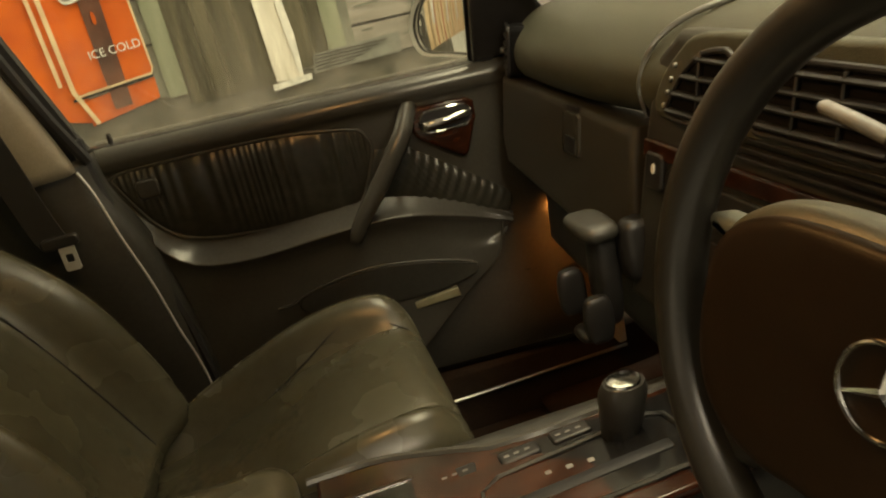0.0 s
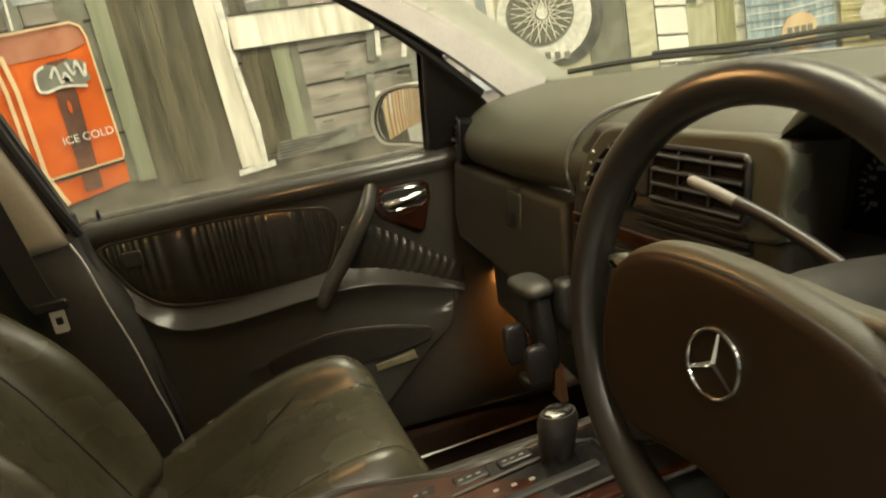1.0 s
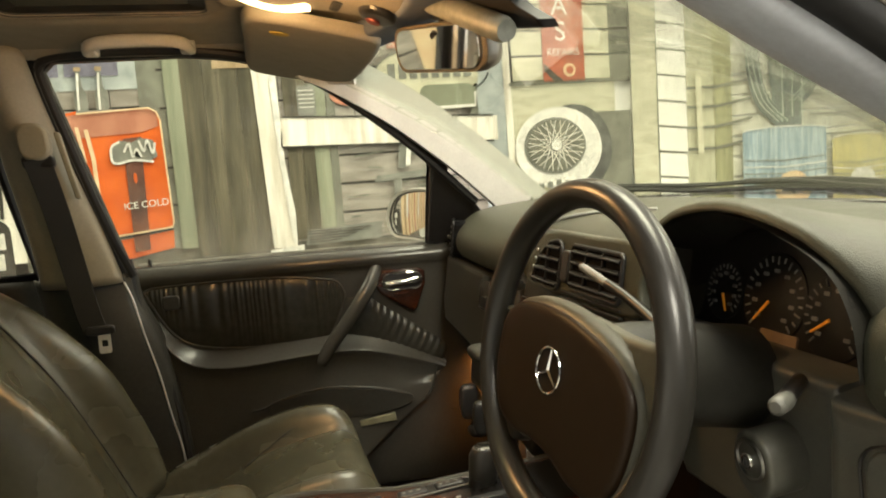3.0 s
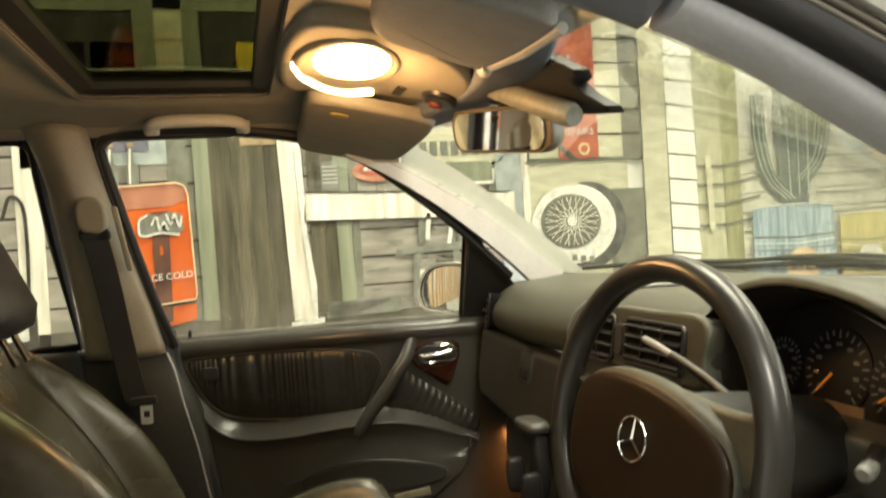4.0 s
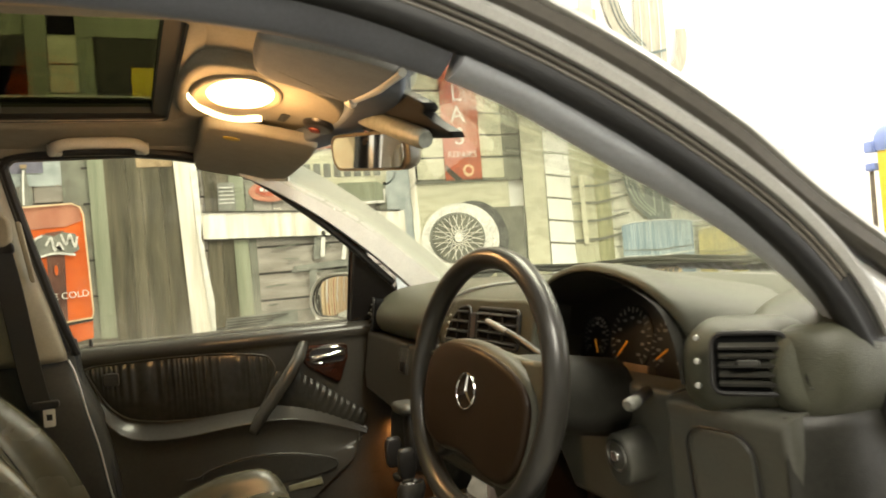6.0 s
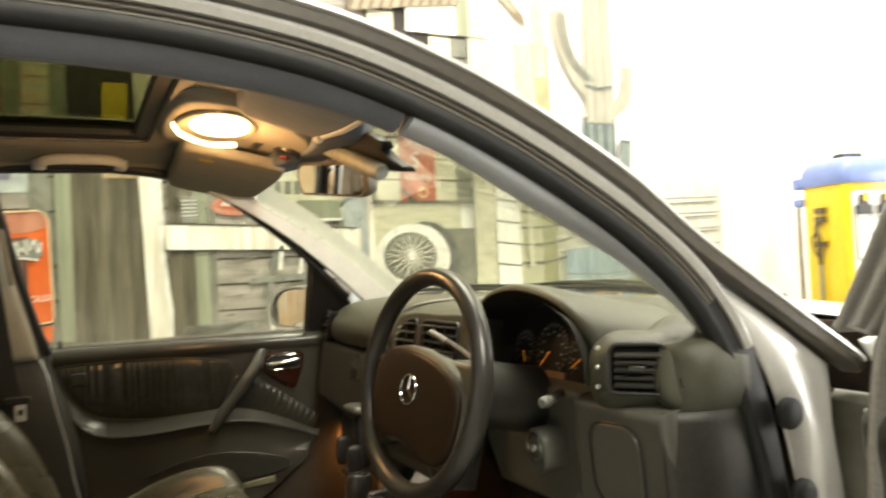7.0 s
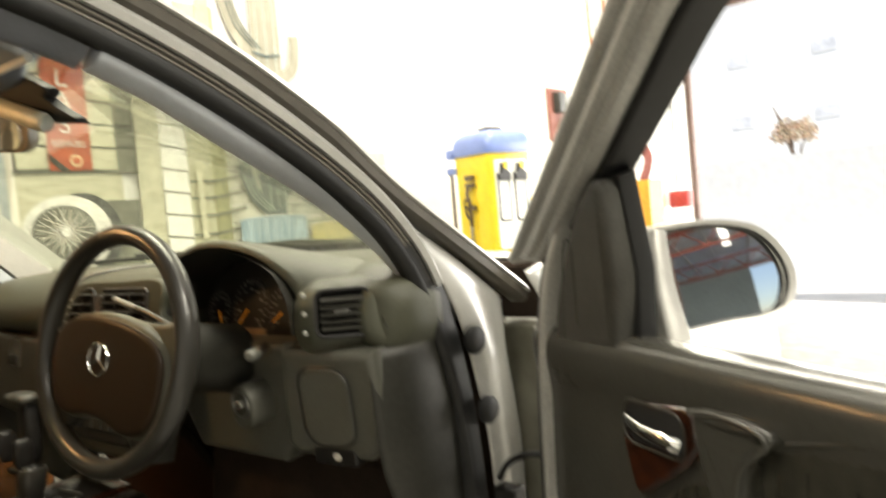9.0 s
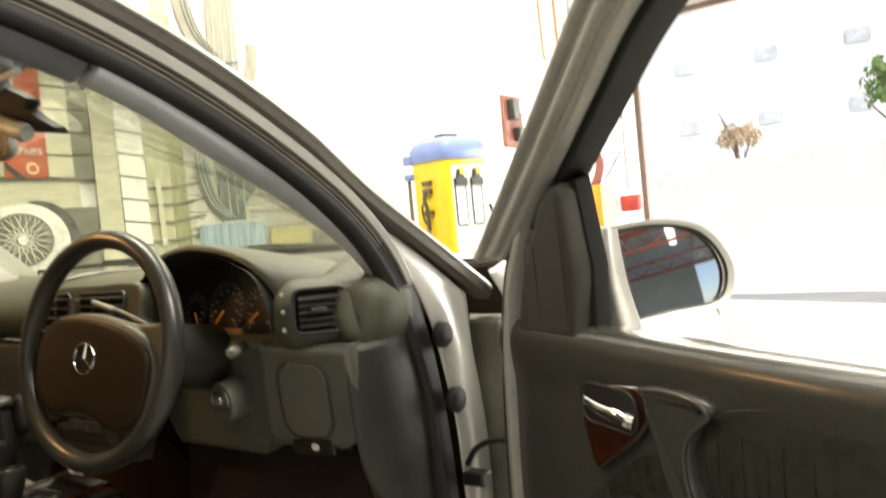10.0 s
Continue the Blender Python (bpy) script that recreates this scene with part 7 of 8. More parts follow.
# passenger side: pillars, rear door and belts
bside = lambda x, z: 1.245 - 0.075 * x - 0.40 * max(0.0, z - 1.26)
bm = bmesh.new()
patch(bm, [[(xa, bside(xa, z) + dy, z) for xa, dy in ((x0, 0.03), (x0 + 0.012, 0.004), ((x0 + x1) / 2, -0.018), (x1 - 0.012, 0.004), (x1, 0.03))] for z, x0, x1 in ((1.245, -0.448, -0.290), (1.35, -0.452, -0.312), (1.5, -0.464, -0.350), (1.62, -0.474, -0.376), (1.715, -0.50, -0.392))], 5, 5)
part("centre_pillar", bm, BTRIM, car, "tan centre pillar trim").modifiers.new("thickness", "SOLIDIFY").thickness = 0.004
bm = bmesh.new()
patch(bm, [[(xa, 1.285 + dy, z) for xa, dy in ((x0, 0.05), (x0 + 0.02, 0.01), ((x0 + x1) / 2, -0.01), (x1 - 0.02, 0.01), (x1, 0.06))] for z, x0, x1 in ((1.262, -0.47, -0.268), (1.2, -0.46, -0.262), (1.1, -0.45, -0.225), (0.95, -0.45, -0.195), (0.75, -0.46, -0.17), (0.58, -0.5, -0.15))], 5, 5)
part("lower_pillar", bm, DARKTRIM, car, "dark lower centre pillar trim").modifiers.new("thickness", "SOLIDIFY").thickness = 0.004
bm = bmesh.new()
tube(bm, curve([(-0.286, 1.284, 1.245), (-0.272, 1.280, 1.204), (-0.256, 1.276, 1.125), (-0.235, 1.274, 1.035), (-0.220, 1.272, 0.945), (-0.204, 1.272, 0.86), (-0.19, 1.272, 0.70)], 6), 0.0022, 8)
part("door_shut_seal", bm, BRIGHT, car, "pale beading along the door shut")
bm = bmesh.new()
tube(bm, curve([(-0.278, 1.315, 1.29), (-0.272, 1.318, 1.20), (-0.248, 1.31, 1.11), (-0.217, 1.305, 0.98), (-0.20, 1.30, 0.86), (-0.185, 1.298, 0.66)], 6), 0.011, 8)
part("passenger_seal", bm, RUBBER, car, "black rubber door seal")
bm = bmesh.new()
tube(bm, curve([(-0.268, 1.300, 1.255), (-0.300, 1.262, 1.36), (-0.338, 1.205, 1.52), (-0.366, 1.158, 1.65), (-0.368, 1.145, 1.682), (-0.352, 1.138, 1.697), (-0.31, 1.132, 1.702), (-0.2, 1.128, 1.704), (-0.08, 1.128, 1.700), (0.02, 1.132, 1.685), (0.12, 1.142, 1.648), (0.22, 1.165, 1.588), (0.36, 1.200, 1.482), (0.50, 1.238, 1.355)], 6), 0.0095, 8)
part("passenger_seal", bm, RUBBER, car, "black rubber door seal")
bm = bmesh.new()
patch(bm, [[(x, 1.115, zr(x, 1.11) + 0.004) for x in (-1.7, -1.0, -0.4, -0.1, 0.06, 0.16)], [(x, 1.138, zr(x, 1.11) - 0.012) for x in (-1.7, -1.0, -0.4, -0.1, 0.06, 0.16)], [(x, 1.16, zr(x, 1.11) - 0.006) for x in (-1.7, -1.0, -0.4, -0.1, 0.06, 0.16)]], 6, 4)
part("cant_rail", bm, LINER, car, "beige trim above the passenger door").modifiers.new("thickness", "SOLIDIFY").thickness = 0.004
# rear door side, sill and glass
bm = bmesh.new()
patch(bm, [[(x, 1.37 + dy, z) for x in (-0.46, -0.8, -1.2, -1.75)] for z, dy in ((1.262, 0.02), (1.255, -0.01), (1.2, -0.012), (1.0, -0.01), (0.6, 0.0))], 5, 4)
rear = part("rear_door", bm, DARKTRIM, car, "dark rear door trim")
rear.modifiers.new("thickness", "SOLIDIFY").thickness = 0.004
rw = [(-0.472, 1.262), (-1.15, 1.262), (-1.12, 1.69), (-0.54, 1.703), (-0.515, 1.698), (-0.500, 1.68), (-0.490, 1.50)]
part("glass_pane", pad(bmesh.new(), rw, lambda u, v, w: Vector((u, 1.385 - 0.42 * (v - 1.26) + w, v)), 0.0, 0.004, 0.001, 1), SIDEGLASS, rear, "rear side glass").visible_shadow = False
bm = bmesh.new()
tube(bm, [(u, 1.375 - 0.42 * (v - 1.26), v) for u, v in rw], 0.013, 8, loop=True)
part("window_frame", bm, RUBBER, rear, "black rear window frame")
bm = bmesh.new()
patch(bm, [[(-1.13, 1.385 - 0.42 * (z - 1.26), z) for z in (1.26, 1.5, 1.72)], [(-1.76, 1.34 - 0.42 * (z - 1.26), z) for z in (1.26, 1.5, 1.72)]], 4, 4)
part("rear_quarter", bm, LINER, car, "beige rear quarter trim").modifiers.new("thickness", "SOLIDIFY").thickness = 0.01
bm = bmesh.new()
patch(bm, [[(-1.0, -0.09, 0.6), (-1.0, -0.06, 1.2), (-1.0, 0.0, 1.70)], [(-1.76, -0.06, 0.6), (-1.76, -0.03, 1.2), (-1.76, 0.04, 1.70)]], 4, 4)
part("rear_quarter", bm, LINER, car, "beige rear quarter trim").modifiers.new("thickness", "SOLIDIFY").thickness = 0.01
# seat belt, its guide and buckle tongue
belt = hold("seat_belt", "", "")
belt.parent = car
belt["label"] = "black seat belt hanging on the centre pillar"
part("guide", pad(bmesh.new(), rounded(-0.420, 1.508, -0.362, 1.578, 0.024, 5), lambda u, v, w: Vector((u, bside(u, v) - 0.02 - w, v)), 0.0, 0.022, 0.008), BTRIM, belt, "tan belt height guide")
bm = bmesh.new()
sweep(bm, curve([(-0.392, 1.136, 1.512), (-0.389, 1.150, 1.49), (-0.379, 1.183, 1.41), (-0.369, 1.222, 1.30), (-0.354, 1.236, 1.19), (-0.343, 1.238, 1.148)], 6), rounded(-0.024, -0.0012, 0.024, 0.0012, 0.001, 1), (1, 0, 0.2))
part("webbing", bm, BELT, belt, "black webbing")
part("guide_slot", pad(bmesh.new(), rounded(-0.420, 1.494, -0.362, 1.518, 0.008), lambda u, v, w: Vector((u, bside(u, v) - 0.018 - w, v)), 0.0, 0.016, 0.004), BLACK, belt, "black belt slot")
part("adjuster_track", pad(bmesh.new(), rounded(-0.356, 1.43, -0.345, 1.56, 0.005), lambda u, v, w: Vector((u - 0.12 * (1.56 - v) * -1, bside(u, v) - 0.012 - w, v)), 0.0, 0.012, 0.003), BTRIM, belt, "tan height adjuster track")
tf = lambda u, v, w: Vector((-0.329 + u, 1.232 - w, 1.138 + v))
part("tongue_cap", pad(bmesh.new(), rounded(-0.034, 0.008, 0.022, 0.026, 0.006), tf, -0.006, 0.006, 0.003), BLACK, belt, "black belt tongue cap")
bm = bmesh.new()
lo, li = rounded(-0.012, -0.032, 0.012, 0.010, 0.004), rounded(-0.006, -0.018, 0.006, -0.004, 0.002)
rings(bm, [[tf(u, v, 0.0015) for u, v in lo], [tf(u, v, 0.0015) for u, v in li], [tf(u, v, -0.0015) for u, v in li], [tf(u, v, -0.0015) for u, v in lo], [tf(u, v, 0.0015) for u, v in lo]], True, False)
part("tongue", bm, BRIGHT, belt, "chrome belt tongue")

# seats
def seat(yc, xf, name, label, z0=0.90, wide=0.50):
    """Cushion with bolsters, reclined backrest with bolsters, head restraint. xf is the cushion's front."""
    st = part(name, box(bmesh.new(), (xf - 0.46, yc - 0.20, 0.54), (xf - 0.06, yc + 0.20, 0.74)), DARKTRIM, car, label, bevel=0.02)
    w = wide / 2
    half = [(1.0, -0.10), (0.985, 0.0), (0.93, 0.030), (0.85, 0.054), (0.75, 0.044), (0.68, 0.014), (0.62, -0.008), (0.55, 0.002), (0.25, 0.008)]
    cols = [(-c, h, 0) for c, h in half] + [(c, h, 0) for c, h in reversed(half)]
    rows = []
    for x, dz, k, wk in ((-0.47, -0.115, 0.4, 0.92), (-0.38, -0.098, 1.0, 1.0), (-0.27, -0.056, 1.1, 1.0), (-0.20, -0.024, 1.0, 1.0), (-0.12, -0.004, 0.95, 0.99), (-0.045, 0.008, 0.7, 0.955), (-0.010, -0.006, 0.35, 0.90), (0.004, -0.035, 0.0, 0.82), (0.0, -0.08, 0.0, 0.80), (-0.015, -0.13, 0.0, 0.78)):
        rows.append([(xf + x, yc + c * w * wk, z0 + dz + (h * k if h > 0 else h * (1 - 0.0))) for c, h, _ in cols])
    bm = bmesh.new()
    patch(bm, rows, 2, 4)
    cu = part("cushion", bm, LEATHER, st, "dark olive leather seat cushion", sharp=80)
    cu.modifiers.new("thickness", "SOLIDIFY").thickness = 0.01
    bm = bmesh.new()
    for s in (-1, 1):
        tube(bm, curve([(xf - 0.38, yc + s * w * 0.615, z0 - 0.104), (xf - 0.27, yc + s * w * 0.62, z0 - 0.063), (xf - 0.20, yc + s * w * 0.64, z0 - 0.024), (xf - 0.12, yc + s * w * 0.70, z0 + 0.019), (xf - 0.06, yc + s * w * 0.66, z0 + 0.014), (xf - 0.012, yc + s * w * 0.56, z0 - 0.006)], 5), 0.0013, 6)
    tube(bm, curve([(xf - 0.245, yc - w * 0.60, z0 - 0.045), (xf - 0.24, yc, z0 - 0.034), (xf - 0.245, yc + w * 0.60, z0 - 0.045)], 5), 0.0013, 6)
    part("piping", bm, BLACK, cu, "stitched seams")
    # backrest
    ang = radians(27.5)
    up, fw = Vector((-math.sin(ang), 0, math.cos(ang))), Vector((math.cos(ang), 0, math.sin(ang)))
    o = Vector((xf - 0.44, yc, z0 - 0.09))
    rows = []
    for h, k, wk, d in ((0.0, 0.9, 0.97, 0.0), (0.10, 1.1, 1.0, 0.008), (0.25, 1.15, 1.0, 0.016), (0.38, 0.85, 0.97, 0.010), (0.48, 0.45, 0.90, 0.0), (0.555, 0.1, 0.74, -0.015), (0.585, 0.0, 0.62, -0.05), (0.575, 0.0, 0.58, -0.085), (0.45, 0.0, 0.8, -0.11), (0.1, 0.0, 0.9, -0.12)):
        rows.append([o + up * h + Vector((0, c * w * wk, 0)) + fw * (d + (b * k if b > 0 else b * (1 if d > -0.03 else 0.0))) for c, b in ((-1.0, -0.09), (-0.985, 0.0), (-0.88, 0.062), (-0.72, 0.048), (-0.56, 0.0), (-0.2, -0.004), (0.2, -0.004), (0.56, 0.0), (0.72, 0.048), (0.88, 0.062), (0.985, 0.0), (1.0, -0.09))])
    bm = bmesh.new()
    patch(bm, rows, 3, 4)
    bk = part("backrest", bm, LEATHER, st, "dark olive leather backrest", sharp=80)
    bk.modifiers.new("thickness", "SOLIDIFY").thickness = 0.01
    bm = bmesh.new()
    for s in (-1, 1):
        tube(bm, curve([o + up * h + Vector((0, s * w * f, 0)) + fw * (d + 0.001) for h, f, d in ((0.02, 0.56, 0.002), (0.15, 0.56, 0.011), (0.30, 0.55, 0.015), (0.42, 0.50, 0.006), (0.50, 0.42, -0.002))], 5), 0.0016, 6)
    part("piping", bm, BLACK, bk, "stitched seams")
    # head restraint on two posts
    o = o + Vector((0.034, -0.02, 0.066))
    bm = bmesh.new()
    lp = []
    for h, a, b in ((0.53, 0.6, 0.5), (0.56, 0.9, 0.9), (0.68, 1.0, 1.0), (0.745, 0.98, 0.95), (0.79, 0.85, 0.7), (0.805, 0.6, 0.4)):
        c = o + up * h - fw * 0.01
        lp.append([c + Vector((0, 0.125 * a * math.copysign(abs(math.cos(t)) ** 0.6, math.cos(t)), 0)) + fw * (0.05 * b * math.copysign(abs(math.sin(t)) ** 0.7, math.sin(t))) for t in [2 * math.pi * k / 24 for k in range(24)]])
    rings(bm, lp)
    # darker than the seat's leather: a backlit silhouette put into the colour
    hr = part("head_restraint", bm, DARKTRIM, st, "padded leather head restraint, coloured dark as if backlit", sharp=70)
    for s in (-0.05, 0.02):
        bm = bmesh.new()
        tube(bm, [o + up * 0.48 - fw * 0.02 + Vector((0, s, 0)), o + up * 0.64 - fw * 0.01 + Vector((0, s, 0))], 0.006, 8)
        part("post", bm, BLACK, hr, "black post")
    return st


seat(0.975, 0.165, "passenger_seat", "dark olive leather passenger seat", wide=0.48)
seat(0.245, 0.02, "driver_seat", "dark olive leather driver's seat", 0.86)
bm = bmesh.new()
patch(bm, [[(-1.02 + dx, y, z) for dx, z in ((0.0, 0.60), (0.02, 0.86), (-0.30, 0.90), (-0.45, 1.35), (-0.52, 1.36), (-0.5, 0.9))] for y in (0.02, 0.3, 0.61, 0.92, 1.24)], 4, 4)
part("rear_bench", bm, LEATHER, car, "dark leather rear bench").modifiers.new("thickness", "SOLIDIFY").thickness = 0.02

# centre console
console = part("centre_console", pad(bmesh.new(), rounded(-0.42, 0.50, 0.46, 0.72, 0.03), lambda u, v, w: Vector((u, v, 0.54 + w)), 0.0, 0.400, 0.02), DARKTRIM, car, "dark centre console between the seats")
cons = lambda u, v, w: Vector((u, v, 0.940 + w + 0.06 * max(0.0, u - 0.10)))
edge_y = lambda u: 0.712 - 0.055 * max(0.0, min(1.0, (u - 0.02) / 0.15)) ** 1.5 - 0.02 * max(0.0, u - 0.15)
part("wood_plate", pad(bmesh.new(), [(-0.03, 0.50), (0.42, 0.50), (0.42, edge_y(0.42)), (0.30, edge_y(0.30)), (0.20, edge_y(0.20)), (0.14, edge_y(0.14)), (0.09, edge_y(0.09)), (0.05, edge_y(0.05)), (-0.03, 0.712)], cons, 0.0, 0.010, 0.004), WOOD, console, "glossy burl walnut console plate")
gate = [(0.135, 0.525), (0.33, 0.525), (0.345, 0.54), (0.335, 0.606), (0.32, 0.615), (0.15, 0.608), (0.13, 0.594), (0.122, 0.55)]
part("switch_panel", pad(bmesh.new(), [(0.082, 0.505), (0.41, 0.505), (0.41, 0.640), (0.20, 0.648), (0.13, 0.656), (0.095, 0.660), (0.082, 0.65)], cons, 0.004, 0.0115, 0.003), GLOSSBLACK, console, "black panel round the gear selector")
part("gear_gate", pad(bmesh.new(), gate, cons, 0.005, 0.013, 0.004), GLOSSBLACK, console, "black gear selector gate")
bm = bmesh.new()
tube(bm, [cons(u, v, 0.014) for u, v in gate], 0.003, 6, loop=True)
part("gate_edge", bm, DARKTRIM, console, "satin gate edging")
part("gate_slot", pad(bmesh.new(), rounded(0.15, 0.555, 0.32, 0.57, 0.004), cons, 0.010, 0.0145, 0.001), RUBBER, console)
for k in range(4):
    part("gear_mark", pad(bmesh.new(), rounded(0.172 + 0.022 * k, 0.588 - 0.003 * k, 0.179 + 0.022 * k, 0.594 - 0.003 * k, 0.001), cons, 0.0125, 0.0140, 0.0004, 1), GAUGEINK, console)
for u, v in ((0.092, 0.627), (0.160, 0.623), (0.219, 0.625)):
    part("seat_switch", pad(bmesh.new(), rounded(u, v, u + 0.045, v + 0.020, 0.004), cons, 0.006, 0.015, 0.003), BLACK, console, "black console switch")
    for du in (0.006, 0.017, 0.029):
        part("switch_mark", pad(bmesh.new(), rounded(u + du, v + 0.008, u + du + 0.006, v + 0.0115, 0.001), cons, 0.0145, 0.0158, 0.0004, 1), GAUGEINK, console)
bm = bmesh.new()
tube(bm, [cons(u, edge_y(u) + 0.002, 0.008) for u in (-0.04, 0.0, 0.03, 0.06, 0.09, 0.12, 0.16, 0.22, 0.30, 0.42)], 0.006, 8)
part("console_edge", bm, TRIM, console, "grey console edging")
part("ash_tray", pad(bmesh.new(), rounded(-0.028, 0.52, 0.075, 0.655, 0.012), cons, 0.006, 0.014, 0.003), GLOSSBLACK, console, "black tray lid")
bm = bmesh.new()
tube(bm, [cons(-0.028, 0.657, 0.013), cons(0.07, 0.657, 0.013)], 0.003, 6)
part("tray_edge", bm, CHROME, console, "chrome tray edge")
bm = bmesh.new()
tube(bm, [(0.275, 0.60, 0.94), (0.28, 0.60, 0.975)], 0.011, 10)
lever = part("gear_lever", bm, BLACK, console, "black gear lever")
bm = bmesh.new()
rings(bm, [[Vector((0.285 + dx, 0.607, z + 0.055)) + Vector((a * math.cos(t), b * math.sin(t), 0)) for t in [2 * math.pi * k / 20 for k in range(20)]] for dx, z, a, b in ((-0.004, 0.885, 0.015, 0.014), (0.0, 0.90, 0.019, 0.017), (0.006, 0.93, 0.024, 0.020), (0.010, 0.955, 0.026, 0.022), (0.012, 0.965, 0.022, 0.018))])
kn = part("knob", bm, WLEATHER, lever, "black leather gear knob")
bm = bmesh.new()
rings(bm, [[Vector((0.297, 0.607, 1.0205 + dz)) + Vector((a * math.cos(t), a * 0.85 * math.sin(t), 0)) for t in [2 * math.pi * k / 20 for k in range(20)]] for dz, a in ((0, 0.019), (0.0025, 0.018), (0.0032, 0.013))])
part("knob_badge", bm, CHROME, kn, "chrome knob badge")
part("armrest", pad(bmesh.new(), rounded(-0.46, 0.49, -0.045, 0.725, 0.035, 6), lambda u, v, w: Vector((u, v, 0.84 + w)), 0.0, 0.150, 0.03, 5), LEATHER, console, "padded leather centre armrest")

# phone cradle on the console side of the dashboard
def lump(lo, hi, k=0.35):
    """A rounded moulded block."""
    c, h = (Vector(lo) + Vector(hi)) / 2, (Vector(hi) - Vector(lo)) / 2
    bm = bmesh.new()
    lp = []
    for a in range(-80, 81, 16):
        q = math.cos(radians(a)) ** k
        lp.append([c + Vector((h.x * q * math.copysign(abs(math.cos(t)) ** 0.6, math.cos(t)), h.y * q * math.copysign(abs(math.sin(t)) ** 0.6, math.sin(t)), h.z * math.sin(radians(a)) / math.sin(radians(80)))) for t in [2 * math.pi * i / 20 for i in range(20)]])
    return rings(bm, lp)


cr = part("phone_cradle", lump((0.352, 0.765, 0.985), (0.385, 0.812, 1.115)), BLACK, car, "black phone cradle beside the centre panel")
for n, lo, hi in (("cradle_head", (0.335, 0.75, 1.103), (0.385, 0.835, 1.126)), ("cradle_arm", (0.378, 0.738, 1.05), (0.422, 0.775, 1.125)), ("cradle_jaw", (0.318, 0.815, 0.99), (0.355, 0.835, 1.052)), ("cradle_jaw", (0.318, 0.738, 0.985), (0.355, 0.757, 1.045)), ("cradle_foot", (0.32, 0.765, 0.972), (0.36, 0.805, 0.988))):
    part(n, lump(lo, hi), DARKTRIM if n == "cradle_head" else BLACK, cr, "olive-grey cradle head" if n == "cradle_head" else "")

# roof console, lamp, visors, mirror, grab handle
RC = lambda u, v, w: Vector((u, v, zr(u, v) - w))
rc = part("roof_console", pad(bmesh.new(), [(p.x, p.y) for p in curve([(-0.035, 0.44, 0), (0.02, 0.42, 0), (0.12, 0.46, 0), (0.20, 0.52, 0), (0.225, 0.61, 0), (0.20, 0.70, 0), (0.12, 0.76, 0), (0.02, 0.80, 0), (-0.035, 0.78, 0), (-0.05, 0.61, 0)], 4, True)], RC, -0.01, 0.022, 0.014), LINER, car, "beige overhead console")
part("lamp_surround", pad(bmesh.new(), oval(0.040, 0.575, 0.072, 0.125, 32), RC, 0.01, 0.030, 0.008), BTRIM, rc, "tan lamp surround")
part("lamp_lens", pad(bmesh.new(), oval(0.042, 0.545, 0.052, 0.085, 32), RC, 0.02, 0.038, 0.010, 4), LAMPLENS, rc, "lit warm interior lamp lens")
part("lamp_slot", pad(bmesh.new(), [(p[0], p[1]) for p in strip([(q.x, q.y) for q in curve([(-0.030, 0.600, 0), (-0.010, 0.675, 0), (0.028, 0.742, 0), (0.066, 0.758, 0), (0.100, 0.722, 0)], 4)], 0.008)], RC, 0.016, 0.032, 0.002), LAMPLENS, rc, "lit rim of the lamp")
part("switch_slot", pad(bmesh.new(), rounded(0.128, 0.655, 0.144, 0.715, 0.006), RC, 0.014, 0.026, 0.003), DARKTRIM, rc, "dark narrow roof switch")
part("reading_switch", pad(bmesh.new(), oval(0.190, 0.655, 0.026, 0.036, 24), RC, 0.012, 0.034, 0.008, 4), BLACK, rc, "dark rounded roof switch")
part("switch_button", pad(bmesh.new(), oval(0.186, 0.668, 0.010, 0.012, 16), RC, 0.03, 0.038, 0.003), mat("dark_red_plastic", (0.16, 0.03, 0.02), 0.4, scale=80), rc, "dark red switch button")
lamp("interior_lamp", "POINT", pose(0.04, 0.55, 1.655), 4.3, (1.0, 0.54, 0.20), 0.04)
lamp("footwell_lamp", "POINT", pose(0.50, 1.20, 0.955), 1.7, (1.0, 0.36, 0.08), 0.02)
part("footwell_light", pad(bmesh.new(), rounded(0.48, 1.19, 0.52, 1.23, 0.006), lambda u, v, w: Vector((u, v, 0.985 - w)), 0.0, 0.01, 0.003), FOOTLENS, car, "orange lit footwell lamp")


def visor(outline, cloth, label, edge, fall, i=4, j=6):
    """A flat padded board; it falls away from the line y = edge towards the car's side."""
    V = lambda u, v, w: Vector((u, v, 1.716 - w - 0.20 * max(u, 0.0) - fall * abs(v - edge)))
    ring = [(p.x, p.y) for p in curve([(a, b, 0) for a, b in outline], 4, True)]
    ob = part("sun_visor", pad(bmesh.new(), ring, V, 0.0, 0.022, 0.010, 5), cloth, car, label)
    bm = bmesh.new()
    a, b = outline[i], outline[j]
    tube(bm, [V(a[0] + 0.004, a[1], 0.02), V((a[0] + b[0]) / 2 + 0.012, (a[1] + b[1]) / 2, 0.02), V(b[0] + 0.004, b[1], 0.02)], 0.006, 8)
    part("visor_rod", bm, PILLAR, ob, "pale visor rod")
    return ob


dv = visor([(0.016, 0.180), (0.020, 0.22), (0.026, 0.29), (0.034, 0.340), (0.055, 0.372), (0.091, 0.386), (0.150, 0.408), (0.175, 0.414), (0.187, 0.40), (0.187, 0.30), (0.186, 0.23), (0.180, 0.185), (0.15, 0.168), (0.09, 0.165), (0.04, 0.166)], VISORCLOTH, "folded-up grey cloth sun visor", 0.452, 0.05, 7, 11)
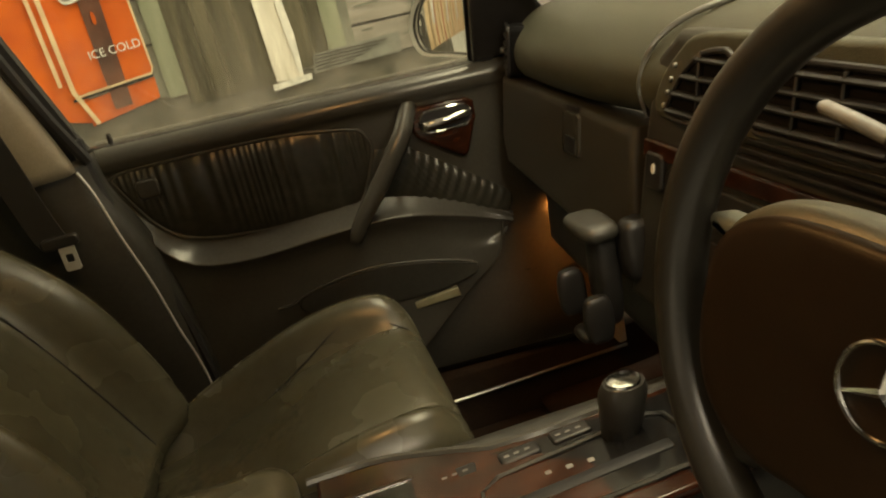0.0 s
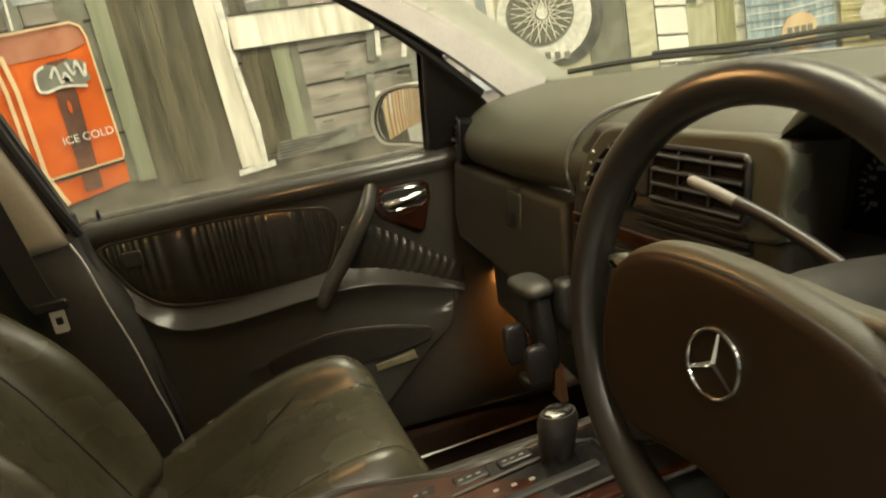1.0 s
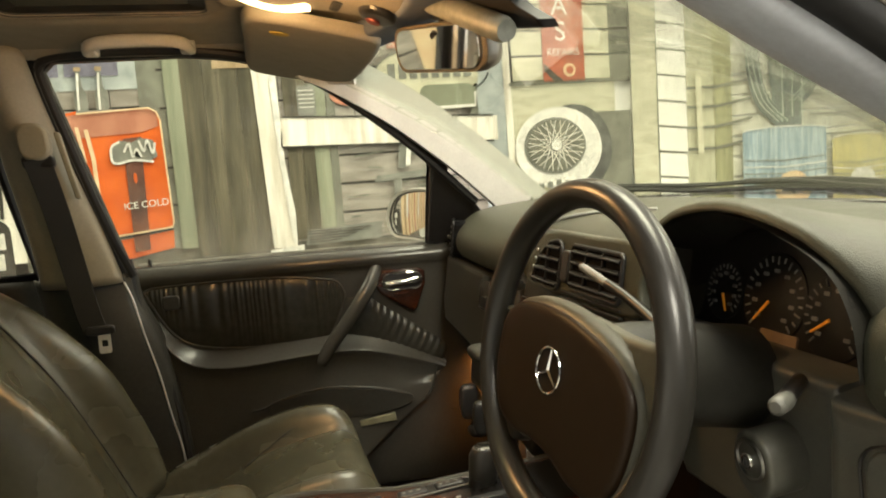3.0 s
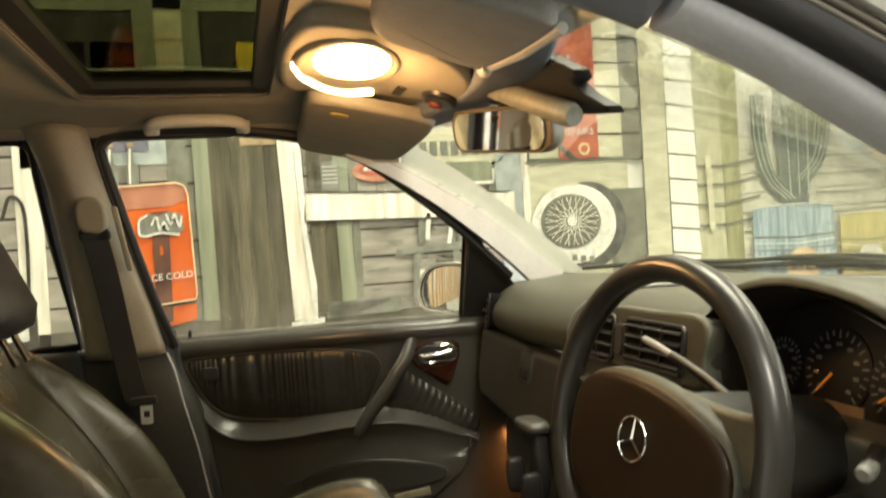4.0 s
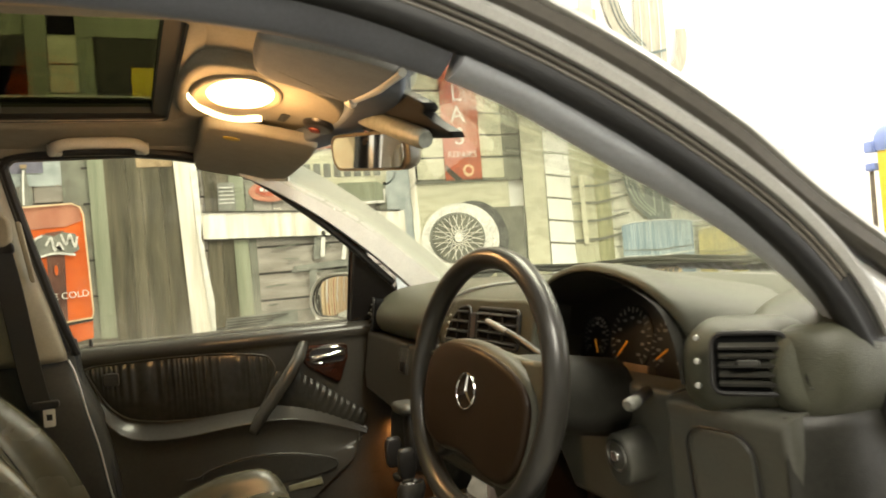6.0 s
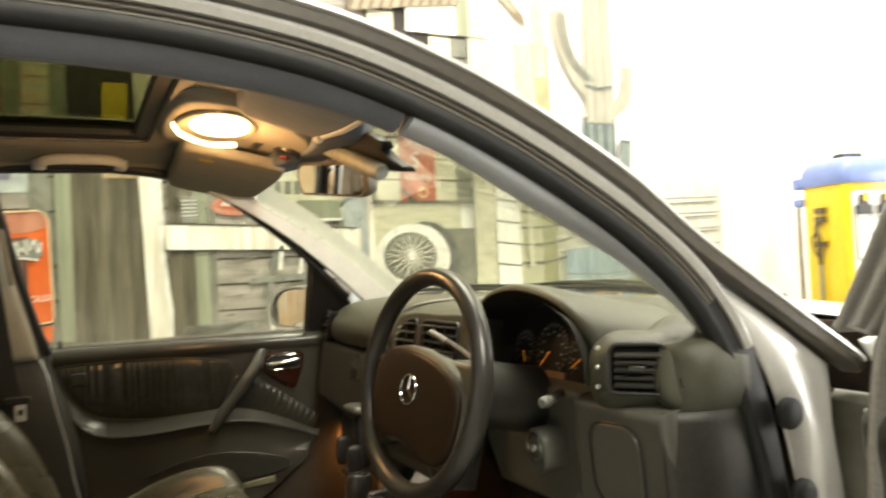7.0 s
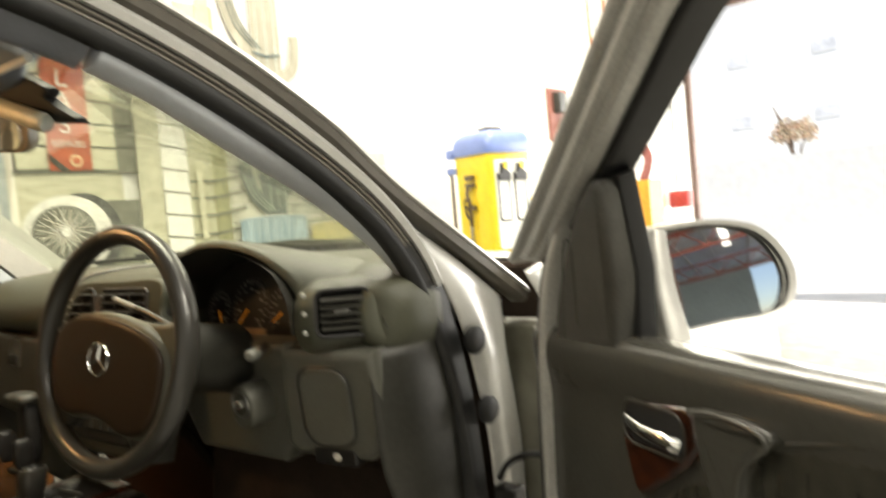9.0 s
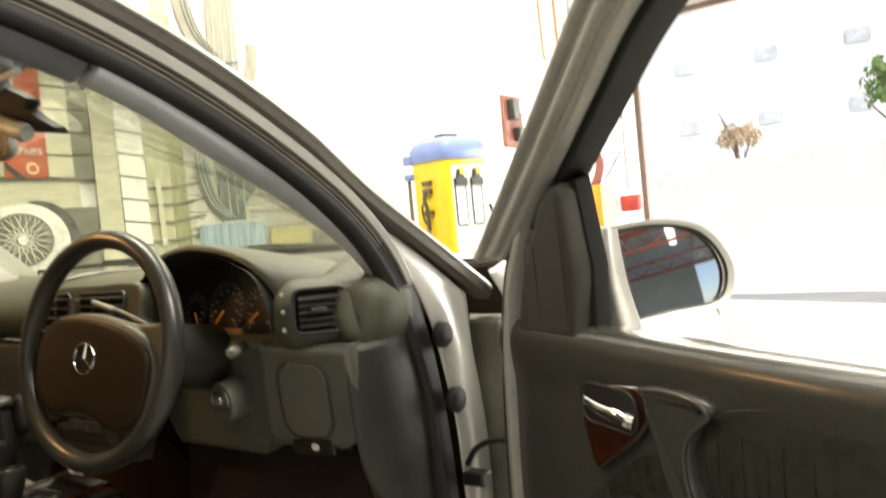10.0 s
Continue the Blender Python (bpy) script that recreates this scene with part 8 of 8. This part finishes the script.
part("visor_clip", tube(bmesh.new(), [(0.185, 0.425, 1.658), (0.182, 0.405, 1.655), (0.178, 0.385, 1.655)], 0.008, 10, [0.7, 1.0, 0.8]), PILLAR, dv, "pale visor clip")
# black sensor housing behind the interior mirror, with a pale bar
fin = [(0.665, 1.664), (0.655, 1.684), (0.47, 1.690), (0.412, 1.684), (0.366, 1.648), (0.372, 1.640), (0.392, 1.638), (0.386, 1.622), (0.366, 1.604), (0.372, 1.596), (0.415, 1.602), (0.50, 1.618), (0.58, 1.640), (0.64, 1.655)]
hm = part("mirror_housing", pad(bmesh.new(), fin, lambda u, v, w: Vector((0.285 - 0.9 * (v - 1.66) - w, u, v)), -0.004, 0.018, 0.004), RUBBER, car, "dark stepped sensor housing behind the mirror")
bm = bmesh.new()
tube(bm, [(0.252, 0.60, 1.676), (0.255, 0.58, 1.670), (0.292, 0.412, 1.602), (0.294, 0.402, 1.598)], 0.0165, 14, [0.7, 1.0, 1.0, 0.8])
part("housing_bar", bm, mat("grey_green_bar", (0.20, 0.21, 0.185), 0.5, scale=90), hm, "pale grey bar")
vp = visor([(0.005, 0.805), (0.008, 0.965), (0.01, 1.105), (0.03, 1.15), (0.12, 1.155), (0.19, 1.14), (0.215, 1.095), (0.225, 0.965), (0.225, 0.835), (0.20, 0.78), (0.05, 0.775)], LINER, "folded-up beige cloth sun visor", 0.775, 0.085)
part("warning_dot", pad(bmesh.new(), oval(0.06, 0.83, 0.016, 0.010, 14), lambda u, v, w: Vector((u, v, 1.694 - 0.20 * u - 0.085 * (v - 0.775) - w)), -0.01, 0.0016, 0.0004, 1), mat("yellow_label", (0.5, 0.36, 0.05), 0.6), vp, "yellow label")
part("mirror_stem", tube(bmesh.new(), curve([(0.29, 0.60, 1.665), (0.275, 0.585, 1.645), (0.255, 0.575, 1.62)], 4), 0.011, 10), BLACK, car, "black mirror stem")
mc = Vector((0.257, 0.585, 1.608))
ma = (Vector((0.289, 0.455, 1.591)) - Vector((0.2255, 0.715, 1.625))).normalized()
mn = Vector((-0.954, -0.30, -0.17))
mn = (mn - ma * mn.dot(ma)).normalized()
mv = mn.cross(ma) if mn.cross(ma).z > 0 else ma.cross(mn)
MF = lambda u, v, w: mc + ma * u + mv * v + mn * w
shape = rounded(-0.125, -0.031, 0.125, 0.033, 0.026, 6)
bm = bmesh.new()
rings(bm, [[MF(u * k, v * k, w) for u, v in shape] for k, w in ((0.95, 0.0), (1.0, 0.003), (1.05, 0.0), (1.05, -0.012), (0.95, -0.03), (0.6, -0.04))])
rm = part("interior_mirror", bm, mat("brown_mirror_shell", (0.13, 0.11, 0.08), 0.4, scale=60), car, "interior mirror in a grey-brown shell", sharp=60)
part("mirror_glass", pad(bmesh.new(), [(u * 0.94, v * 0.9) for u, v in shape], MF, 0.0, 0.0045, 0.001, 1), MIRROR, rm, "interior mirror glass")
bm = bmesh.new()
grab = curve([(-0.272, 1.105, 1.704), (-0.271, 1.075, 1.699), (-0.262, 1.046, 1.702), (-0.235, 1.034, 1.706), (-0.18, 1.031, 1.707), (-0.125, 1.036, 1.706), (-0.100, 1.050, 1.702), (-0.093, 1.078, 1.698), (-0.092, 1.108, 1.702)], 6)
sweep(bm, grab, circle(0.012, 12, 0.009), (0, 0, 1))
part("grab_handle", bm, PILLAR, car, "pale folding grab handle", sharp=70)
for x in (-0.268, -0.096):
    part("handle_foot", box(bmesh.new(), (x - 0.014, 1.088, 1.692), (x + 0.014, 1.118, 1.722)), PILLAR, bpy.data.objects["grab_handle"], bevel=0.005)

# petrol pump
PUMPY = mat("yellow_pump_enamel", (0.80, 0.58, 0.02), 0.35, scale=20, coat=0.3, wear=0.05)
PUMPB = mat("blue_pump_enamel", (0.18, 0.25, 0.55), 0.35, scale=20, coat=0.3, wear=0.05)
PUMPW = mat("white_enamel", (0.80, 0.80, 0.76), 0.4, scale=20, wear=0.03)
pump = tagged(part("petrol_pump", box(bmesh.new(), (-0.24, -0.22, 0.0), (0.24, 0.22, 0.14)), PUMPB, bevel=0.02), "old yellow petrol pump with a rounded blue top", "petrol pump")
px = lambda u, v, w: Vector((-0.205 - w, u, v))
py = lambda u, v, w: Vector((u, -0.185 - w, v))
bm = bmesh.new()
rings(bm, [[Vector((a, b, z)) for a, b in rounded(-0.205 * k, -0.185 * k, 0.205 * k, 0.185 * k, 0.03, 4)] for z, k in ((0.12, 1.0), (0.7, 0.98), (1.3, 0.98), (1.725, 1.0))])
part("cabinet", bm, PUMPY, pump, "yellow enamel cabinet")
bm = bmesh.new()
rings(bm, [[Vector((a, b, z)) for a, b in rounded(-0.22 * k, -0.20 * k, 0.22 * k, 0.20 * k, 0.06 * k, 5)] for z, k in ((1.705, 1.0), (1.725, 1.03), (1.785, 1.02), (1.825, 0.93), (1.85, 0.76), (1.858, 0.4))])
part("top_cowl", bm, PUMPB, pump, "rounded blue top")
part("globe_stub", box(bmesh.new(), (-0.08, -0.05, 1.85), (0.08, 0.05, 1.885)), DARKTRIM, pump, "dark globe base", bevel=0.012)
for z0, z1 in ((1.70, 1.765), (1.60, 1.645)):
    part("side_bracket", box(bmesh.new(), (-0.235, 0.165, z0), (-0.12, 0.245, z1)), PUMPB, pump, "blue-grey hose bracket", bevel=0.01)
bm = bmesh.new()
tube(bm, curve([(-0.20, 0.225, 1.63), (-0.205, 0.222, 1.4), (-0.20, 0.225, 1.0), (-0.19, 0.23, 0.5)], 5), 0.014, 8)
part("side_pipe", bm, mat("dull_brown_pipe", (0.14, 0.12, 0.10), 0.5, scale=60), pump, "dull brown hose pipe down the side")
face = part("dial_face", pad(bmesh.new(), rounded(-0.155, 1.10, 0.165, 1.66, 0.02), py, -0.01, 0.006, 0.004), PUMPW, pump, "white pump face")
for u in (-0.085, 0.075):
    part("dial_window", pad(bmesh.new(), rounded(u - 0.05, 1.28, u + 0.05, 1.54, 0.01), py, 0.002, 0.012, 0.003), PUMPW, face, "white dial window")
    bm = bmesh.new()
    tube(bm, [py(a, b, 0.010) for a, b in rounded(u - 0.05, 1.28, u + 0.05, 1.54, 0.01)], 0.006, 6, loop=True)
    part("window_ring", bm, DARKTRIM, face)
    part("spout_holder", pad(bmesh.new(), [(u - 0.058, 1.53), (u + 0.058, 1.53), (u + 0.058, 1.575), (u + 0.03, 1.585), (u + 0.016, 1.635), (u - 0.022, 1.635), (u - 0.034, 1.58), (u - 0.058, 1.575)], py, 0.008, 0.03, 0.004), BLACK, face, "black holder over the dial window")
    part("holder_cap", pad(bmesh.new(), rounded(u - 0.012, 1.60, u + 0.030, 1.645, 0.008), py, 0.02, 0.036, 0.003), PUMPY, face, "yellow holder cap")
part("blue_badge", pad(bmesh.new(), oval(0.0, 0.88, 0.14, 0.12), py, -0.004, 0.006, 0.002), PUMPB, pump, "blue and white badge")
part("badge_field", pad(bmesh.new(), oval(0.0, 0.88, 0.11, 0.09), py, 0.004, 0.009, 0.002), PUMPW, pump)
bm = bmesh.new()
tube(bm, curve([px(0.02, 1.52, 0.02), px(0.03, 1.46, 0.035), px(0.015, 1.40, 0.03), px(0.02, 1.26, 0.02)], 6), 0.014, 8)
tube(bm, curve([px(0.03, 1.45, 0.03), px(0.05, 1.41, 0.045), px(0.04, 1.33, 0.04), px(0.02, 1.29, 0.02)], 6), 0.008, 8)
for z in (1.55, 1.50, 1.36):
    box(bm, px(-0.03, z, 0.03), px(0.05, z + 0.03, 0.0))
noz = part("nozzle", bm, mat("worn_brass", (0.16, 0.125, 0.08), 0.4, metal=0.6, scale=60), pump, "grey metal nozzle on its hook")
bm = bmesh.new()
tube(bm, [px(0.02, 1.27, 0.02), px(0.022, 1.0, 0.022), px(0.02, 0.5, 0.03)], 0.012, 8)
part("hose_pipe", bm, SATIN, noz, "grey hose pipe")
bm = bmesh.new()
tube(bm, curve([(0.19, -0.20, 1.40), (0.24, -0.26, 1.1), (0.27, -0.28, 0.7), (0.24, -0.26, 0.35)], 8), 0.012, 8)
part("hose", bm, RUBBER, pump, "black rubber hose")
pump.matrix_world = pose(4.03, 2.20, 0.0, 0, 0, -12) @ Matrix.Diagonal((0.95, 0.95, 1.06, 1))

# wall services
ORANGE = mat("orange_conduit", (0.62, 0.22, 0.06), 0.5, scale=30)
GREYBOX = mat("grey_enclosure", (0.42, 0.42, 0.40), 0.5, scale=20)
REDBOARD = mat("red_brown_board", (0.32, 0.13, 0.10), 0.7, scale=20)
wy = WALLY - 0.002


def on_wall(name, lo, hi, depth, material, label, category, bevel=0.008):
    return tagged(part(name, box(bmesh.new(), (lo[0], wy - depth, lo[1]), (hi[0], wy, hi[1])), material, bevel=bevel), label, category)


mb = on_wall("meter_board", (5.52, 2.0), (5.84, 2.46), 0.03, REDBOARD, "red-brown meter board on the white wall", "meter board")
for lo, hi, m in (((5.58, 2.24), (5.68, 2.42), DARKTRIM), ((5.68, 2.28), (5.80, 2.40), GREYBOX), ((5.66, 2.05), (5.80, 2.17), DARKTRIM)):
    part("meter", box(bmesh.new(), (lo[0], wy - 0.10, lo[1]), (hi[0], wy - 0.028, hi[1])), m, mb, "meter box", bevel=0.01)
for u, r, m, z0 in ((6.33, 0.011, ORANGE, 2.85), (6.66, 0.014, ORANGE, 2.70), (6.44, 0.007, GREYBOX, 2.9), (6.82, 0.010, GREYBOX, 2.75)):
    bm = bmesh.new()
    tube(bm, curve([(u - 0.02, wy - 0.04, 4.6), (u, wy - 0.04, 3.6), (u + 0.02, wy - 0.04, 3.0), (u + 0.05, wy - 0.04, z0)], 8), r, 8)
    tagged(part("conduit", bm, m), "orange conduit down the wall" if m is ORANGE else "grey conduit down the wall", "conduit", "wall conduits")
bm = bmesh.new()
tube(bm, curve([(7.02, wy - 0.04, 2.8), (7.0, wy - 0.04, 3.5), (7.06, wy - 0.05, 3.62), (7.18, wy - 0.05, 3.58), (7.2, wy - 0.05, 2.8)], 8), 0.014, 8)
tagged(part("conduit", bm, GREYBOX), "bent grey conduit on the wall", "conduit", "wall conduits")
fb = on_wall("fuse_box", (6.90, 2.42), (7.12, 2.80), 0.12, GREYBOX, "grey fuse box on a red-brown board", "fuse box")
part("board", box(bmesh.new(), (6.88, wy - 0.03, 2.28), (7.10, wy - 0.001, 2.42)), REDBOARD, fb, "red-brown board under the fuse box", bevel=0.004)
part("lid_edge", box(bmesh.new(), (6.885, wy - 0.126, 2.44), (6.90, wy - 0.115, 2.78)), DARKTRIM, fb, "dark lid edge")
on_wall("switch_box", (6.70, 2.0), (6.93, 2.27), 0.08, GREYBOX, "small grey switch box on the wall", "switch box")
on_wall("socket_box", (7.22, 2.66), (7.34, 2.78), 0.07, DARKTRIM, "dark round socket box on the wall", "socket box", 0.02)
on_wall("tool_rack", (5.95, 1.30), (6.35, 1.72), 0.10, GREYBOX, "grey tool rack on the wall", "rack")
yb = on_wall("yellow_cabinet", (7.0, 1.10), (7.35, 1.62), 0.22, mat("orange_yellow_steel", (0.75, 0.36, 0.03), 0.45, scale=20), "orange-yellow machine cabinet against the wall", "cabinet")
hoses = hold("hose_bundle", "bundle of reddish hoses above the cabinet", "hose")
for k in range(4):
    part("hose", tube(bmesh.new(), curve([(7.05 + 0.06 * k, wy - 0.1, 1.6), (7.10 + 0.05 * k, wy - 0.16, 1.85), (7.02 + 0.07 * k, wy - 0.08, 2.1), (7.08 + 0.05 * k, wy - 0.1, 2.5)], 6), 0.014, 6), REDSTEEL, hoses)
bm = bmesh.new()
tube(bm, [(7.35, wy - 0.12, 1.66), (7.75, wy - 0.16, 1.98)], 0.012, 6)
tagged(part("rod", bm, DARKTRIM), "dark metal rod leaning on the wall", "rod")
tagged(part("red_bucket", rings(bmesh.new(), [[(7.95 + r * math.cos(t), wy - 0.16 + r * math.sin(t), z) for t in [2 * math.pi * k / 20 for k in range(20)]] for z, r in ((1.30, 0.11), (1.33, 0.125), (1.46, 0.13), (1.49, 0.12))]), mat("red_enamel", (0.45, 0.05, 0.04), 0.4)), "red round tin hanging on the wall", "tin")
bm = bmesh.new()
tube(bm, [(8.2, wy - 0.03, 4.4), (8.2, wy - 0.03, 1.55)], 0.02, 8)
tagged(part("conduit", bm, GREYBOX), "grey conduit beside the door post", "conduit", "wall conduits")
FLOOD = mat("olive_grey_casting", (0.22, 0.21, 0.17), 0.5, scale=20)
bm = bmesh.new()
rings(bm, [[(8.62 + a, wy - 0.22 + b, z) for a, b in circle(r, 18)] for z, r in ((3.62, 0.05), (3.68, 0.13), (3.86, 0.16), (3.98, 0.12), (4.02, 0.05))])
fl = tagged(part("wall_lamp", bm, FLOOD), "grey floodlight on a dark bracket high on the wall", "lamp")
part("bracket", box(bmesh.new(), (8.36, wy - 0.20, 3.56), (8.46, wy, 3.98)), BROWNSTEEL, fl, "dark red-brown bracket", bevel=0.01)
part("arm", box(bmesh.new(), (8.44, wy - 0.24, 3.70), (8.62, wy - 0.18, 3.78)), BROWNSTEEL, fl, "dark lamp arm", bevel=0.008)
bm = bmesh.new()
tube(bm, [(7.20, wy - 0.03, 3.42), (7.9, wy - 0.03, 3.46), (8.38, wy - 0.03, 3.55)], 0.010, 6)
tagged(part("conduit", bm, GREYBOX), "thin grey conduit running to the floodlight", "conduit", "wall conduits")

# outside: building and planting beyond the yard
FARWALL = mat("white_render", (0.90, 0.90, 0.88), 0.8, scale=0.6, wear=0.03)
# panes nearly as white as the render: outdoor glare put into their colour
GLAREPANE = mat("glare_paled_pane", (0.80, 0.81, 0.84), 0.3, scale=3)
bld = tagged(part("building", box(bmesh.new(), (42, -30, 0), (56, 26, 17)), FARWALL), "pale rendered building across the yard", "building")
for fl in range(4):
    for k in range(12):
        y = -26 + 4.2 * k
        w = part("window", box(bmesh.new(), (41.94, y, 1.6 + 3.3 * fl), (42.02, y + 1.1, 2.2 + 3.3 * fl)), GLAREPANE, bld, "window with glare put into its pale colour")
LEAF = mat("leaf_green", (0.24, 0.34, 0.11), 0.6, colour2=(0.16, 0.24, 0.07), scale=4, rand=0.0)
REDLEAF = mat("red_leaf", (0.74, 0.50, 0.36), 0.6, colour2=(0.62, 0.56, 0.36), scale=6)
BARK = mat("bark", (0.30, 0.22, 0.16), 0.85, scale=12, bump=0.5)


def tree(name, at, high, crown, leafm, label, seed):
    r = random.Random(seed)
    bm = bmesh.new()
    tube(bm, curve([(0, 0, 0), (0.06, 0.03, high * 0.3), (0.0, 0.1, high * 0.6), (0.1, 0.1, high * 0.85)], 5), high * 0.03, 8, [1 - 0.75 * k / 15 for k in range(16)])
    for k in range(7):
        a, h = r.uniform(0, 6.28), r.uniform(0.35, 0.75) * high
        tube(bm, [(0.02, 0.05, h), (crown * 0.4 * math.cos(a), crown * 0.4 * math.sin(a), h + 0.15 * high), (crown * 0.7 * math.cos(a), crown * 0.7 * math.sin(a), h + 0.28 * high)], high * 0.01, 5, [1, 0.7, 0.3])
    t = tagged(part(name, bm, BARK), label, "tree")
    bm = bmesh.new()
    for k in range(900):
        a, e, d = r.uniform(0, 6.28), r.uniform(-0.5, 1.0), crown * r.uniform(0.35, 1.0) ** 0.6
        d *= 0.75 + 0.35 * noise.noise(Vector((math.cos(a) * 2, math.sin(a) * 2, e * 2 + seed)))
        c = Vector((d * math.cos(a) * math.cos(e), d * math.sin(a) * math.cos(e), high * 0.78 + d * 0.8 * math.sin(e)))
        m = Matrix.Translation(c) @ Euler((r.uniform(0, 6), r.uniform(0, 6), r.uniform(0, 6))).to_matrix().to_4x4()
        s = crown * r.uniform(0.05, 0.10)
        vs = [bm.verts.new(m @ Vector(p)) for p in ((-s, 0, 0), (0, -s * 0.5, s * 0.1), (s, 0, 0), (0, s * 0.5, s * 0.1))]
        bm.faces.new(vs)
    part("crown", bm, leafm, t, "leafy crown", shade=False)
    t.location = at
    return t


tree("tree", (36, 1.6, 0), 6.6, 2.3, LEAF, "green leafy tree beyond the yard wall", 3)
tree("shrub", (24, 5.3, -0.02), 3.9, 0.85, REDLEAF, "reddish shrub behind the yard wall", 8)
slab("yard_wall", (21.8, -24, -0.02), (22.0, 20, 2.35), WHITEWALL, "white boundary wall of the yard", "wall")
